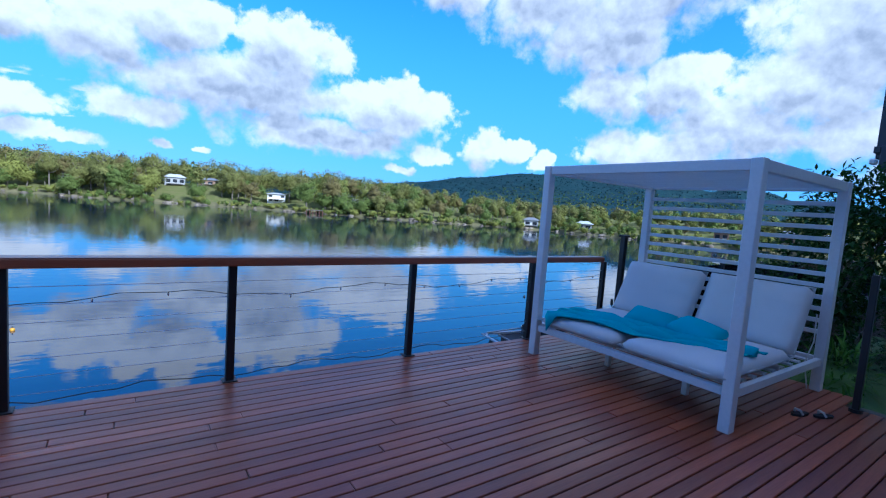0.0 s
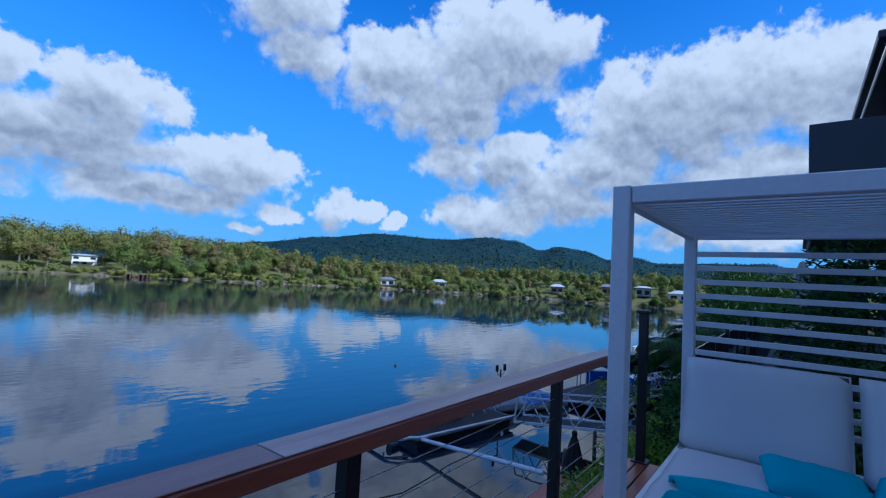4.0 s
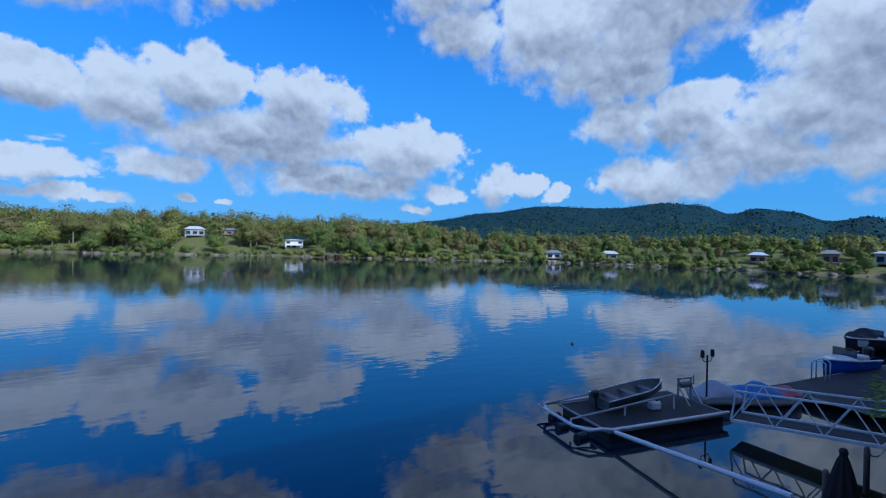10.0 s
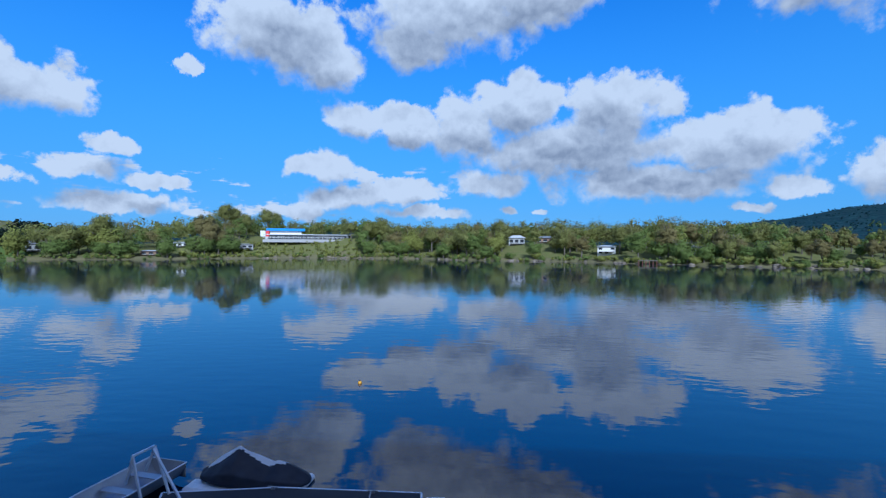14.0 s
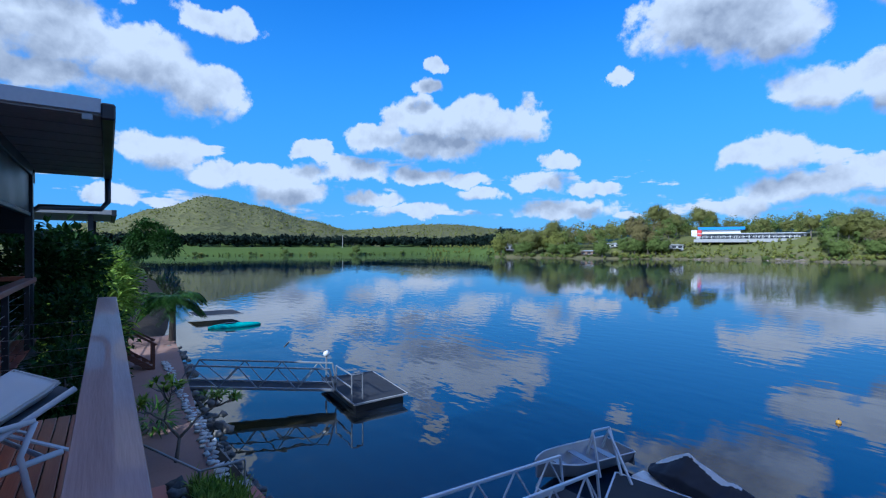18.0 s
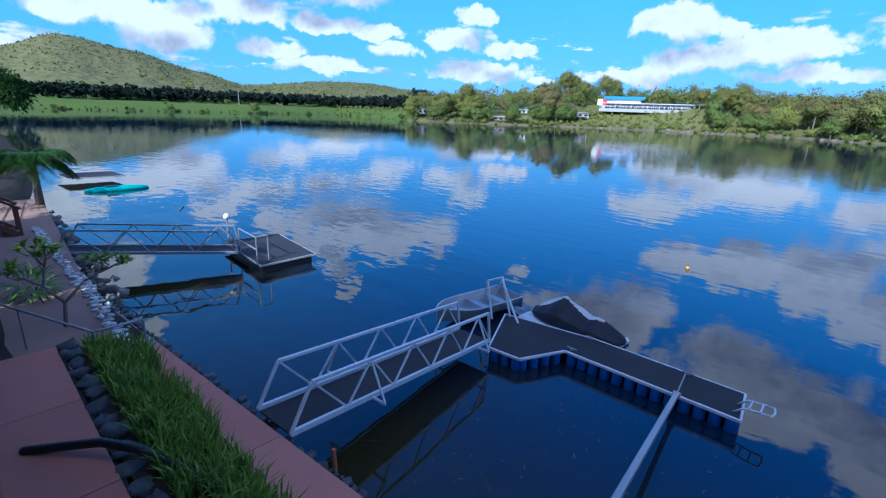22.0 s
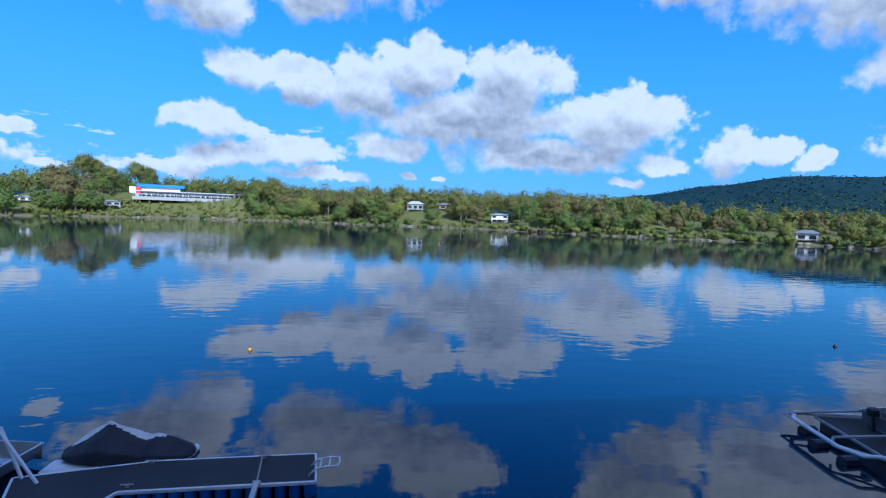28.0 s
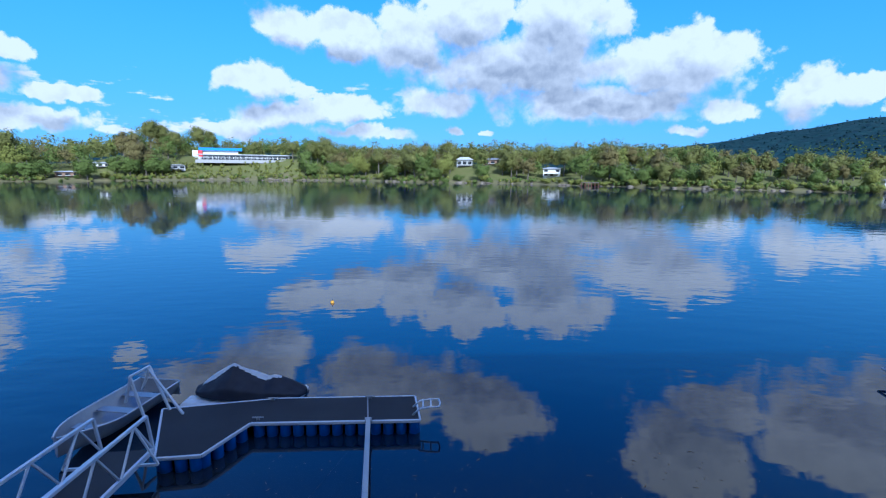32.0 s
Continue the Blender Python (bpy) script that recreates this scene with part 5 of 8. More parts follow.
RIB = mesh_of("fence_rib", Geo().prism([(-0.02, -0.05), (-0.035, -0.03), (-0.035, 0.03), (-0.02, 0.05)], -0.15, 1.6), M_FENCE)
for i in range(38):
    r_ = part("rib", RIB, None, fence)
    r_.location = (7.618, -2.8 - i * 0.24, 0)
part("top_rail", Geo().box((7.61, -7.3, 1.62), (0.06, 9.2, 0.05), None, 0.006), M_FENCE, fence)


def bush(label, mat, blobs, n, size, name="shrub", cat="shrub", stem=True, slim=0.5, group=""):
    """A shrub: stems and many single leaves over uneven lobes."""
    t = thing(name, label, cat, group, blobs[0][:2] + (blobs[0][2] - blobs[0][3],))
    base = Vector(t.location)
    g = Geo()
    total = sum(b[3] ** 2 for b in blobs)
    for bx, by, bz, br in blobs:
        for k in range(int(n * br * br / total)):
            d = Vector((rng.gauss(0, 1), rng.gauss(0, 1), rng.gauss(0.15, 0.9))).normalized()
            lump = 1 + 0.45 * noise.noise(d * 2.1 + Vector((bx, by, bz)))
            p = Vector((bx, by, bz)) + d * br * lump * rng.uniform(0.6, 1.02) - base
            dr = (d + Vector((rng.uniform(-1, 1), rng.uniform(-1, 1), rng.uniform(-0.9, 0.6)))).normalized()
            g.leaf(p, dr, (rng.uniform(-0.5, 0.5), rng.uniform(-0.5, 0.5), 1), size * rng.uniform(0.6, 1.3), size * slim * rng.uniform(0.7, 1.2))
    part("foliage", mesh_of("foliage", g, mat, False, False), None, t)
    if stem:
        g = Geo()
        for bx, by, bz, br in blobs:
            q = Vector((bx, by, bz)) - base
            g.tube([(q.x * 0.25, q.y * 0.25, -0.2), (q.x * 0.6, q.y * 0.6, q.z * 0.5), (q.x, q.y, q.z)], [0.03, 0.022, 0.01], 5)
        part("stem", g, M_BARK, t)
    return t


bush("tall dark green hedge behind the daybed", M_SHRUB, [(6.1, -1.75, 0.9, 0.72), (6.5, -2.1, 1.2, 0.8), (6.6, -1.9, 1.8, 0.68), (7.0, -2.3, 1.9, 0.68), (7.1, -1.8, 1.4, 0.7), (6.0, -1.6, 0.2, 0.7), (6.6, -2.0, 0.2, 0.8), (8.5, -3.0, 2.1, 0.75), (8.6, -4.2, 2.2, 0.7), (8.6, -5.4, 2.0, 0.7)], 11000, 0.10, "hedge", "hedge")
bush("grassy plant beside the glass gate", M_FERN, [(4.85, -2.45, 0.05, 0.26)], 200, 0.26, "flax_plant", "plant", False, 0.12)

# ---- neighbour's house to the east ----
nb = thing("neighbour_house", "dark grey two-storey house with a glass balcony", "house")
part("balcony_wall", Geo().box((10.0, -3.87, 3.69), (0.46, 5.08, 1.48), None, 0.01), M_DARKWALL, nb, "dark grey rendered balcony wall")
slab = part("balcony_slab", Geo().box((14.3, -2.6, 2.95), (9.2, 2.4, 0.45), None, 0.02), M_DARKWALL, nb)
part("gutter", Geo().box((14.4, -1.36, 3.1), (9.4, 0.1, 0.12), None, 0.01), M_CHARCOAL, slab)
for i in range(6):
    x = 9.95 + i * 1.55
    part("glass_panel", Geo().box((x + 0.77, -1.5, 3.68), (1.5, 0.012, 0.85)), M_GLASS, nb)
    part("glass_post", Geo().box((x, -1.5, 3.6), (0.03, 0.03, 0.85)), M_STEEL, nb)
part("ground_floor", Geo().box((14.5, -5.4, 1.1), (8.6, 4.6, 3.3)), M_DARKWALL, nb)
part("upper_wall", Geo().box((14.9, -5.7, 4.66), (9.0, 4.9, 3.1)), M_DARKWALL, nb)
part("upper_window", Geo().box((10.38, -4.35, 5.2), (0.06, 1.6, 1.3)), M_WINDOW, nb)
roof = part("roof", Geo().box((16.2, -6.3, 6.28), (12.6, 7.6, 0.16), None, 0.02), M_CHARCOAL, nb, "charcoal roof with deep eaves")
part("fascia", Geo().box((9.86, -6.3, 6.22), (0.05, 7.6, 0.20), None, 0.01), M_FASCIA, roof, "pale grey fascia board")
part("gutter", Geo().box((16.6, -2.36, 6.18), (11.8, 0.14, 0.15), None, 0.015), M_CHARCOAL, roof)
part("downpipe", Geo().tube([(10.9, -2.42, 6.1), (10.9, -2.5, 5.9), (10.9, -3.15, 5.7), (10.9, -3.2, 4.4)], 0.05, 8), M_CHARCOAL, nb, "", True)
part("window_frame", Geo().box((10.34, -3.5, 5.2), (0.08, 0.07, 1.4)).box((10.34, -5.2, 5.2), (0.08, 0.07, 1.4)).box((10.34, -4.35, 5.88), (0.08, 1.7, 0.06)), M_WHITE, nb)
part("wall_lamp", Geo().tube([(10.32, -3.22, 4.95), (10.32, -3.22, 5.2)], 0.045, 10), M_STEEL, nb, "steel up-down wall lamp")
part("floodlight", Geo().box((9.5, -1.38, 2.86), (0.16, 0.1, 0.1), None, 0.02), M_BULB, nb)

# further along the east bank: closed market umbrella, small roof, planters
um = thing("market_umbrella", "closed pale market umbrella on a terrace", "umbrella", "", (28, -1.4, 0.2))
part("pole", Geo().tube([(0, 0, 0), (0, 0, 3.0)], 0.03, 8), M_OLDTIMBER, um)
g = Geo()
g.sheet(lambda u, v: ((0.10 + 0.16 * math.sin(math.pi * min(1, (1 - v) * 1.05)) ** 0.7) * (1 + 0.25 * math.sin(u * 2 * math.pi * 8)) * math.cos(u * 2 * math.pi), (0.10 + 0.16 * math.sin(math.pi * min(1, (1 - v) * 1.05)) ** 0.7) * (1 + 0.25 * math.sin(u * 2 * math.pi * 8)) * math.sin(u * 2 * math.pi), 0.7 + 2.25 * v), 48, 10)
part("canopy", g, M_UMBPALE, um, "", True)
h2 = thing("garden_house", "small terrace house with a pale blue-grey roof", "house", "", (31, -2.6, 0))
part("wall", Geo().box((0, 0, 1.0), (6, 2.2, 3.2)), M_DARKWALL, h2)
part("roof", Geo().add([(-3.4, 1.5, 2.5), (3.4, 1.5, 2.5), (3.4, -1.5, 3.3), (-3.4, -1.5, 3.3), (-3.4, 1.5, 2.62), (3.4, 1.5, 2.62), (3.4, -1.5, 3.42), (-3.4, -1.5, 3.42)], [(0, 1, 2, 3), (4, 7, 6, 5), (0, 4, 5, 1), (1, 5, 6, 2), (2, 6, 7, 3), (3, 7, 4, 0)]), M_TINROOF, h2)
ter = thing("terrace_planter", "rendered planter terrace with a metal rail", "planter", "", (24, -0.9, -1.2))
part("box", Geo().box((0, 0, 0.65), (7, 1.8, 1.3), None, 0.02), M_DARKWALL, ter)
part("ledge", Geo().box((0, 0, 1.34), (7.2, 2.0, 0.08), None, 0.01), M_FASCIA, ter)
for i in range(6):
    part("rail_post", Geo().box((-3.4 + i * 1.36, 0.85, 1.75), (0.05, 0.05, 0.8)), M_ALU, ter)
part("rail", Geo().box((0, 0.85, 2.15), (7.0, 0.05, 0.05)), M_ALU, ter)
wall_e = setting("terrace_wall_east", Geo().box((12.6, -0.75, -1.6), (10, 0.2, 3.4)), M_DARKWALL, "dark retaining wall under the neighbour's garden", "wall")
fe = thing("glass_fence", "smoked glass fence along the neighbour's terrace", "fence")
for i in range(7):
    part("post", Geo().box((5.2 + i * 1.5, -0.35, 0.35), (0.05, 0.05, 1.2)), M_BLACK, fe)
    part("pane", Geo().box((5.95 + i * 1.5, -0.35, 0.38), (1.42, 0.012, 1.05)), M_GLASS, fe)
setting("terrace_east", Geo().box((10.5, -2.2, -0.4), (12, 4.0, 0.25)), M_SOIL, "planted terrace east of the deck", "terrace")

# ---- house: rendered wall with a wide opening, room behind, unseen block added for shade ----
def wall_with_hole(x0, x1, y, thick, z0, z1, holes):
    g = Geo()
    xs = x0
    for a, b, top in holes:
        g.box(((xs + a) / 2, y, (z0 + z1) / 2), (a - xs, thick, z1 - z0))
        g.box(((a + b) / 2, y, (top + z1) / 2), (b - a, thick, z1 - top))
        xs = b
    g.box(((xs + x1) / 2, y, (z0 + z1) / 2), (x1 - xs, thick, z1 - z0))
    return g


wn_ = setting("wall_north", wall_with_hole(-8.2, 3.6, -4.06, 0.4, -0.6, 3.6, [(-7.57, -5.45, 2.37), (-2.9, 1.2, 2.4)]), M_RENDER, "cream rendered house wall with a wide doorway", "wall")
part("coping", Geo().box((-2.3, -4.06, 3.63), (11.9, 0.5, 0.06), None, 0.01), M_CHARCOAL, wn_)
dr = setting("door_1", Geo().box((-6.51, -4.0, 2.33), (2.12, 0.16, 0.08)).box((-7.53, -4.0, 1.15), (0.08, 0.16, 2.3)), M_BLACK, "black frame of an open sliding door", "door")
setting("floor_inside", Geo().box((-2.8, -7.4, -0.1), (13.2, 6.9, 0.16)), M_TILE, "beige tiled floor inside the house", "floor")
setting("ceiling", Geo().box((-2.8, -7.4, 2.75), (13.2, 6.3, 0.12)), M_INNER, "white ceiling", "ceiling")
setting("wall_south", Geo().box((-2.8, -10.9, 1.3), (13.2, 0.2, 3.0)), M_INNER, "plain white back wall", "wall")
setting("wall_east", Geo().box((3.7, -7.4, 1.3), (0.2, 6.8, 3.0)), M_INNER, "plain white side wall", "wall")
ww = setting("wall_west", Geo().box((-9.3, -4.6, 1.3), (0.16, 0.7, 3.0)).box((-9.3, -9.2, 1.3), (0.16, 3.4, 3.0)).box((-9.3, -6.2, 2.55), (0.16, 2.5, 0.5)), M_INNER, "white inner wall beside glazed doors", "wall")
win = setting("window_1", Geo().box((-9.3, -4.98, 1.15), (0.1, 0.07, 2.3)).box((-9.3, -5.55, 1.15), (0.1, 0.09, 2.3)).box((-9.3, -5.75, 1.15), (0.1, 0.09, 2.3)).box((-9.3, -7.45, 1.15), (0.1, 0.07, 2.3)).box((-9.3, -6.2, 2.28), (0.1, 2.5, 0.08)), M_BLACK, "black framed glazed doors to the side yard", "window")
part("pane", Geo().box((-9.3, -6.6, 1.1), (0.012, 1.6, 2.2)), M_GLASS, win)
part("pane", Geo().box((-9.32, -5.27, 1.1), (0.012, 0.5, 2.2)), M_GLASS, win)
# unseen block, added and stretched east so it shades deck and moorings
upper = setting("upper_storey", Geo().box((18.6, -11.2, 6.0), (52.7, 8.4, 6.2)), M_RENDER, "unseen rendered block added behind the deck for its shade", "wall")
part("roof_edge", Geo().box((18.6, -11.0, 9.2), (53.1, 8.8, 0.25), None, 0.02), M_CHARCOAL, upper)
wf = setting("fence_west", Geo().box((-12.4, -7.5, 0.8), (0.05, 9.0, 1.9)), M_FENCE, "off-white side yard fence", "fence")
part("top_rail", Geo().box((-12.36, -7.5, 1.2), (0.06, 9.0, 0.05)), M_FASCIA, wf)
setting("side_yard", Geo().box((-10.9, -7.5, -0.22), (3.0, 9.0, 0.3)), M_LAWN, "green strip of lawn in the side yard", "lawn")
pool = thing("paddling_pool", "bright blue inflatable paddling pool in the side yard", "paddling pool", "", (-10.9, -6.9, -0.07))
for k in range(3):
    part("ring", Geo().tube([(0.95 * math.cos(a), 1.25 * math.sin(a), 0.12 + 0.19 * k) for a in [i * math.pi / 12 for i in range(25)]], 0.115, 8, False), M_BLUEPVC, pool, "", True)
for (x, z) in ((-4.95, 2.05), (-5.12, 1.62)):
    wl = thing("wall_fitting", "small grey fitting on the rendered wall", "wall fitting", "", (x, -3.84, z))
    part("plate", Geo().box((0, 0, 0), (0.09, 0.03, 0.07), None, 0.006), M_FASCIA, wl)
    part("body", Geo().box((0, 0.04, -0.01), (0.07, 0.06, 0.05), None, 0.012), M_ALU, wl)
fl = thing("security_light", "twin security light over the doorway", "lamp", "", (-6.75, -3.83, 2.5))
part("base", Geo().tube([(0, -0.02, 0), (0, 0.04, 0)], 0.05, 12), M_CHARCOAL, fl)
for s in (-1, 1):
    part("head", Geo().ball((0.08 * s, 0.08, -0.03), (0.05, 0.06, 0.05), 10, 6), M_CHARCOAL, fl)

# ---- patio roof ----
pr = thing("patio_roof", "flat insulated patio roof on charcoal posts", "patio roof")
g = Geo()
g.add([(-9.7, -3.86, 2.62), (-5.12, -3.86, 2.62), (-5.12, -0.06, 2.62), (-9.7, -0.06, 2.62), (-9.7, -3.86, 2.74), (-5.12, -3.86, 2.74), (-5.12, -0.06, 2.74), (-9.7, -0.06, 2.74)], [(0, 1, 2, 3), (4, 7, 6, 5), (0, 4, 5, 1), (1, 5, 6, 2), (2, 6, 7, 3), (3, 7, 4, 0)])
panel = part("roof_panel", g, M_ROOFPANEL, pr, "pale grey roof sheet")
part("edge_trim", Geo().box((-5.105, -1.96, 2.705), (0.03, 3.8, 0.13), None, 0.005), M_PALEALU, panel, "silver edge trim")
for i in range(9):
    part("seam", Geo().box((-5.6 - i * 0.5, -1.93, 2.616), (0.012, 3.84, 0.006)), M_FASCIA, panel)
gut = part("gutter", Geo().box((-7.4, -0.01, 2.66), (4.66, 0.11, 0.15), None, 0.015), M_CHARCOAL, pr)
part("downpipe", Geo().tube([(-9.6, -0.01, 2.6), (-9.6, -0.01, 2.2), (-9.6, -0.1, 2.08), (-9.2, -0.85, 2.05), (-8.98, -0.93, 1.95), (-8.98, -0.93, 0.0)], 0.045, 10), M_CHARCOAL, gut, "", True)
part("bracket", Geo().box((-5.11, -0.16, 2.6), (0.02, 0.08, 0.06), None, 0.005), M_ALU, gut)
for x in (-5.02, -8.85):
    part("post", Geo().box((x, -0.93, 1.26), (0.09, 0.09, 2.52), None, 0.005), M_CHARCOAL, pr)
part("beam", Geo().box((-6.93, -0.93, 2.545), (3.9, 0.08, 0.14), None, 0.005), M_CHARCOAL, pr)
part("wall_beam", Geo().box((-9.2, -2.4, 2.5), (0.08, 3.0, 0.2), None, 0.005), M_CHARCOAL, pr)
part("post", Geo().box((-9.2, -3.78, 1.25), (0.09, 0.09, 2.5), None, 0.005), M_CHARCOAL, pr)
part("side_post", Geo().box((-8.28, -3.8, 1.25), (0.07, 0.07, 2.5), None, 0.005), M_CHARCOAL, pr)
bl = thing("roller_blind", "half-lowered black mesh blind with a clear upper strip", "blind", "patio blinds")
part("clear_strip", Geo().box((-9.2, -2.35, 2.26), (0.008, 2.7, 0.28)), M_SMOKED, bl, "clear upper strip")
part("mesh", Geo().box((-9.2, -2.35, 1.9), (0.012, 2.7, 0.44)), M_BLACK, bl)
part("bottom_bar", Geo().box((-9.2, -2.35, 1.67), (0.05, 2.75, 0.06), None, 0.01), M_CHARCOAL, bl)
bl = thing("roller_blind", "black mesh blind half lowered along the river side", "blind", "patio blinds")
part("mesh", Geo().box((-6.93, -0.93, 2.2), (3.7, 0.012, 0.55)), M_BLACK, bl)
part("bottom_bar", Geo().box((-6.93, -0.93, 1.91), (3.72, 0.05, 0.06), None, 0.01), M_CHARCOAL, bl)
part("crank", Geo().tube([(-8.15, -3.7, 2.2), (-8.15, -3.68, 1.2), (-8.15, -3.6, 1.1)], 0.008, 6), M_ALU, bl)

# ---- dining table and chairs ----
tab = thing("dining_table", "white aluminium outdoor table with a grey glass centre", "table", "", (-6.35, -2.2, 0))
for x in (-1.03, 1.03):
    for y in (-0.44, 0.44):
        part("leg", Geo().box((x, y, 0.355), (0.075, 0.075, 0.71), None, 0.005), M_WHITE, tab)
for y in (-0.39, 0.39):
    part("apron", Geo().box((0, y, 0.685), (1.98, 0.03, 0.05), None, 0.003), M_WHITE, tab)
for y in (-0.35, 0.35):
    part("top_frame", Geo().box((0, y, 0.727), (2.2, 0.28, 0.03), None, 0.004), M_WHITE, tab)
part("glass_inset", Geo().box((0, 0, 0.729), (2.14, 0.418, 0.022), None, 0.003), M_GREYGLASS, tab, "grey glass centre panel")
for x in (-1.086, 1.086):
    part("end_frame", Geo().box((x, 0, 0.727), (0.028, 0.418, 0.03), None, 0.003), M_WHITE, tab)


def dining_chair():
    c = thing("dining_chair", "white aluminium armchair with charcoal sling seat", "chair", "chairs round the table")
    for s in (-1, 1):
        x = 0.22 * s
        part("front_leg", Geo().beam((x, 0.24, 0.0), (x, 0.22, 0.62), 0.03, 0.045, 0.004), M_WHITE, c)
        part("back_leg", Geo().beam((x, -0.30, 0.0), (x, -0.20, 0.46), 0.03, 0.045, 0.004), M_WHITE, c)
        part("back_upright", Geo().beam((x, -0.20, 0.42), (x, -0.36, 0.92), 0.03, 0.045, 0.004), M_WHITE, c)
        part("armrest", Geo().beam((x, 0.26, 0.63), (x, -0.28, 0.635), 0.045, 0.028, 0.005), M_WHITE, c)
        part("seat_rail", Geo().beam((x, 0.24, 0.43), (x, -0.22, 0.41), 0.028, 0.04, 0.003), M_WHITE, c)
    part("front_rail", Geo().beam((-0.21, 0.23, 0.425), (0.21, 0.23, 0.425), 0.03, 0.035, 0.003), M_WHITE, c)
    part("top_rail", Geo().beam((-0.22, -0.36, 0.905), (0.22, -0.36, 0.905), 0.03, 0.04, 0.004), M_WHITE, c)
    part("seat", Geo().sheet(lambda u, v: (-0.205 + 0.41 * u, -0.21 + 0.44 * v, 0.438 - 0.025 * math.sin(math.pi * u) * math.sin(math.pi * v)), 6, 6), M_SLING, c, "charcoal woven seat", True)
    part("backrest", Geo().sheet(lambda u, v: (-0.205 + 0.41 * u, -0.225 - 0.14 * v - 0.02 * math.sin(math.pi * u), 0.49 + 0.40 * v), 6, 6), M_SLING, c, "charcoal woven back", True)
    for o in c.children:
        if o.name.startswith(("seat", "backrest")) and not o.name.startswith("seat_rail"):
            o.modifiers.new("thick", "SOLIDIFY").thickness = 0.006
    return c


CHAIR = dining_chair()
CHAIR.matrix_basis = pose(-5.31, -2.17, 0, 0, 0, 101)
for x, y, rz in ((-5.86, -1.92, 180), (-6.37, -1.93, 178), (-6.87, -1.92, 182), (-7.62, -2.2, -90), (-6.35, -2.74, 2), (-6.9, -2.72, -3), (-5.80, -3.22, -46)):
    copy_thing(CHAIR, pose(x, y, 0, 0, 0, rz))

bq = thing("barbecue", "barbecue under a black vinyl cover", "barbecue", "", (-8.45, -3.25, 0))
g = Geo()


def bbq(u, v):
    a = u * 2 * math.pi
    k = max(abs(math.cos(a)), abs(math.sin(a))) ** 0.8
    r = 1.0 if v < 0.75 else 1 - ((v - 0.75) / 0.25) ** 2 * 0.9
    z = min(1.0, v / 0.75) * 0.82 if v < 0.75 else 0.82 + 0.30 * math.sin((v - 0.75) / 0.25 * math.pi / 2)
    wob = 1 + 0.03 * math.sin(a * 9) * (1 - v)
    return (0.33 * math.cos(a) / k * r * wob, 0.74 * math.sin(a) / k * r * wob, z)


part("cover", g.sheet(bbq, 40, 16), M_COVER, bq, "", True)

# ---- sun lounger ----
lo = thing("sun_lounger", "white framed sun lounger with a raised back", "sun lounger", "", (0, 0, 0))
lo.matrix_basis = pose(-2.35, -1.65, 0, 0, 0, math.degrees(math.atan2(0.888, -0.46))) @ Matrix.Diagonal((1, 1, 0.94, 1))
LW = 0.56
for w in (0.0, LW):
    part("side_rail", Geo().tube([(0.0, w, 0.0), (0.02, w, 0.12), (0.07, w, 0.24), (0.16, w, 0.31), (0.3, w, 0.33), (1.62, w, 0.40)], 0.018, 8), M_PALEALU, lo, "", True)
    part("back_rail", Geo().tube([(1.02, w, 0.385), (1.68, w, 0.735)], 0.017, 8), M_PALEALU, lo)
    part("front_leg", Geo().tube([(0.77, w * 1.04 - 0.01, 0.0), (0.84, w * 1.04 - 0.01, 0.50), (0.88, w * 1.04 - 0.01, 0.585), (0.96, w * 1.04 - 0.01, 0.605), (1.50, w * 1.04 - 0.01, 0.615)], 0.016, 8), M_PALEALU, lo, "armrest and front leg", True)
    part("rear_leg", Geo().tube([(1.50, w * 1.04 - 0.01, 0.61), (1.44, w * 1.04 - 0.01, 0.44), (1.52, w * 1.04 - 0.01, 0.0)], 0.016, 8), M_PALEALU, lo, "", True)
    part("prop", Geo().tube([(1.40, w * 0.9 + 0.02, 0.57), (1.70, w * 0.9 + 0.02, 0.36)], 0.011, 6), M_PALEALU, lo)
for u, z in ((0.05, 0.2), (0.75, 0.355), (1.55, 0.39)):
    part("cross_bar", Geo().tube([(u, 0, z), (u, LW, z)], 0.013, 8), M_PALEALU, lo)
part("sling", Geo().sheet(lambda a, b: (0.06 + 0.98 * a, LW * b, 0.245 + 0.13 * ease(0, 0.25, a)), 10, 4), M_SLING, lo, "charcoal sling bed", True)
part("back_sling", Geo().sheet(lambda a, b: (1.03 + 0.64 * a, LW * b, 0.392 + 0.335 * a), 6, 4), M_SLING, lo, "charcoal sling back", True)
for o in lo.children:
    if "sling" in o.name:
        o.modifiers.new("thick", "SOLIDIFY").thickness = 0.006
base = lo.matrix_basis.copy()
pad = thing("lounger_cushion", "pale grey lounger cushion with white piping", "cushion")
pad.matrix_basis = base


def pad_skin(sign):
    def fn(a, b):
        s = 0.16 + 1.58 * a
        if s < 1.02:
            x, z, tx, tz = s, 0.36 + 0.012 * (s - 0.16), 0.0, 1.0
        else:
            k = s - 1.02
            x, z, tx, tz = 1.02 + 0.883 * k, 0.392 + 0.469 * k, -0.469, 0.883
        edge = max(0.0, min(1 - abs(2 * a - 1) ** 20, 1 - abs(2 * b - 1) ** 8)) ** 0.5
        t = 0.052 + sign * 0.042 * edge + 0.004 * noise.noise(Vector((a * 14, b * 5, sign)))
        return (x + tx * t, 0.03 + 0.50 * b, z + tz * t)
    return fn


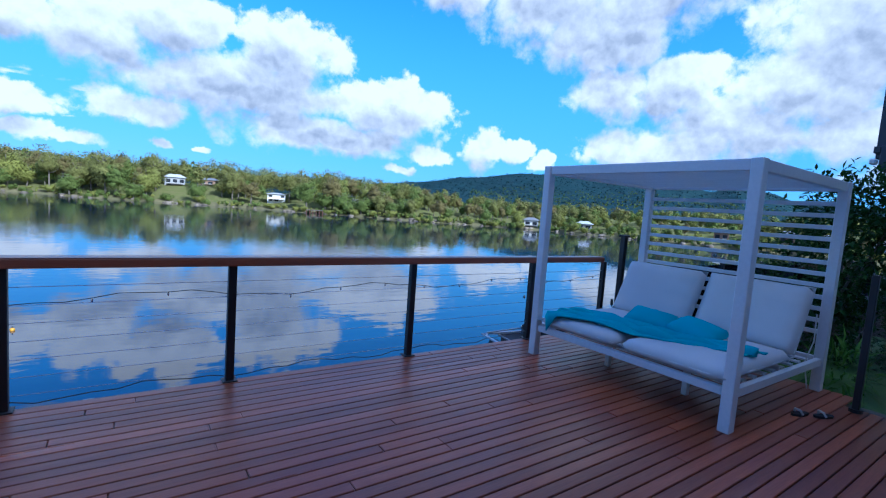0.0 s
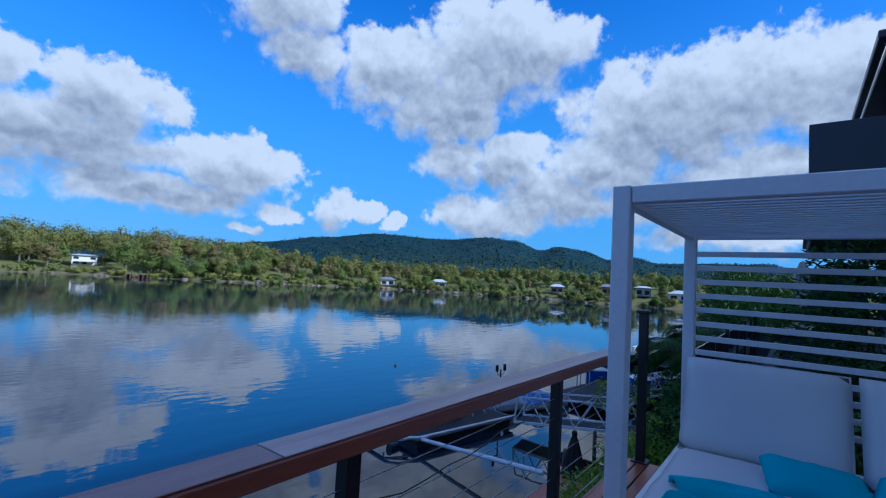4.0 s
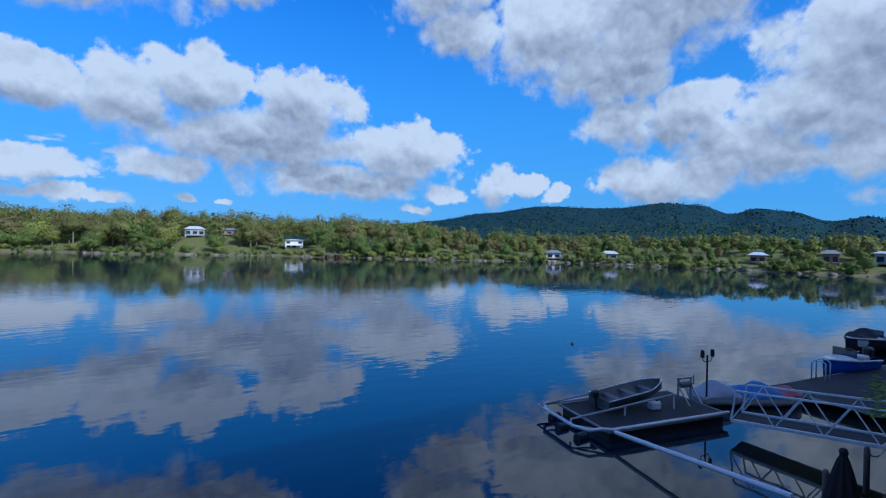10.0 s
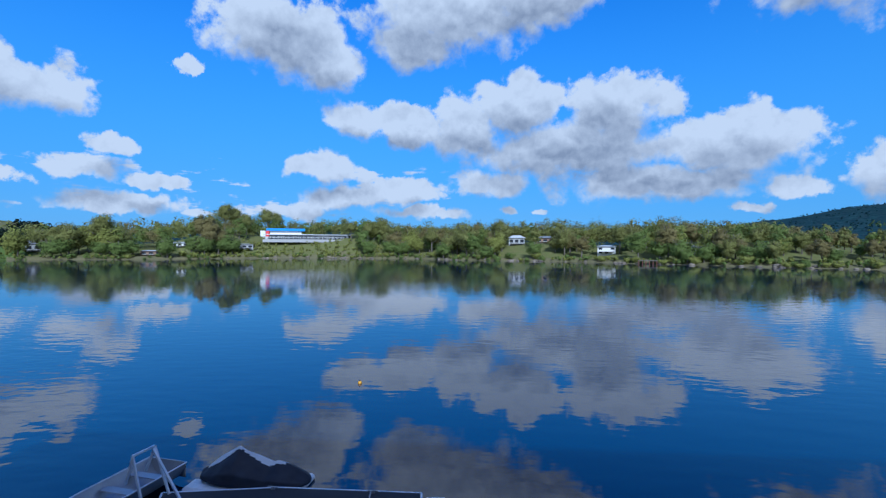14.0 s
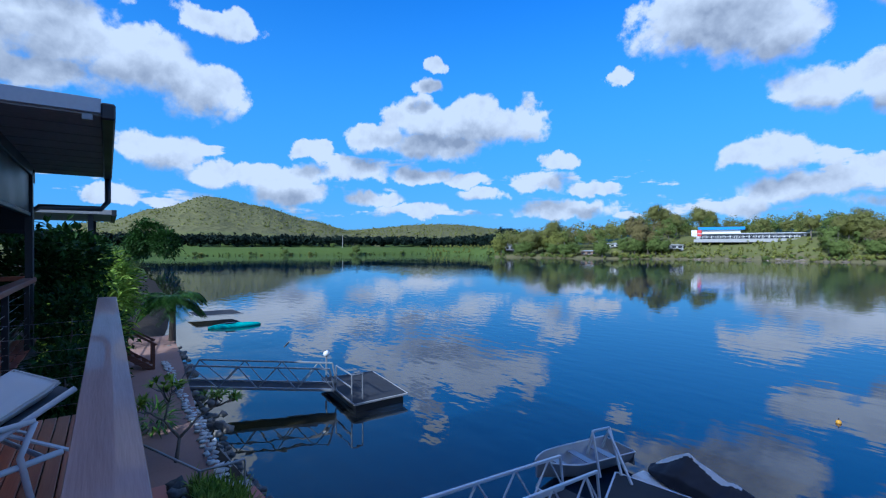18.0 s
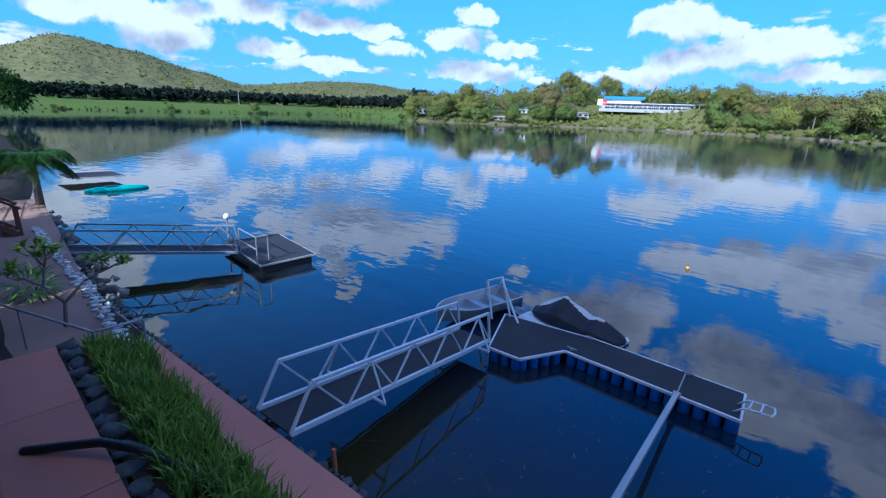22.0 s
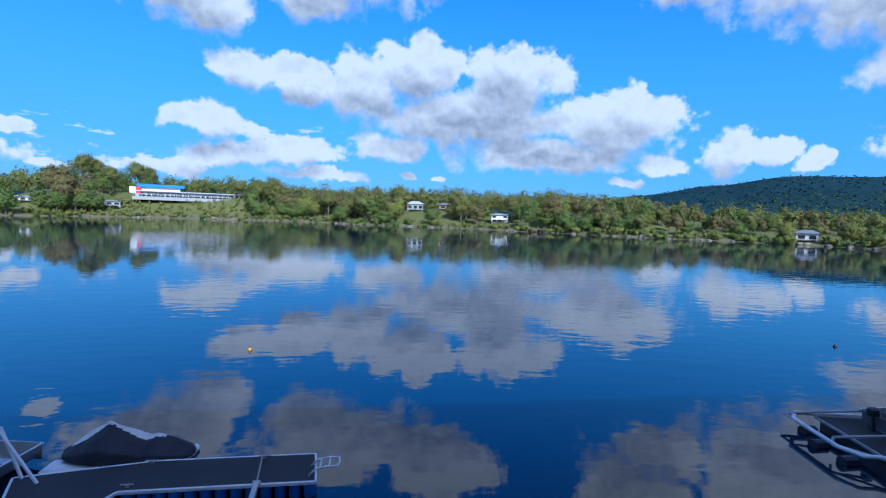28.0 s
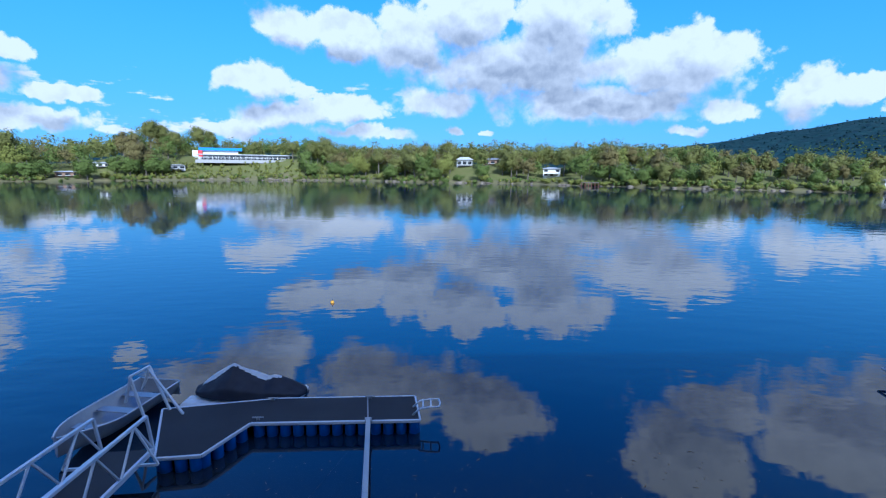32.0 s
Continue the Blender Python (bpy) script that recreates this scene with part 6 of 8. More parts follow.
g = Geo().sheet(pad_skin(1), 40, 10).sheet(pad_skin(-1), 40, 10)
part("cover", g, M_CUSHION, pad, "", True)
ring = [pad_skin(1)(a, b) for a, b in [(0.004 + 0.992 * i / 20, 0.01) for i in range(21)] + [(0.996, 0.99 - 0.98 * 0)] + [(0.996 - 0.992 * i / 20, 0.99) for i in range(21)] + [(0.004, 0.01)]]
part("piping", Geo().tube(ring, 0.006, 6), M_PIPING, pad)
cushion("scatter_cushion", "white scatter cushion printed with green leaves", "cushion", 0.40, 0.42, 0.12, base @ pose(1.12, 0.34, 0.545, 0, -34, 14), M_LEAFPILLOW, "", 0.38, False, 21)
tw = thing("rolled_towel", "rolled bright blue towel on the lounger", "towel")
tw.matrix_basis = base @ pose(0.60, 0.26, 0.525, 0, 0, 62)
g = Geo()
g.sheet(lambda u, v: (-0.2 + 0.4 * v, (0.085 + 0.012 * math.sin(v * 9 + u * 4)) * math.cos(u * 2 * math.pi), (0.075 + 0.008 * math.sin(v * 13)) * math.sin(u * 2 * math.pi)), 24, 10)
part("roll", g, M_TOWEL, tw, "", True)
for s in (-0.201, 0.201):
    sp = [(s, 0.075 * (1 - k / 30) * math.cos(k * 0.75), 0.065 * (1 - k / 30) * math.sin(k * 0.75)) for k in range(30)]
    part("roll_end", Geo().tube(sp, 0.009, 5), M_TOWEL, tw)
# ---- garden below the deck ----
PATH_Z, TERR_Z = -3.5, -3.02
bank_bed = setting("garden_bed", Geo().sheet(lambda u, v: (-9.9 + 23.9 * u, 0.95 + 1.45 * v, TERR_Z - 0.02 - 0.50 * ease(0.15, 1, v) + 0.05 * noise.noise(Vector((u * 30, v * 4, 0)))), 60, 10), M_SOIL, "sloping garden bed of dark soil", "garden bed")
terr = setting("terrace", Geo().box((1.02, -0.15, TERR_Z - 0.2), (22, 2.1, 0.36)), M_SOIL, "base of the lower terrace", "terrace")
paving = setting("pavement", Geo().prism([(-14.5, near_shore(-12) - 0.35), (-12, near_shore(-12) - 0.12), (2, near_shore(2) - 0.12), (13, 3.55), (13, 1.9), (-14.5, 1.2)], PATH_Z - 0.6, PATH_Z - 0.03), M_SOIL, "base of the riverside path", "pavement")


def edge_y(x):
    return near_shore(x) - 0.10 if x > -12 else near_shore(-12) - 0.10


# rocks along the water
ROCKS = [mesh_of("rock", Geo().ball((0, 0, 0), (1, 0.8, 0.6), 9, 6, Matrix.Rotation(k, 4, "Z"), 0.6 + 0.1 * k), M_ROCK, True) for k in range(4)]
rock_row = thing("rock_edging", "row of grey and pale river rocks along the path", "rocks")
for i in range(240):
    x = rng.uniform(-13, 7)
    y = edge_y(x) + rng.uniform(-0.02, 0.26)
    o = part("rock", ROCKS[i % 4], None, rock_row)
    s = rng.uniform(0.03, 0.10) * (1.5 if rng.random() < 0.12 else 1)
    o.matrix_basis = pose(x, y, PATH_Z - 0.06 - 0.9 * max(0, y - edge_y(x)) + rng.uniform(-0.03, 0.05), 0, 0, rng.uniform(0, 360)) @ Matrix.Diagonal((s, s, s, 1))
g = Geo()
g.sheet(lambda u, v: (-13 + 26 * u, edge_y(-13 + 26 * u) - 0.03 + 0.5 * v, PATH_Z - 0.04 - 1.1 * v ** 1.5 + 0.08 * noise.noise(Vector((u * 60, v * 5, 0)))), 120, 8)
setting("bank_edge", g, M_ROCK, "stony edge of the bank", "bank", True)
stones = thing("stone_edging", "row of rounded blue-grey stones edging the terrace", "stones")
for i in range(6, 46):
    x = -12.5 + i * 0.42 + rng.uniform(-0.05, 0.05)
    o = part("stone", ROCKS[i % 4], None, stones)
    s = rng.uniform(0.17, 0.25)
    o.matrix_basis = pose(x, 1.0 + rng.uniform(-0.05, 0.05), TERR_Z - 0.02, 0, 0, rng.uniform(0, 360)) @ Matrix.Diagonal((s, s * 0.9, s * 0.75, 1))
    o.active_material = M_STONE
pale = thing("stone_edging", "limewashed white stones edging the western path", "stones")
for i in range(150):
    t_ = (i + rng.uniform(-0.3, 0.3)) / 150
    x = -9.7 - 13.6 * t_
    o = part("stone", ROCKS[i % 4], None, pale)
    k = rng.uniform(0.07, 0.13)
    o.matrix_basis = pose(x, 1.93 + 0.13 * (i % 3) + rng.uniform(-0.05, 0.05), PATH_Z + 0.02 - 0.05 * (i % 3), 0, 0, rng.uniform(0, 360)) @ Matrix.Diagonal((k, k * 0.9, k * 0.7, 1))
    o.material_slots[0].link = "OBJECT"
    o.material_slots[0].material = M_PEBBLE
# long grass in the bed
g = Geo()
for k in range(9500):
    x = rng.uniform(-9.6, 1.4)
    v = rng.random()
    y = 1.2 + 0.95 * v
    if noise.noise(Vector((x * 0.8, y * 1.5, 4))) < -0.28 or (x > -1.2 and rng.random() < 0.5):
        continue
    z = TERR_Z - 0.05 - 0.45 * ease(0.15, 1, (y - 0.95) / 1.45)
    a, h = rng.uniform(0, 6.28), rng.uniform(0.22, 0.5)
    lean = rng.uniform(0.15, 0.75) * h
    dx, dy = math.cos(a) * lean, math.sin(a) * lean
    w = rng.uniform(0.008, 0.016)
    px, py = -math.sin(a) * w, math.cos(a) * w
    g.add([(x - px, y - py, z), (x + px, y + py, z), (x + dx * 0.45 + px, y + dy * 0.45 + py, z + h * 0.7), (x + dx * 0.45 - px, y + dy * 0.45 - py, z + h * 0.7), (x + dx, y + dy, z + h * (0.95 if lean < 0.3 else 0.75))],
          [(0, 1, 2, 3), (3, 2, 4)])
tagged(part("long_grass", g, M_GRASSBLADE, None, "", False, False), "thick clumps of long green grass in the bed", "grass", "", "stuff")
pts = [(-6.95, 0.1, TERR_Z + 0.04), (-6.6, 0.45, TERR_Z + 0.12), (-6.2, 0.8, TERR_Z + 0.22), (-5.7, 1.1, TERR_Z + 0.24), (-5.1, 1.4, TERR_Z + 0.12), (-4.7, 1.7, TERR_Z - 0.1), (-4.5, 1.95, TERR_Z - 0.25)]
g = Geo()
fine_pts = []
for p, q in zip(pts, pts[1:]):
    fine_pts += [Vector(p).lerp(Vector(q), k / 14) for k in range(14)]
g.tube(fine_pts, [0.062 if k % 2 else 0.053 for k in range(len(fine_pts))], 10)
single("drain_hose", g, M_HOSE, "thick black corrugated hose lying over the terrace", "hose", "", True)
hr = thing("handrail", "galvanised pipe handrail beside the garden steps", "handrail")
part("pipe", Geo().tube([(-12.9, -0.1, -2.62), (-9.45, 1.36, -2.68), (-9.4, 2.12, -2.64)], 0.024, 8), M_ALU, hr, "", True)
for p in ((-9.4, 2.12), (-9.45, 1.36), (-11.4, 0.53)):
    part("post", Geo().tube([(p[0], p[1], -3.5), (p[0], p[1], -2.66)], 0.02, 8), M_ALU, hr)
for i, (x, y) in enumerate(((-9.6, 1.9), (-9.1, 2.1))):
    single("garden_step", Geo().box((x, y, PATH_Z + 0.03), (0.9, 0.55, 0.1), Matrix.Rotation(0.0, 4, "Z"), 0.02), M_PATH, "terracotta coloured concrete garden step", "step", "garden steps")
pot = thing("plant_bowl", "white plastic bowl beside the rocks", "bowl", "", (-9.9, 2.2, PATH_Z))
part("bowl", Geo().sheet(lambda u, v: ((0.10 + 0.07 * v) * math.cos(u * 6.2832), (0.10 + 0.07 * v) * math.sin(u * 6.2832), 0.16 * v), 16, 4), M_BOATWHITE, pot, "", True)


def frangipani(x, y, z, h, label):
    t = thing("frangipani", label, "tree", "", (x, y, z))
    gl = Geo()

    def grow(p, d, length, r, depth):
        q = p + d * length
        part("branch", Geo().tube([p, p.lerp(q, 0.5) + Vector((0, 0, -0.02)), q], [r, r * 0.85, r * 0.7], 6), M_BARK, t, "", True)
        if depth == 0:
            for k in range(15):
                a = rng.uniform(0, 6.28)
                dd = (d + Vector((math.cos(a), math.sin(a), rng.uniform(-0.1, 0.7)))).normalized()
                gl.leaf(q, dd, (0, 0, 1), rng.uniform(0.16, 0.30), rng.uniform(0.05, 0.075), 0.5)
            return
        for k in range(3 if rng.random() < 0.45 else 2):
            a = rng.uniform(0, 6.28)
            dd = (d * 0.8 + Vector((math.cos(a), math.sin(a), rng.uniform(0.0, 0.4))) * 0.8).normalized()
            grow(q, dd, length * rng.uniform(0.62, 0.85), r * 0.7, depth - 1)

    grow(Vector((0, 0, -0.1)), Vector((0.05, 0.12, 1)).normalized(), h * 0.24, 0.05, 4)
    part("foliage", mesh_of("foliage", gl, M_LIME, False, False), None, t)
    return t


frangipani(-12.2, 1.25, PATH_Z, 2.7, "small frangipani with bare grey limbs and lime leaves")


def palm(x, y, z, h, label, frond=1.5, n=18, r=0.11, mat=M_FERN):
    t = thing("palm", label, "palm", "", (x, y, z))
    part("trunk", Geo().tube([(0, 0, -0.3), (0.03, 0.02, h * 0.5), (0.0, 0.05, h)], [r * 1.3, r, r * 0.9], 9), M_BARK, t, "", True)
    g = Geo()
    for k in range(n):
        a = k * 2.4 + rng.uniform(-0.2, 0.2)
        up = rng.uniform(0.1, 1.0)
        pts = []
        for i in range(9):
            s = i / 8
            pts.append(Vector((math.cos(a) * frond * s * (1.1 - 0.25 * s), math.sin(a) * frond * s * (1.1 - 0.25 * s), h + frond * (up * s - (0.65 + 0.4 * up) * s * s))))
        g.tube(pts, [0.014 * (1.1 - i / 9) for i in range(9)], 4)
        for i in range(1, 9):
            for m in range(4):
                p = pts[i - 1].lerp(pts[i], m / 4)
                d = (pts[i] - pts[i - 1]).normalized()
                for s in (-1, 1):
                    side = d.cross(Vector((0, 0, 1))).normalized() * s
                    g.leaf(p, (side + d * 0.55 - Vector((0, 0, 0.25))), (0, 0, 1), frond * 0.30 * math.sin(math.pi * min(1.0, 0.15 + 0.85 * (i - 1 + m / 4) / 8)) + 0.05, 0.028 * frond, 0.3)
    part("fronds", mesh_of("fronds", g, mat, False, False), None, t)
    return t


palm(-28.2, 2.75, -3.6, 2.2, "small date palm at the bend of the path", 2.0, 44, 0.15, M_PALM)
st = thing("timber_steps", "red-brown timber steps and rail down the bank", "steps", "", (-22.6, 1.5, -3.55))
for k in range(7):
    part("tread", Geo().box((0.1 - 0.0 * k, -0.25 - k * 0.26, 0.12 + k * 0.19), (1.1, 0.28, 0.05), None, 0.005), M_WOODBROWN, st)
for x in (-0.5, 0.6):
    part("stringer", Geo().beam((x, 0.0, 0.0), (x, -1.9, 1.4), 0.05, 0.2), M_WOODBROWN, st)
    part("rail", Geo().beam((x, 0.1, 1.0), (x, -1.9, 2.4), 0.06, 0.09), M_WOODBROWN, st)
    for k in range(3):
        part("post", Geo().box((x, 0.0 - 0.9 * k, 0.5 + 0.68 * k), (0.09, 0.09, 1.2)), M_WOODBROWN, st)
single("flax_plant", Geo().tube([(-14.6, 1.0, -3.6), (-14.6, 1.0, -3.4)], 0.05, 6), M_BARK, "spiky green plant beside the path", "plant")
bush("spiky green plant beside the path", M_FERN, [(-14.6, 1.0, -3.25, 0.35)], 160, 0.5, "flax_plant", "plant", False, 0.1)


# ---- gangways and pontoons ----
def gangway(label, a, b, width, h, bays, mat, wings=False):
    """A truss gangway: two zigzag sides, deck, outriggers."""
    a, b = Vector(a), Vector(b)
    d = (b - a)
    L = d.length
    x = d.normalized()
    y = Vector((0, 0, 1)).cross(x).normalized()
    t = thing("gangway", label, "gangway", "gangways", a)
    W = width / 2

    def P(s, side, z):
        return x * s + y * W * side + Vector((0, 0, z))

    part("walkway", Geo().beam(P(0, 0, -0.02), P(L, 0, -0.02), width - 0.12, 0.03), M_PONTOON, t, "charcoal walkway surface")
    for side in (-1, 1):
        part("bottom_chord", Geo().beam(P(0, side, 0), P(L, side, 0), 0.06, 0.10, 0.006), mat, t)
        step = L / bays
        tops = [0.42] + [step * (k + 0.5) for k in range(1, bays)] + [L - step * 0.12]
        part("top_chord", Geo().beam(P(tops[0], side, h), P(tops[-1], side, h), 0.06, 0.06, 0.006), mat, t)
        part("end_post", Geo().beam(P(0.0, side, 0), P(tops[0], side, h), 0.05, 0.05, 0.005), mat, t)
        part("end_post", Geo().beam(P(L, side, 0), P(tops[-1], side, h), 0.05, 0.05, 0.005), mat, t)
        for k in range(len(tops) - 1):
            foot = step * (k + 1) if k < bays else L
            part("diagonal", Geo().beam(P(tops[k], side, h), P(foot, side, 0), 0.035, 0.035, 0.004), mat, t)
            part("diagonal", Geo().beam(P(foot, side, 0), P(tops[k + 1], side, h), 0.035, 0.035, 0.004), mat, t)
        for k in (1, bays - 1) if wings else ():
            s = tops[k]
            br = part("outrigger", Geo().beam(P(s, side, h * 0.96), P(s, side * 1.75, -0.02), 0.035, 0.035, 0.004), mat, t)
            part("foot_bar", Geo().beam(P(s, side * 1.75, -0.02), P(s, side * 1.0, -0.02), 0.04, 0.05, 0.004), mat, br)
    return t


gangway("white aluminium truss gangway down to the pontoon", (-5.93, 2.9, -3.44), (-6.35, 8.35, -3.98), 0.92, 0.74, 5, M_PALEALU, True)


def slab_pontoon(label, poly, top, mat_side, name="pontoon", drums=True):
    t = thing(name, label, "pontoon", "pontoons")
    n = len(poly)
    part("deck", Geo().prism(poly, top - 0.05, top), M_PONTOON, t, "charcoal decking")
    for i in range(n):
        p, q = poly[i], poly[(i + 1) % n]
        part("fascia", Geo().beam((p[0], p[1], top - 0.03), (q[0], q[1], top - 0.03), 0.05, 0.07, 0.008), mat_side, t, "pale edge trim")
        d = Vector((q[0] - p[0], q[1] - p[1], 0))
        m = int(d.length / 0.27)
        inw = Vector((-d.y, d.x, 0)).normalized() * 0.11
        for k in range(m if drums else 0):
            c = Vector((p[0], p[1], 0)) + d * ((k + 0.5) / m) + inw
            part("float", Geo().tube([(c.x, c.y, top - 0.50), (c.x, c.y, top - 0.09), (c.x, c.y, top - 0.066)], [0.115, 0.12, 0.10], 9), M_FLOAT, t, "blue plastic float", True)
    return t


PB = -4.1
pb = slab_pontoon("L-shaped floating pontoon with charcoal deck and blue floats", [(-5.83, 8.29), (-5.0, 8.37), (-4.47, 9.5), (-0.78, 9.54), (-0.92, 10.64), (-4.2, 10.6), (-6.7, 10.15)], PB, M_PALEALU)
part("seam", Geo().beam((-1.93, 9.53, PB + 0.004), (-2.07, 10.62, PB + 0.004), 0.03, 0.012), M_FASCIA, pb)
for (x, y, rz) in ((-4.35, 9.62, 0.0), (-4.3, 10.5, 0.0), (-2.0, 10.52, 0.0)):
    cl = part("cleat", Geo().tube([(x - 0.12, y, PB + 0.06), (x + 0.12, y, PB + 0.06)], 0.014, 6), M_ALU, pb, "galvanised cleat")
    part("foot", Geo().box((x, y, PB + 0.03), (0.07, 0.04, 0.06)), M_ALU, cl)
lad = thing("swim_ladder", "white folding swim ladder at the pontoon's end", "ladder")
for y in (9.72, 10.08):
    part("side", Geo().tube([(-0.95, y, PB + 0.01), (-0.80, y, PB + 0.16), (-0.55, y, PB + 0.20), (-0.36, y, PB + 0.20)], 0.022, 8), M_PALEALU, lad, "", True)
part("end", Geo().tube([(-0.36, 9.72, PB + 0.2), (-0.33, 9.9, PB + 0.2), (-0.36, 10.08, PB + 0.2)], 0.022, 8), M_PALEALU, lad, "", True)
for x in (-0.72, -0.54):
    part("rung", Geo().tube([(x, 9.72, PB + 0.19), (x, 10.08, PB + 0.19)], 0.018, 8), M_PALEALU, lad)
mp_ = thing("mooring_pole", "square galvanised mooring arm from path to pontoon", "mooring arm")
part("arm", Geo().beam((-1.28, 3.32, -3.42), (-1.92, 9.5, PB + 0.03), 0.10, 0.10, 0.008), M_ALU, mp_)
part("shore_plate", Geo().box((-1.28, 3.22, PATH_Z + 0.03), (0.26, 0.22, 0.06), None, 0.01), M_PATH, mp_)
part("hinge", Geo().tube([(-1.99, 9.5, PB + 0.03), (-1.85, 9.5, PB + 0.03)], 0.06, 10), M_ALU, mp_)
single("rope", Geo().tube([(-1.2 + 0.12 * i, 3.38 + 0.011 * i + 0.03 * math.sin(i), PATH_Z - 0.03 + 0.02 * math.sin(i * 1.7)) for i in range(22)], 0.012, 6), M_BOATBLUE, "blue and white rope along the path edge", "rope")
single("mooring_stake", Geo().tube([(-4.55, 3.12, -3.9), (-4.6, 3.12, -3.3)], 0.03, 7), M_TERRACOTTA, "short rusty stake at the water's edge", "stake")
single("thin_line", Geo().tube([(-5.2, 3.2, -3.5), (-3.0, 6.3, -4.2), (-1.9, 9.3, -4.15)], 0.0018, 5), M_HOSE, "thin dark mooring line", "rope")

# personal watercraft under its cover, on a white drive-on float
JM = pose(-5.08, 11.25, PB - 0.17, 0, 0, -4) @ Matrix.Diagonal((0.95, 0.88, 0.76, 1))
fl_ = thing("drive_on_float", "white moulded float under the watercraft", "float")
fl_.matrix_basis = JM
for s in (-0.4, 0.4):
    part("half", Geo().box((-0.15, s, -0.16), (3.0, 0.6, 0.22), None, 0.07), M_BOATWHITE, fl_)
jc = thing("covered_jet_ski", "jet ski under a navy and silver cover", "jet ski")
jc.matrix_basis = JM


def ski(u, v):
    x = -1.5 + 3.0 * u
    ridge_h = 0.34 + 0.66 * max(0.0, 1 - abs(u - 0.36) / 0.30) ** 0.9 + 0.30 * max(0.0, 1 - abs(u - 0.72) / 0.30)
    end = max(0.0, 1 - abs(2 * u - 1) ** 5) ** 0.6
    half = 0.60 * end * (0.82 + 0.18 * math.sin(math.pi * u))
    a = 2 * v - 1
    side = 1 if a > 0 else -1
    k = abs(a)
    y = half * min(1.0, 1.25 * k if k < 0.72 else 0.9 + 0.36 * (k - 0.72))
    z = 0.04 + ridge_h * (0.25 + 0.75 * end) * ((1 - 0.62 * k / 0.72) if k < 0.72 else 0.38 * (1 - (k - 0.72) / 0.28))
    fold = 0.016 * math.sin(x * 9 + 2 * k) * k + 0.014 * noise.noise(Vector((x * 5, v * 9, 0)))
    return (x, -side * (y + fold), z + 0.5 * fold)


g = Geo().sheet(ski, 96, 48)
cov = part("cover", g, M_NAVYCOVER, jc, "navy canvas cover", True)
cov.data.materials.append(M_PALECOVER)
for poly in cov.data.polygons:
    c = poly.center
    if c.y > -0.10 - 0.05 * math.sin(c.x * 5) and c.z > 0.30 and c.x < 0.85:
        poly.material_index = 1


def tinny(m, label, outboard=True, name="dinghy", skin=M_ALU):
    """An open aluminium dinghy with thwarts and gunwales."""
    t = thing(name, label, "boat", "dinghies")
    t.matrix_basis = m

    def hull(k):
        def fn(u, v):
            x = -1.75 + 3.5 * u
            w = 0.70 * (1 - max(0.0, (u - 0.55) / 0.45) ** 2.2 * 0.92) * k
            a = (v - 0.5) * 2
            y = w * (abs(a) ** 0.6) * (1 if a > 0 else -1)
            z = 0.52 * abs(a) ** 2.6 + 0.10 * ease(0.6, 1, u) + (1 - k) * 0.35 * (1 - abs(a) ** 2.6)
            return (x, y, z)
        return fn

    part("hull", Geo().sheet(hull(1.0), 20, 14), skin, t, "", True)
    part("lining", Geo().sheet(hull(0.95), 20, 14), skin, t, "", True)
    part("transom", Geo().box((-1.74, 0, 0.30), (0.05, 1.34, 0.48), None, 0.01), skin, t)
    for s in (0.0, 1.0):
        part("gunwale", Geo().tube([hull(1.0)(u / 16, s) for u in range(17)], 0.025, 6), M_PALEALU, t, "", True)
    for x in (-1.0, -0.1, 0.8):
        part("thwart", Geo().box((x, 0, 0.36), (0.26, 1.15 if x < 0.5 else 0.9, 0.04), None, 0.008), skin, t)
    if outboard:
        ob = part("outboard", Geo().box((-1.9, 0, 0.72), (0.32, 0.26, 0.34), None, 0.06), M_BLACK, t, "black outboard motor")
        part("shaft", Geo().box((-1.9, 0, 0.28), (0.10, 0.08, 0.6), None, 0.02), M_BLACK, ob)
    return t


tinny(pose(-7.66, 10.0, PB - 0.26, 0, 0, -100) @ Matrix.Diagonal((0.80, 0.80, 0.80, 1)), "open aluminium dinghy moored beside the gangway", False)
cr = thing("boat_davit", "aluminium frame on the pontoon holding the dinghy", "boat cradle")
for p, q in (((-6.75, 9.6, PB), (-7.05, 9.7, PB + 1.0)), ((-6.5, 10.1, PB), (-6.95, 10.25, PB + 1.0)), ((-7.05, 9.7, PB + 1.0), (-6.95, 10.25, PB + 1.0)), ((-6.1, 9.9, PB), (-6.95, 10.2, PB + 0.95)), ((-7.05, 9.7, PB + 0.95), (-7.2, 9.7, PB + 0.4)), ((-6.95, 10.25, PB + 0.95), (-7.2, 10.3, PB + 0.4))):
    part("strut", Geo().beam(p, q, 0.05, 0.05, 0.005), M_PALEALU, cr)

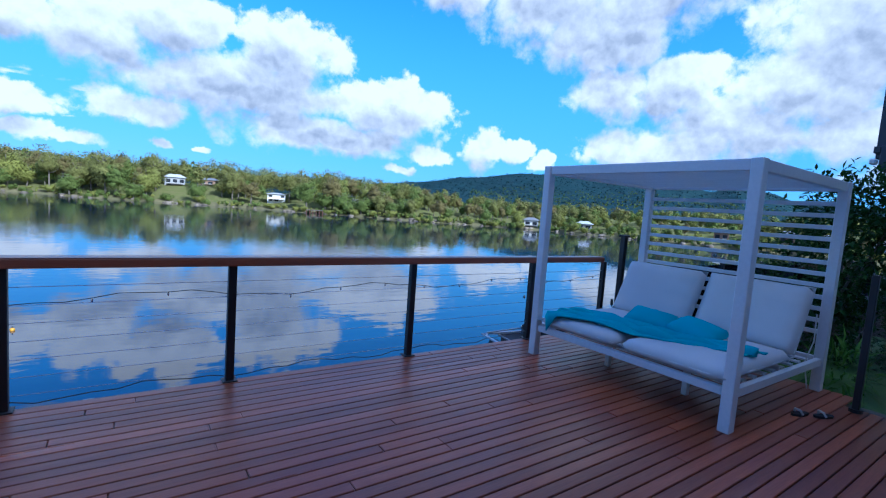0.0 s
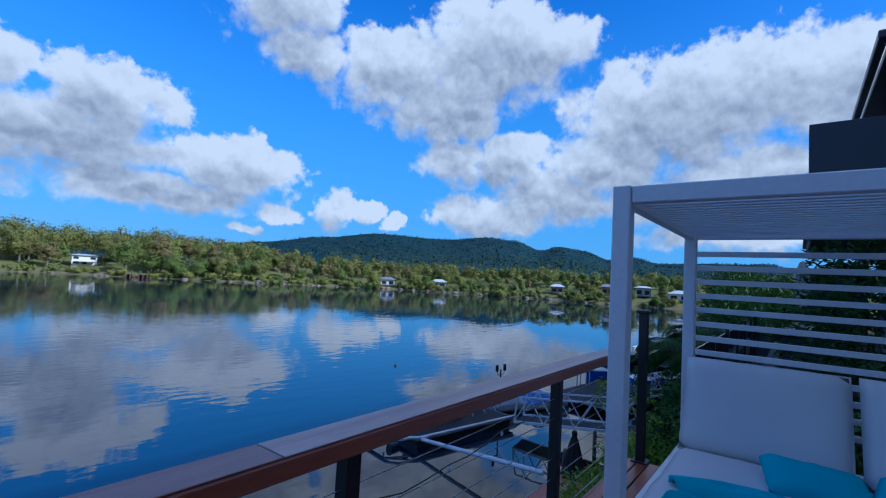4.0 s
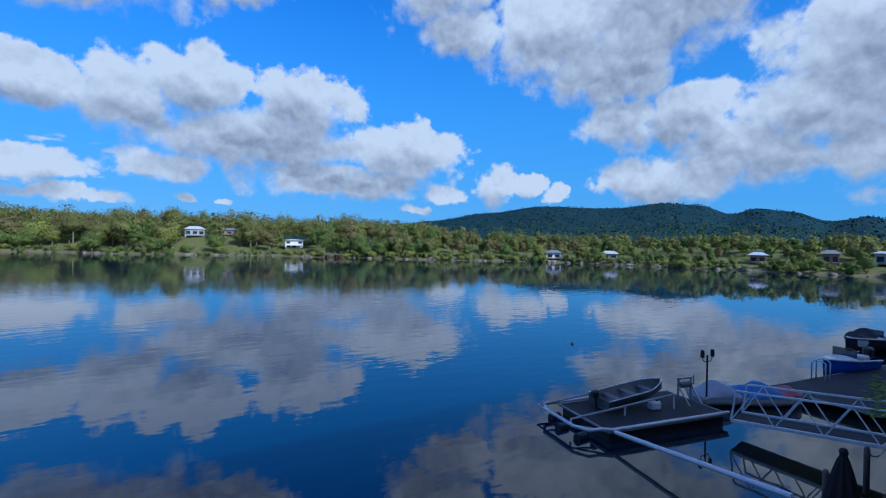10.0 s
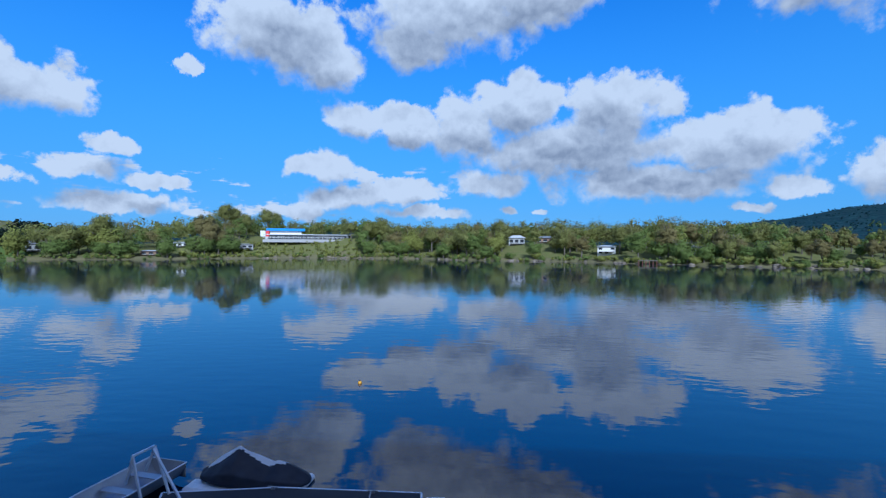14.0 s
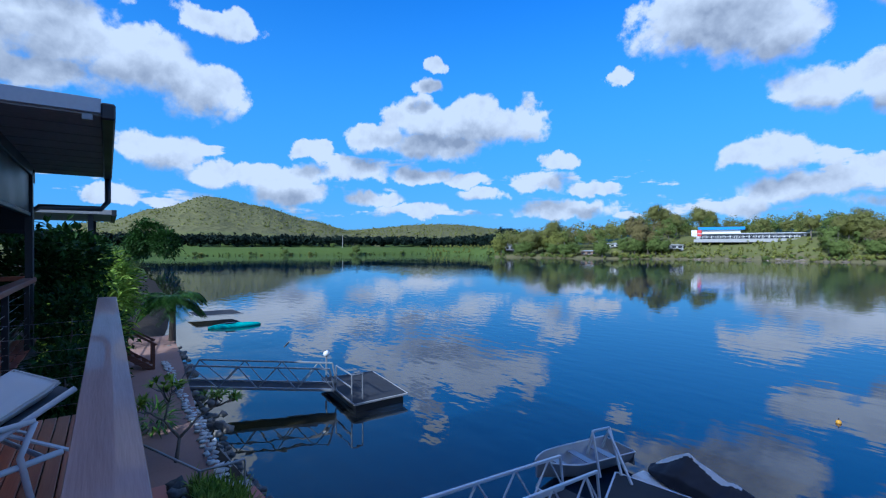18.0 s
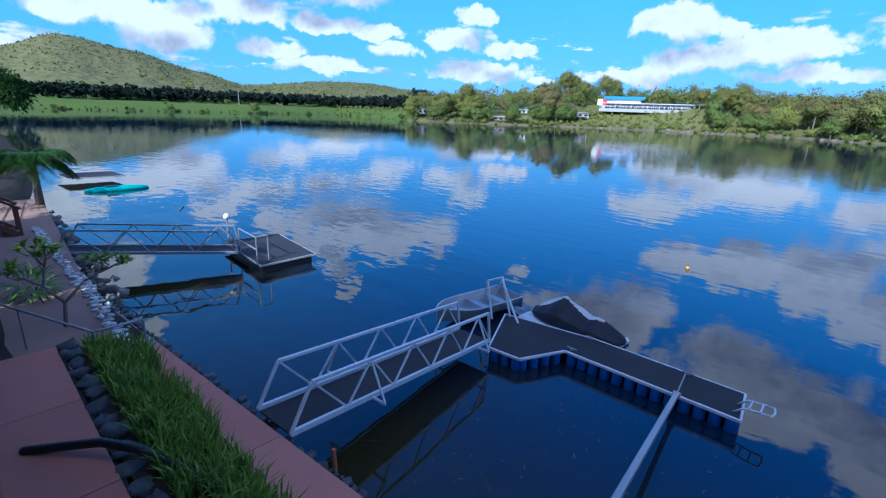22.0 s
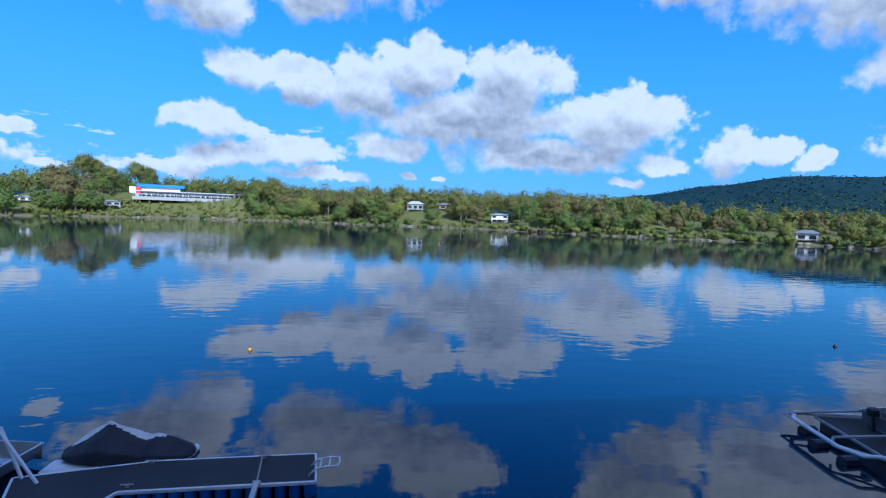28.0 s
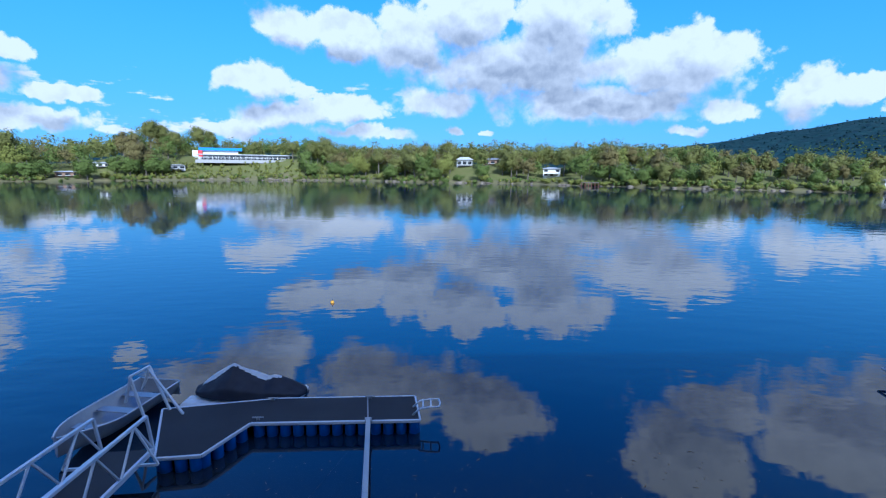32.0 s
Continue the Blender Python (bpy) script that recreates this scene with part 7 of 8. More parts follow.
# western neighbour's square pontoon
PC = -4.1
pc = slab_pontoon("square floating pontoon with a low rail and lamp", [(-14.99, 7.03), (-15.0, 9.22), (-18.57, 9.58), (-18.86, 7.33)][::-1], PC, M_FASCIA, drums=False)
part("tank", Geo().prism([(-15.1, 7.15), (-15.1, 9.1), (-18.45, 9.45), (-18.7, 7.45)][::-1], PC - 0.42, PC - 0.14), M_BLACK, pc, "black float tank")
for p, q in (((-15.3, 7.07), (-16.9, 7.16)),):
    for z in (0.5, 0.95):
        part("rail", Geo().beam((p[0], p[1], PC + z), (q[0], q[1], PC + z), 0.04, 0.04, 0.004), M_ALU, pc)
    for s in (p, q, (-15.31, 7.5)):
        part("rail_post", Geo().box((s[0], s[1], PC + 0.48), (0.04, 0.04, 0.96), None, 0.004), M_ALU, pc)
    part("rail", Geo().beam((p[0], p[1], PC + 0.95), (-15.31, 7.5, PC + 0.95), 0.04, 0.04, 0.004), M_ALU, pc)
lm = thing("dock_lamp", "white globe lamp on a steel post", "lamp", "", (-18.0, 7.2, PC))
part("post", Geo().tube([(0, 0, 0), (0, 0, 1.10)], 0.035, 10), M_ALU, lm)
part("globe", Geo().ball((0, 0, 1.21), 0.13, 14, 10), M_BULB, lm, "white globe", True)
gangway("pale gangway to the neighbour's square pontoon", (-19.2, 2.2, -3.55), (-16.6, 7.0, -3.86), 0.9, 0.78, 4, M_ALU)
setting("pavement_west", Geo().prism([(-9.95, 0.35), (-9.95, 2.0), (-14.6, 2.1), (-22, 2.55), (-30, 3.0), (-30, 0.4), (-14.6, 0.1)], PATH_Z - 0.5, PATH_Z - 0.02), M_TANPATH, "brown riverside path to the west", "pavement")
g = Geo()
for k in range(120):
    x = rng.uniform(-27, -13)
    s = rng.uniform(0.08, 0.22)
    g.ball((x, near_shore(x) + rng.uniform(-0.25, 0.35), WATER + rng.uniform(0.2, 0.95)), (s, s * 0.8, s * 0.6), 8, 5, None, 0.6)
tagged(part("boulders", g, M_ROCK, None, "", True), "pale boulders along the western bank", "rocks", "", "stuff")
ky = thing("kayak", "turquoise plastic kayak afloat beside a dark raft", "kayak")
ky.matrix_basis = pose(-36.6, 7.6, WATER, 0, 0, 88)
part("hull", Geo().sheet(lambda u, v: (-1.8 + 3.6 * u, 0.42 * max(0.02, math.sin(math.pi * u)) ** 0.55 * math.cos(2 * math.pi * v), 0.06 + 0.24 * max(0.02, math.sin(math.pi * u)) ** 0.3 * math.sin(2 * math.pi * v)), 24, 16), M_TEALPLASTIC, ky, "", True)
part("seat", Geo().box((-0.3, 0, 0.30), (0.7, 0.4, 0.06), None, 0.02), M_BLACK, ky)
slab_pontoon("small dark raft by the western bank", [(-43.5, 5.4), (-40.5, 5.6), (-40.3, 9.0), (-43.3, 8.8)], WATER + 0.45, M_FASCIA, "raft", False)
single("drifting_stick", Geo().tube([(-27.5, 8.4, WATER), (-28.6, 9.0, WATER + 0.02)], 0.04, 6), M_OLDTIMBER, "dark stick drifting on the water", "stick")
for x, y in ((-4.75, 19.9), (22.6, 19.6), (60, 53), (104, 96)):
    b_ = thing("buoy", "small yellow mooring buoy on the water", "buoy", "mooring buoys", (x, y, WATER))
    part("float", Geo().ball((0, 0, 0.03), 0.085, 12, 8), M_YELLOW if x < 0 else M_BLACK, b_, "", True)
    part("eye", Geo().tube([(0, 0, 0.11), (0, 0, 0.16)], 0.02, 8), M_BLACK, b_)

g = Geo()
for k in range(420):
    x, y = rng.uniform(-5.5, 6.5), 3.8 + 5.2 * rng.random() ** 1.3
    if -6.6 < x < -5.3 and y < 8.5:
        continue
    a, L = rng.uniform(0, 6.28), rng.uniform(0.015, 0.06)
    g.leaf((x, y, WATER + 0.004), (math.cos(a), math.sin(a), 0.02), (0, 0, 1), L * rng.choice((1, 1, 2.2)), L * 0.35, 0.05)
tagged(part("leaf_litter", g, M_LITTER, None, "", False, False), "fallen leaves and twigs afloat in the shallows", "leaves", "", "stuff")

# ---- eastern neighbours' moorings ----
def turned(poly, c, deg):
    k = radians(deg)
    return [(c[0] + x * math.cos(k) - y * math.sin(k), c[1] + x * math.sin(k) + y * math.cos(k)) for x, y in poly]


pa = slab_pontoon("dark neighbour's pontoon ringed by pale pipes", turned([(-2.4, -1.3), (2.6, -1.3), (2.6, 1.3), (-2.4, 1.3)], (15.1, 9.9), -12), PB, M_FASCIA, drums=False)
part("tank", Geo().prism(turned([(-2.3, -1.2), (2.5, -1.2), (2.5, 1.2), (-2.3, 1.2)], (15.1, 9.9), -12), PB - 0.42, PB - 0.12), M_BLACK, pa)
tinny(pose(15.2, 10.3, PB + 0.20, 0, -7, -12) @ Matrix.Diagonal((0.80, 0.78, 0.74, 1)), "dull aluminium dinghy with outboard on a pipe cradle", True, "dinghy", M_DULLALU)
cd = thing("boat_cradle", "pale pipe cradle under the dinghy", "boat cradle")
for s in (-0.75, 0.75):
    a_, b_ = turned([(-3.1, s + 0.4), (1.2, s + 0.4)], (15.1, 9.9), -12)
    part("runner", Geo().tube([(a_[0], a_[1], PB + 0.12), (b_[0], b_[1], PB + 0.50)], 0.035, 8), M_ALU, cd)
    for t_ in (0.0, 0.5, 1.0):
        x, y = a_[0] + (b_[0] - a_[0]) * t_, a_[1] + (b_[1] - a_[1]) * t_
        part("leg", Geo().tube([(x, y, PB - 0.1), (x, y, PB + 0.12 + 0.38 * t_)], 0.035, 6), M_PALEALU, cd)
a_, b_, c_, d_ = turned([(-3.2, -0.5), (-3.2, 1.4), (-2.4, -1.3), (-2.3, 1.4)], (15.1, 9.9), -12)
for p, q in ((a_, b_), (a_, c_), (b_, d_)):
    part("guard", Geo().tube([(p[0], p[1], PB), (q[0], q[1], PB)], 0.035, 8), M_ALU, cd)
edge = turned([(2.6, -1.32), (-2.3, -1.32), (-2.62, -1.15), (-3.0, -1.15), (-3.25, -0.7), (-3.25, 0.9), (-2.9, 1.36), (-0.6, 1.36)], (15.1, 9.9), -12)
part("edge_pipe", Geo().tube([(x, y, PB + 0.05) for x, y in edge], 0.055, 8), M_PALEALU, pa, "pale plastic pipe along the edge", True)
for x, y in turned([(-3.0, -0.75), (-3.1, 0.1), (-2.8, 0.95)], (15.1, 9.9), -12):
    part("end_float", Geo().tube([(x - 0.2, y, PB - 0.3), (x + 0.2, y, PB - 0.3)], 0.14, 9), M_BLACK, pa, "black end float")
wn = thing("boat_winch", "grey steel boat winch on the pontoon", "winch", "", (17.25, 9.55, PB), -12)
for x in (-0.3, 0.3):
    part("post", Geo().box((x, 0, 0.42), (0.06, 0.06, 0.84), None, 0.006), M_ALU, wn)
    part("brace", Geo().beam((x, -0.5, 0.02), (x, 0, 0.62), 0.05, 0.05, 0.005), M_ALU, wn)
part("drum", Geo().tube([(-0.26, 0, 0.62), (0.26, 0, 0.62)], 0.11, 12), M_DULLALU, wn, "winch drum")
part("crossbar", Geo().box((0, 0, 0.86), (0.7, 0.06, 0.06), None, 0.006), M_ALU, wn)
part("handle", Geo().tube([(0.34, 0, 0.62), (0.44, 0, 0.62), (0.44, 0, 0.92)], 0.02, 7), M_BLACK, wn, "", True)
ft = thing("fuel_tank", "pale plastic fuel tank under the dinghy", "tank", "", (15.5, 9.6, PB), -12)
part("tank", Geo().box((0, 0, 0.15), (0.42, 0.28, 0.28), None, 0.05), M_BOATWHITE, ft)
part("cap", Geo().tube([(0.1, 0, 0.29), (0.1, 0, 0.34)], 0.045, 10), M_BLACK, ft)
tg = thing("dock_ladder", "bent pale pipe boarding rail on the farther pontoon", "rail", "", (25.4, 8.4, PB))
for x in (-0.25, 0.25):
    part("side", Geo().tube([(x, 0, 0), (x, 0, 0.75), (x, -0.12, 0.86), (x, -0.4, 0.86), (x, -0.5, 0.75), (x, -0.5, 0)], 0.03, 7), M_PALEALU, tg, "", True)
lp = thing("dock_lamp", "twin-lantern lamp post on the pontoon", "lamp", "", (18.3, 9.3, PB - 0.12))
part("post", Geo().tube([(0, 0, 0), (0, 0, 1.75)], 0.035, 8), M_BLACK, lp)
for s in (-1, 1):
    part("arm", Geo().tube([(0, 0, 1.55), (0.15 * s, -0.03 * s, 1.5), (0.25 * s, -0.05 * s, 1.66)], 0.016, 6), M_BLACK, lp, "", True)
    part("lantern", Geo().prism([(0.25 * s + 0.07 * math.cos(k), -0.05 * s + 0.07 * math.sin(k)) for k in [i * math.pi / 3 for i in range(6)]], 1.68, 1.88), M_BLACK, lp)
    part("finial", Geo().ball((0.25 * s, -0.05 * s, 1.92), (0.075, 0.075, 0.05), 8, 5), M_BLACK, lp)
gangway("white gangway to the neighbour's pontoon", (17.6, 3.0, -3.5), (16.9, 7.6, -3.95), 1.1, 0.95, 4, M_PALEALU)
am = thing("mooring_pole", "pale round mooring arm of the neighbour's pontoon", "mooring arm")
part("arm", Geo().tube([(11.9, 4.2, -3.6), (12.6, 9.0, PB)], 0.065, 10), M_PALEALU, am)


def covered_boat(m, label, mat, mat2, L=4.6, W=1.9):
    t = thing("covered_boat", label, "boat", "moored boats")
    t.matrix_basis = m
    part("hull", Geo().sheet(lambda u, v: (-L / 2 + L * u, W / 2 * (1 - max(0, (u - 0.5) / 0.5) ** 2.4 * 0.9) * math.cos(math.pi * v), 0.55 - 0.6 * min(1.0, u / 0.03) * math.sin(math.pi * v) ** 0.7), 30, 12), M_BOATWHITE, t, "", True)
    g = Geo().sheet(lambda u, v: (-L / 2 - 0.04 + (L + 0.08) * u, W / 2 * 1.06 * (1 - max(0, (u - 0.5) / 0.5) ** 2.4 * 0.9) * min(1.0, u / 0.02) * math.cos(math.pi * v), 0.40 + 0.15 * min(1.0, u / 0.1) + (0.12 + 0.55 * math.exp(-((u - 0.36) / 0.15) ** 2) + 0.3 * math.exp(-((u - 0.74) / 0.12) ** 2)) * min(1.0, u / 0.08) * math.sin(math.pi * v) ** 1.3 + 0.05 * math.sin(u * 22 + 5 * v) * math.sin(math.pi * v) * min(1.0, u / 0.1)), 44, 14)
    c = part("cover", g, mat, t, "sagging canvas cover", True)
    c.data.materials.append(mat2)
    for poly in c.data.polygons:
        if poly.center.x > 0.35 and poly.center.y < 0.4:
            poly.material_index = 1
    return t


covered_boat(pose(19.5, 9.2, WATER + 0.02, 0, 0, -30) @ Matrix.Diagonal((0.72, 0.8, 0.72, 1)), "boat under a faded blue and grey cover", M_FADED, M_TARP, 3.6, 1.5)
covered_boat(pose(20.9, 8.3, WATER + 0.02, 0, 0, -30) @ Matrix.Diagonal((0.72, 0.8, 0.72, 1)), "boat under a faded red and blue cover", M_TARP, M_REDTARP, 3.6, 1.5)
slab_pontoon("dark pontoon further along the bank", turned([(-5, -2.0), (5, -2.0), (5, 1.6), (-5, 1.6)], (27.0, 6.6), -8), PB, M_FASCIA, drums=False)
slab_pontoon("low grey pontoon beside moored boats", turned([(-5, -1.0), (5, -1.0), (5, 1.0), (-5, 1.0)], (42.0, 6.6), -8), PB, M_FASCIA, drums=False)
gangway("grey gangway of the farther pontoon", (27, 3.4, -3.6), (26, 5.0, -4.0), 1.1, 0.9, 3, M_PALEALU)


def runabout(m, label, mat, L=5.2, W=2.0, canopy=True):
    t = thing("motor_boat", label, "boat", "moored boats")
    t.matrix_basis = m

    def ring(u):
        return W / 2 * (1 - max(0, (u - 0.45) / 0.55) ** 2.2 * 0.93)

    part("hull", Geo().sheet(lambda u, v: (-L / 2 + L * u, ring(u) * math.cos(math.pi * v), 0.75 + 0.2 * u - 0.85 * math.sin(math.pi * v) ** 0.7), 18, 12), mat, t, "", True)
    part("foredeck", Geo().sheet(lambda u, v: (L * 0.05 + L * 0.45 * u, ring(0.55 + 0.45 * u) * (2 * v - 1), 0.85 + 0.09 * u + 0.12 * (1 - (2 * v - 1) ** 2) * (1 - u)), 8, 8), M_BOATWHITE, t, "", True)
    part("stripe", Geo().tube([(-L / 2 + L * u / 16, ring(u / 16) * 1.01, 0.72 + 0.2 * u / 16) for u in range(17)], 0.04, 6), M_BOATWHITE, t)
    part("windscreen", Geo().box((0.1, 0, 1.12), (0.06, W * 0.75, 0.4), Matrix.Rotation(0.0, 4, "Y"), 0.01), M_SMOKED, t)
    part("seat", Geo().box((-0.8, 0, 0.75), (0.6, W * 0.7, 0.4), None, 0.06), M_PALECOVER, t)
    e = part("outboard", Geo().box((-L / 2 - 0.2, 0, 0.95), (0.45, 0.4, 0.55), None, 0.1), M_BLACK, t)
    part("leg", Geo().box((-L / 2 - 0.2, 0, 0.4), (0.14, 0.1, 0.8)), M_BLACK, e)
    if canopy:
        part("canopy", Geo().box((-0.6, 0, 1.95), (2.0, W * 0.8, 0.06), None, 0.02), M_BOATWHITE, t)
        for sx in (-1.4, 0.2):
            for sy in (-1, 1):
                part("canopy_post", Geo().tube([(sx, sy * W * 0.38, 0.8), (sx, sy * W * 0.38, 1.95)], 0.02, 6), M_ALU, t)
    return t


runabout(pose(28.8, 8.3, WATER + 0.05, 0, 0, 170), "small bright blue motor boat at its pontoon", M_BOATBLUE, 3.4, 1.3, False)
runabout(pose(37.6, 9.6, WATER, 0, 0, 165), "dark blue motor boat with a covered cockpit", M_NAVYCOVER, 4.6, 1.6, False)
covered_boat(pose(36.6, 9.9, WATER + 0.25, 0, 0, 165), "boat under a dark canvas cover", M_NAVYCOVER, M_NAVYCOVER, 2.2, 1.2)
runabout(pose(43.5, 8.9, WATER, 0, 0, 160), "pale grey motor boat along the bank", M_BOATWHITE, 5.0, 1.7, False)
runabout(pose(67.5, 10.4, WATER, 0, 0, 170), "white cabin boat moored far along the bank", M_BOATWHITE, 8.0, 2.8, True)
runabout(pose(27.0, 5.4, WATER + 0.3, 0, 0, 180), "bright blue dinghy near the bank", M_BOATBLUE, 3.6, 1.4, False)

# black closed umbrella, rope bollards and pots by the eastern path
ub = thing("market_umbrella", "closed black market umbrella on the lower path", "umbrella", "", (12.0, 3.42, -3.6))
part("pole", Geo().tube([(0, 0, 0), (0, 0, 1.25)], 0.03, 8), M_BLACK, ub)
part("canopy", Geo().sheet(lambda u, v: ((0.05 + 0.24 * (1 - v) ** 0.8) * (1 + 0.18 * math.sin(u * 2 * math.pi * 8)) * math.cos(u * 2 * math.pi), (0.05 + 0.24 * (1 - v) ** 0.8) * (1 + 0.18 * math.sin(u * 2 * math.pi * 8)) * math.sin(u * 2 * math.pi), 0.1 + 1.05 * v), 48, 10), M_UMBRELLA, ub, "", True)
part("top", Geo().ball((0, 0, 1.2), (0.08, 0.08, 0.09), 8, 6), M_UMBRELLA, ub)
BX = [(12.2, 3.75), (14.4, 3.7), (16.2, 3.72), (18.0, 3.75), (20.2, 3.8)]
for x, y in BX:
    single("bollard", Geo().tube([(x, y, -4.0), (x, y, -3.0), (x, y, -2.92)], [0.06, 0.06, 0.035], 9), M_OLDTIMBER, "grey timber bollard at the water's edge", "bollard", "rope bollards", True)
for (x0, y0), (x1, y1) in zip(BX[1:], BX[2:]):
    single("rope", Geo().tube([(x0 + (x1 - x0) * k / 10, y0 + (y1 - y0) * k / 10, -3.05 - 0.28 * math.sin(math.pi * k / 10)) for k in range(11)], 0.018, 6), M_ROPE, "sagging rope between two bollards", "rope", "bollard ropes")
pot = thing("plant_pot", "round terracotta pot below the deck", "plant pot", "", (5.2, 1.35, -3.1))
part("pot", Geo().sheet(lambda u, v: ((0.16 + 0.06 * v) * math.cos(u * 6.2832), (0.16 + 0.06 * v) * math.sin(u * 6.2832), 0.36 * v), 18, 5), M_TERRACOTTA, pot, "", True)
part("rim", Geo().tube([(0.22 * math.cos(k * math.pi / 9), 0.22 * math.sin(k * math.pi / 9), 0.36) for k in range(19)], 0.022, 6), M_TERRACOTTA, pot)
part("soil", Geo().prism([(0.20 * math.cos(k * math.pi / 9), 0.20 * math.sin(k * math.pi / 9)) for k in range(18)], 0.30, 0.33), M_SOIL, pot)
tb = thing("storage_box", "white plastic storage box below the deck", "box", "", (10.6, 0.7, -3.42))
part("body", Geo().box((0, 0, 0.36), (0.6, 0.55, 0.72), None, 0.03), M_BOATWHITE, tb)
part("lid", Geo().box((0, 0, 0.75), (0.66, 0.61, 0.06), None, 0.02), M_BOATWHITE, tb)

# planting on the east bank
bush("feathery green shrubs below the deck", M_LIME, [(8.2, 1.4, -2.65, 0.8), (9.2, 1.9, -2.8, 0.7), (7.2, 1.1, -2.9, 0.65), (9.2, 0.85, -2.0, 0.75), (10.4, 1.6, -2.35, 0.72)], 6500, 0.15, "shrub", "shrub", True, 0.32)
bush("lime green bushes on the eastern bank", M_LIME, [(11.8, 1.5, -2.55, 0.75), (12.8, 1.2, -2.0, 0.7), (11.0, 0.9, -1.9, 0.7)], 3200, 0.15, "shrub", "shrub", True, 0.4)
bush("dark green shrubs against the terrace wall", M_SHRUB, [(10.0, 0.4, -1.6, 0.9), (12.4, 0.5, -1.3, 1.0), (14.6, 0.8, -1.4, 1.1), (17.0, 0.8, -1.5, 1.1), (19.4, 1.0, -1.5, 1.2)], 6000, 0.17)
bush("tangle of green shrubs along the bank", M_SHRUB, [(21.5, 1.4, -2.3, 1.2), (25, 1.5, -2.1, 1.3), (30, 1.9, -2.0, 1.4), (35, 2.2, -1.9, 1.5), (26, 0.6, -1.7, 1.1)], 9000, 0.24)
bush("dark trees crowding the bank further along", M_SHRUB, [(41, 2.5, -1.8, 1.9), (48, 3.2, -1.5, 2.3), (57, 4.0, -1.2, 2.8), (68, 4.5, -0.8, 3.4), (82, 5.5, -0.4, 4.2), (100, 7, 0.2, 5.2), (122, 9, 0.8, 6.2), (70, 0.5, -0.6, 3.0), (52, 0.0, -1.2, 2.2), (92, 1.0, 0.2, 4.4)], 15000, 0.75, "shrub", "trees")
bush("low shrubs spilling over the garden wall", M_FERN, [(20, -0.4, 0.6, 0.5), (22, -0.5, 0.7, 0.5), (24.5, -0.6, 0.7, 0.6), (26.5, -0.3, 0.6, 0.6)], 1600, 0.2)
palm(15.0, 1.35, -3.4, 3.1, "bushy dark green palm on the eastern bank", 1.75, 40, 0.11, M_PALM)
palm(18.2, 1.3, -3.4, 3.3, "bushy dark green palm on the eastern bank", 1.8, 34, 0.12, M_PALM)
palm(13.4, 0.5, -3.2, 2.1, "bushy dark green palm on the eastern bank", 1.4, 30, 0.1, M_PALM)
lt = thing("small_tree", "slender young tree with yellow-green leaves", "tree", "", (14.2, 2.75, -3.6))
part("trunk", Geo().tube([(0, 0, -0.1), (0.1, 0.05, 0.9), (-0.05, 0.1, 1.7), (0.1, 0.1, 2.3)], [0.035, 0.03, 0.022, 0.01], 6), M_BARK, lt, "", True)
g = Geo()
for k in range(420):
    a, rr = rng.uniform(0, 6.28), rng.uniform(0.05, 0.85) ** 0.8
    p = Vector((math.cos(a) * rr, math.sin(a) * rr, 1.9 + rng.uniform(-0.15, 0.6) - 0.25 * rr))
    g.leaf(p, (math.cos(a), math.sin(a), rng.uniform(-0.4, 0.3)), (0, 0, 1), rng.uniform(0.14, 0.26), 0.08)
part("foliage", mesh_of("foliage", g, M_LIME, False, False), None, lt)

# planting to the west, beside and beyond the dining end
bush("dense dark green shrub beside the dining deck", M_SHRUB, [(-7.2, -0.42, -0.9, 0.5), (-8.4, -0.4, -0.5, 0.55), (-6.1, -0.5, -1.5, 0.45), (-9.6, -0.35, 0.0, 0.6), (-8.9, -0.45, 0.4, 0.4), (-7.4, -0.45, -0.2, 0.42)], 5200, 0.12)
bush("lime and dark leafy shrubs behind the western rail", M_SHRUB, [(-10.6, -1.6, 1.0, 0.9), (-10.5, -2.6, 1.2, 0.9), (-10.9, -3.4, 1.0, 0.8), (-10.4, -0.9, 0.8, 0.7), (-11.2, -2.0, 1.8, 0.6), (-11.0, -0.6, 1.1, 0.7)], 9000, 0.17, "shrub", "shrub", True, 0.55)
bush("broad-leaved lime green plants on the bank", M_LIME, [(-13.5, -0.3, 0.1, 0.8), (-15.0, -0.2, 0.4, 0.8), (-16.5, -0.2, -0.1, 0.9), (-12.4, -0.4, -0.5, 0.7), (-17.5, 0.0, 0.5, 0.7)], 2600, 0.30, "shrub", "shrub", True, 0.3)
bush("dark shrubs sloping down the western bank", M_SHRUB, [(-10.2, -1.1, -1.6, 0.9), (-12.2, -1.2, -1.8, 1.0), (-14.2, -1.2, -1.6, 1.1), (-16.8, -1.1, -1.5, 1.2), (-19.5, -1.2, -1.3, 1.3), (-23, -1.3, -1.2, 1.3), (-28, -0.6, -0.8, 2.0), (-34, -1.0, -0.8, 2.2), (-42, -1.0, -0.5, 2.6)], 6500, 0.24)
bush("yellow-green crotons above the western steps", M_LIME, [(-19.5, -0.5, -1.4, 0.6), (-20.8, -0.6, -0.9, 0.7), (-22.6, -0.5, -0.5, 0.8), (-24.6, -0.2, -0.8, 0.9)], 2600, 0.24, "shrub", "shrub", True, 0.35)
bush("dark tree at the end of the field", M_SHRUB, [(-160, 14, 2.5, 4.0), (-166, 10, 5.0, 4.4), (-172, 8, 2.0, 4.0)], 5200, 1.1, "tree", "tree")
nb2 = thing("patio_roof", "neighbour's flat patio roof to the west", "patio roof")
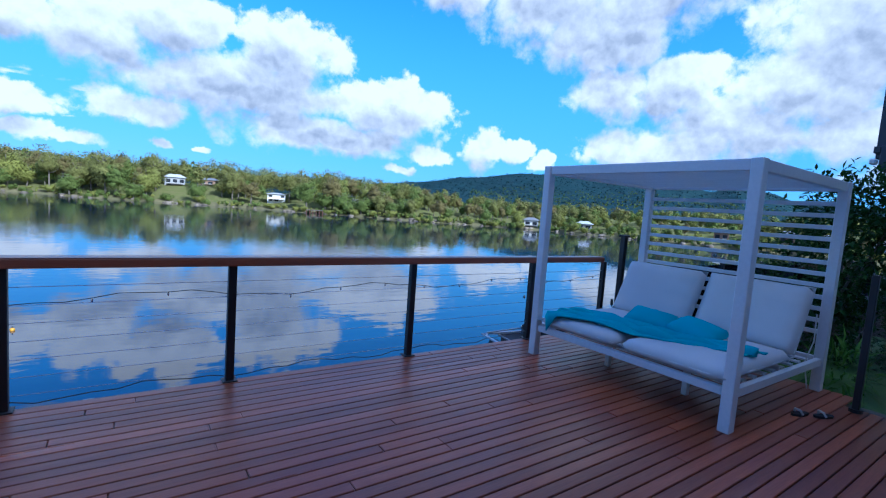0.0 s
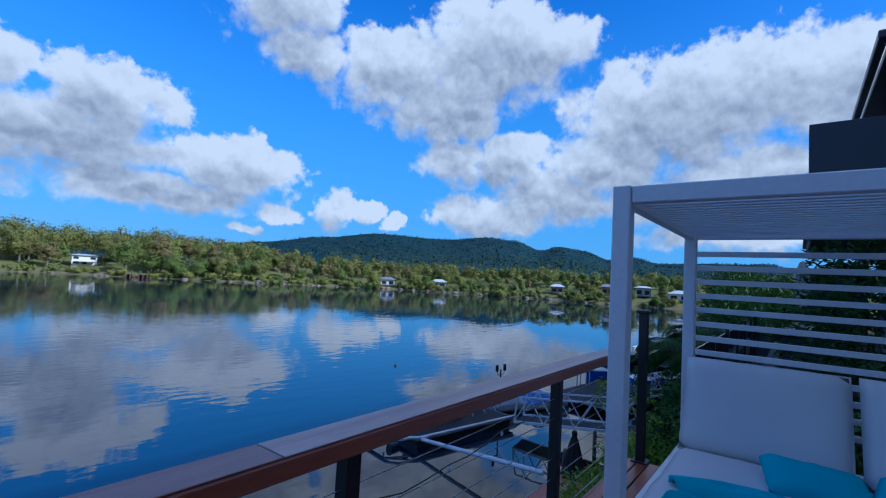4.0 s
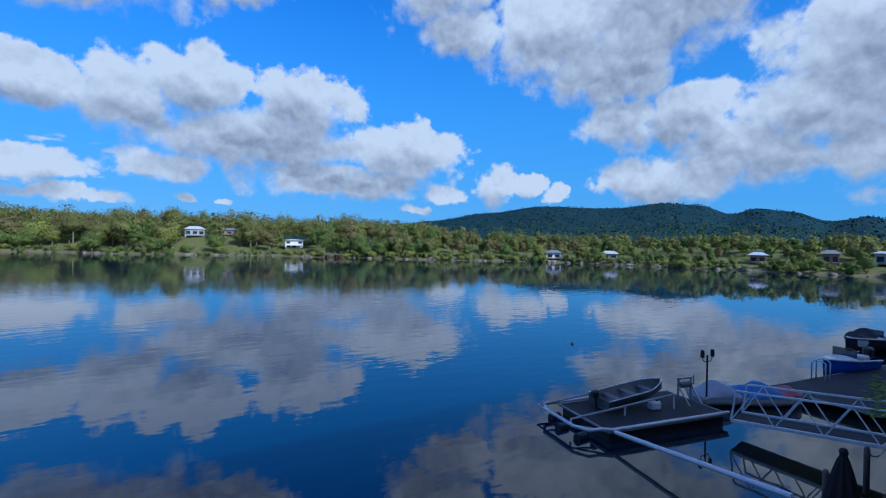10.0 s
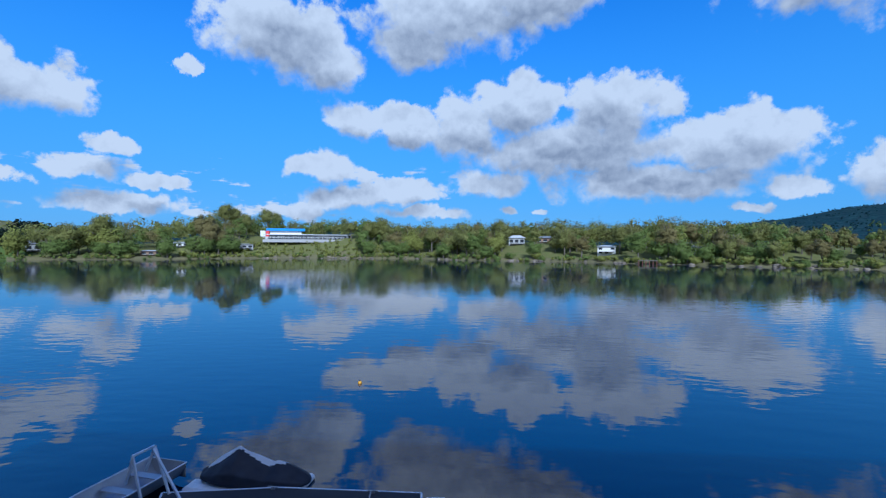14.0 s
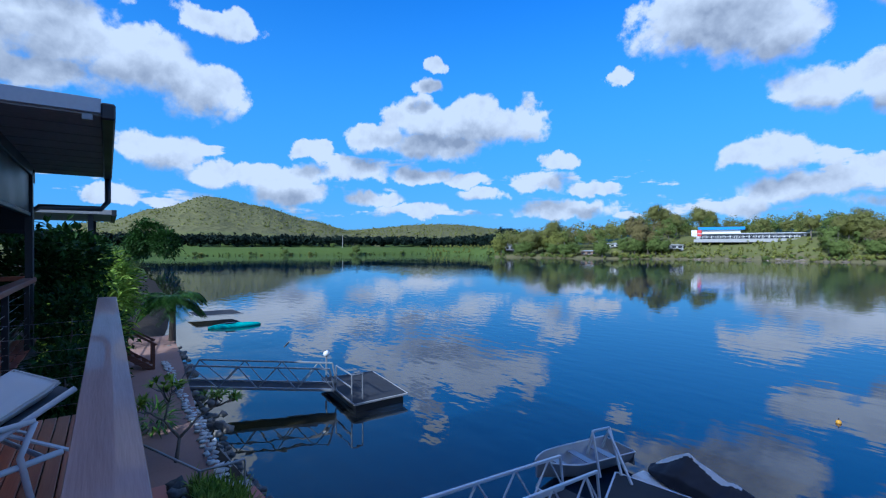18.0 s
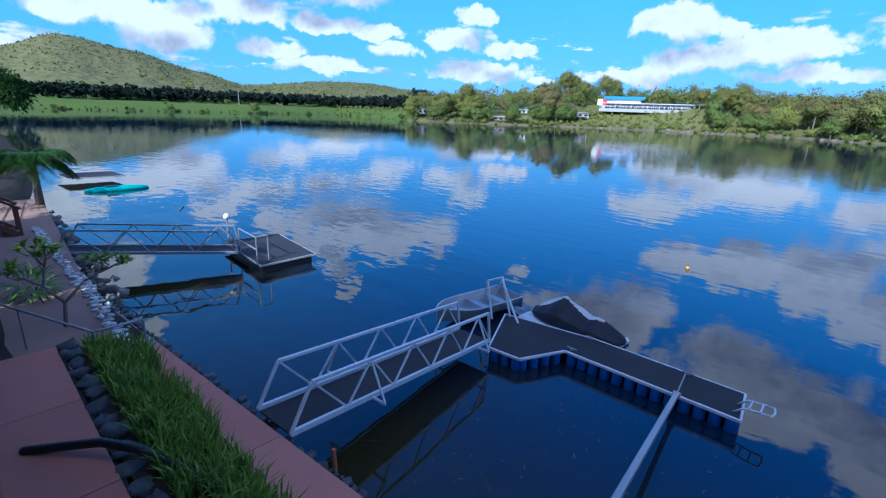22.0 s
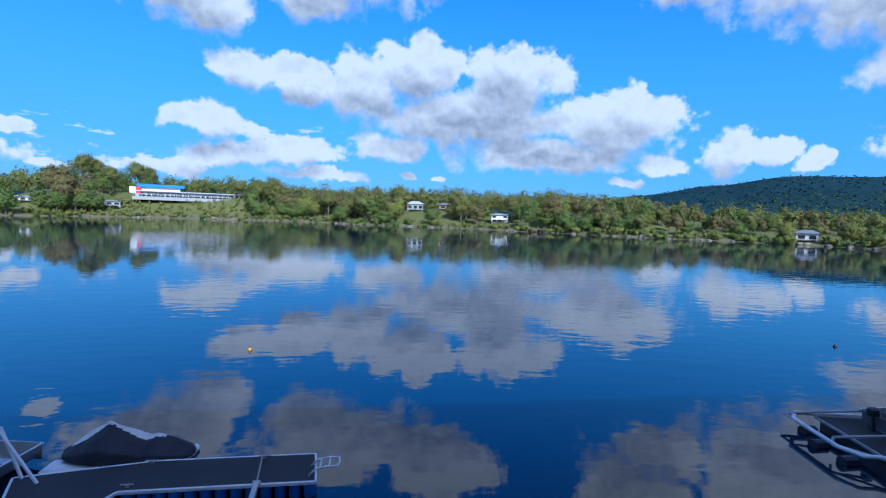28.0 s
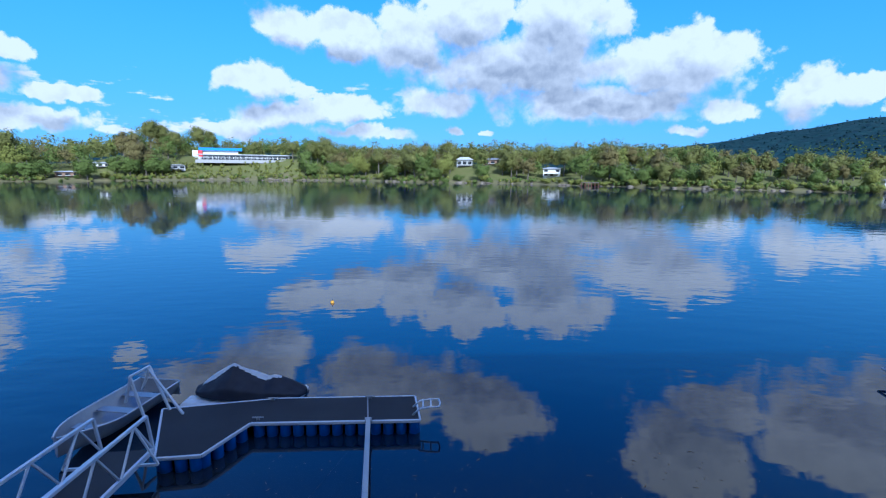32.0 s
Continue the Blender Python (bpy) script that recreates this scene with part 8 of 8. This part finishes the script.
part("roof_panel", Geo().box((-18.5, -1.6, 2.42), (4.6, 3.4, 0.14), None, 0.01), M_ROOFPANEL, nb2)
part("gutter", Geo().box((-18.5, 0.14, 2.4), (4.7, 0.12, 0.18), None, 0.01), M_CHARCOAL, nb2)
for x in (-16.4, -20.6):
    part("post", Geo().box((x, -0.4, 0.9), (0.12, 0.12, 3.0)), M_CHARCOAL, nb2)
part("back_wall", Geo().box((-19.0, -3.4, 0.9), (6.0, 0.2, 3.2)), M_RENDER, nb2)
nb3 = thing("neighbour_house", "low house with a dark hipped roof to the west", "house")
part("wall", Geo().box((-18.0, -7.0, 1.0), (9.0, 7.0, 3.2)), M_RENDER, nb3)
part("roof", Geo().add([(-23, -3.2, 2.6), (-13, -3.2, 2.6), (-13, -11, 2.6), (-23, -11, 2.6), (-20, -7, 4.2), (-16, -7, 4.2)], [(0, 1, 5, 4), (1, 2, 5), (2, 3, 4, 5), (3, 0, 4), (3, 2, 1, 0)]), M_GREYROOF, nb3)

# ---- paving slabs and deck boards ----
for i in range(2, 12):
    x0, x1 = -14.4 + i * 2.2, -14.4 + (i + 1) * 2.2 - 0.012
    y0 = 1.95
    g = Geo().prism([(x0, y0), (x1, y0), (x1, edge_y(x1)), (x0, edge_y(x0))], PATH_Z - 0.03, PATH_Z)
    part("paver", g, M_PATH, paving)
for i in range(2, 12):
    part("paver", Geo().box((-13.3 + i * 2.2, -0.1, TERR_Z), (2.185, 1.9, 0.05), None, 0.006), M_PATH, terr)
boards = {}
for row in range(43):
    y = -0.045 - row * 0.0905
    x0 = -5.06 if y > -0.95 else -9.6
    x1 = 4.3 if y > -2.72 else 3.94
    cuts = [x0]
    while cuts[-1] < x1 - 3.2:
        cuts.append(cuts[-1] + rng.uniform(2.1, 4.8))
    if x1 - cuts[-1] < 0.8:
        cuts.pop()
    cuts.append(x1)
    for a_, b_ in zip(cuts, cuts[1:]):
        L = round(b_ - a_ - 0.004, 2)
        if L not in boards:
            boards[L] = mesh_of("plank", Geo().box((0, 0, 0), (L, 0.0815, 0.022), None, 0.004), M_DECK)
        o = part("plank", boards[L], None, deck)
        o.location = ((a_ + b_) / 2, y, -0.011 + rng.uniform(-0.0008, 0.0008))
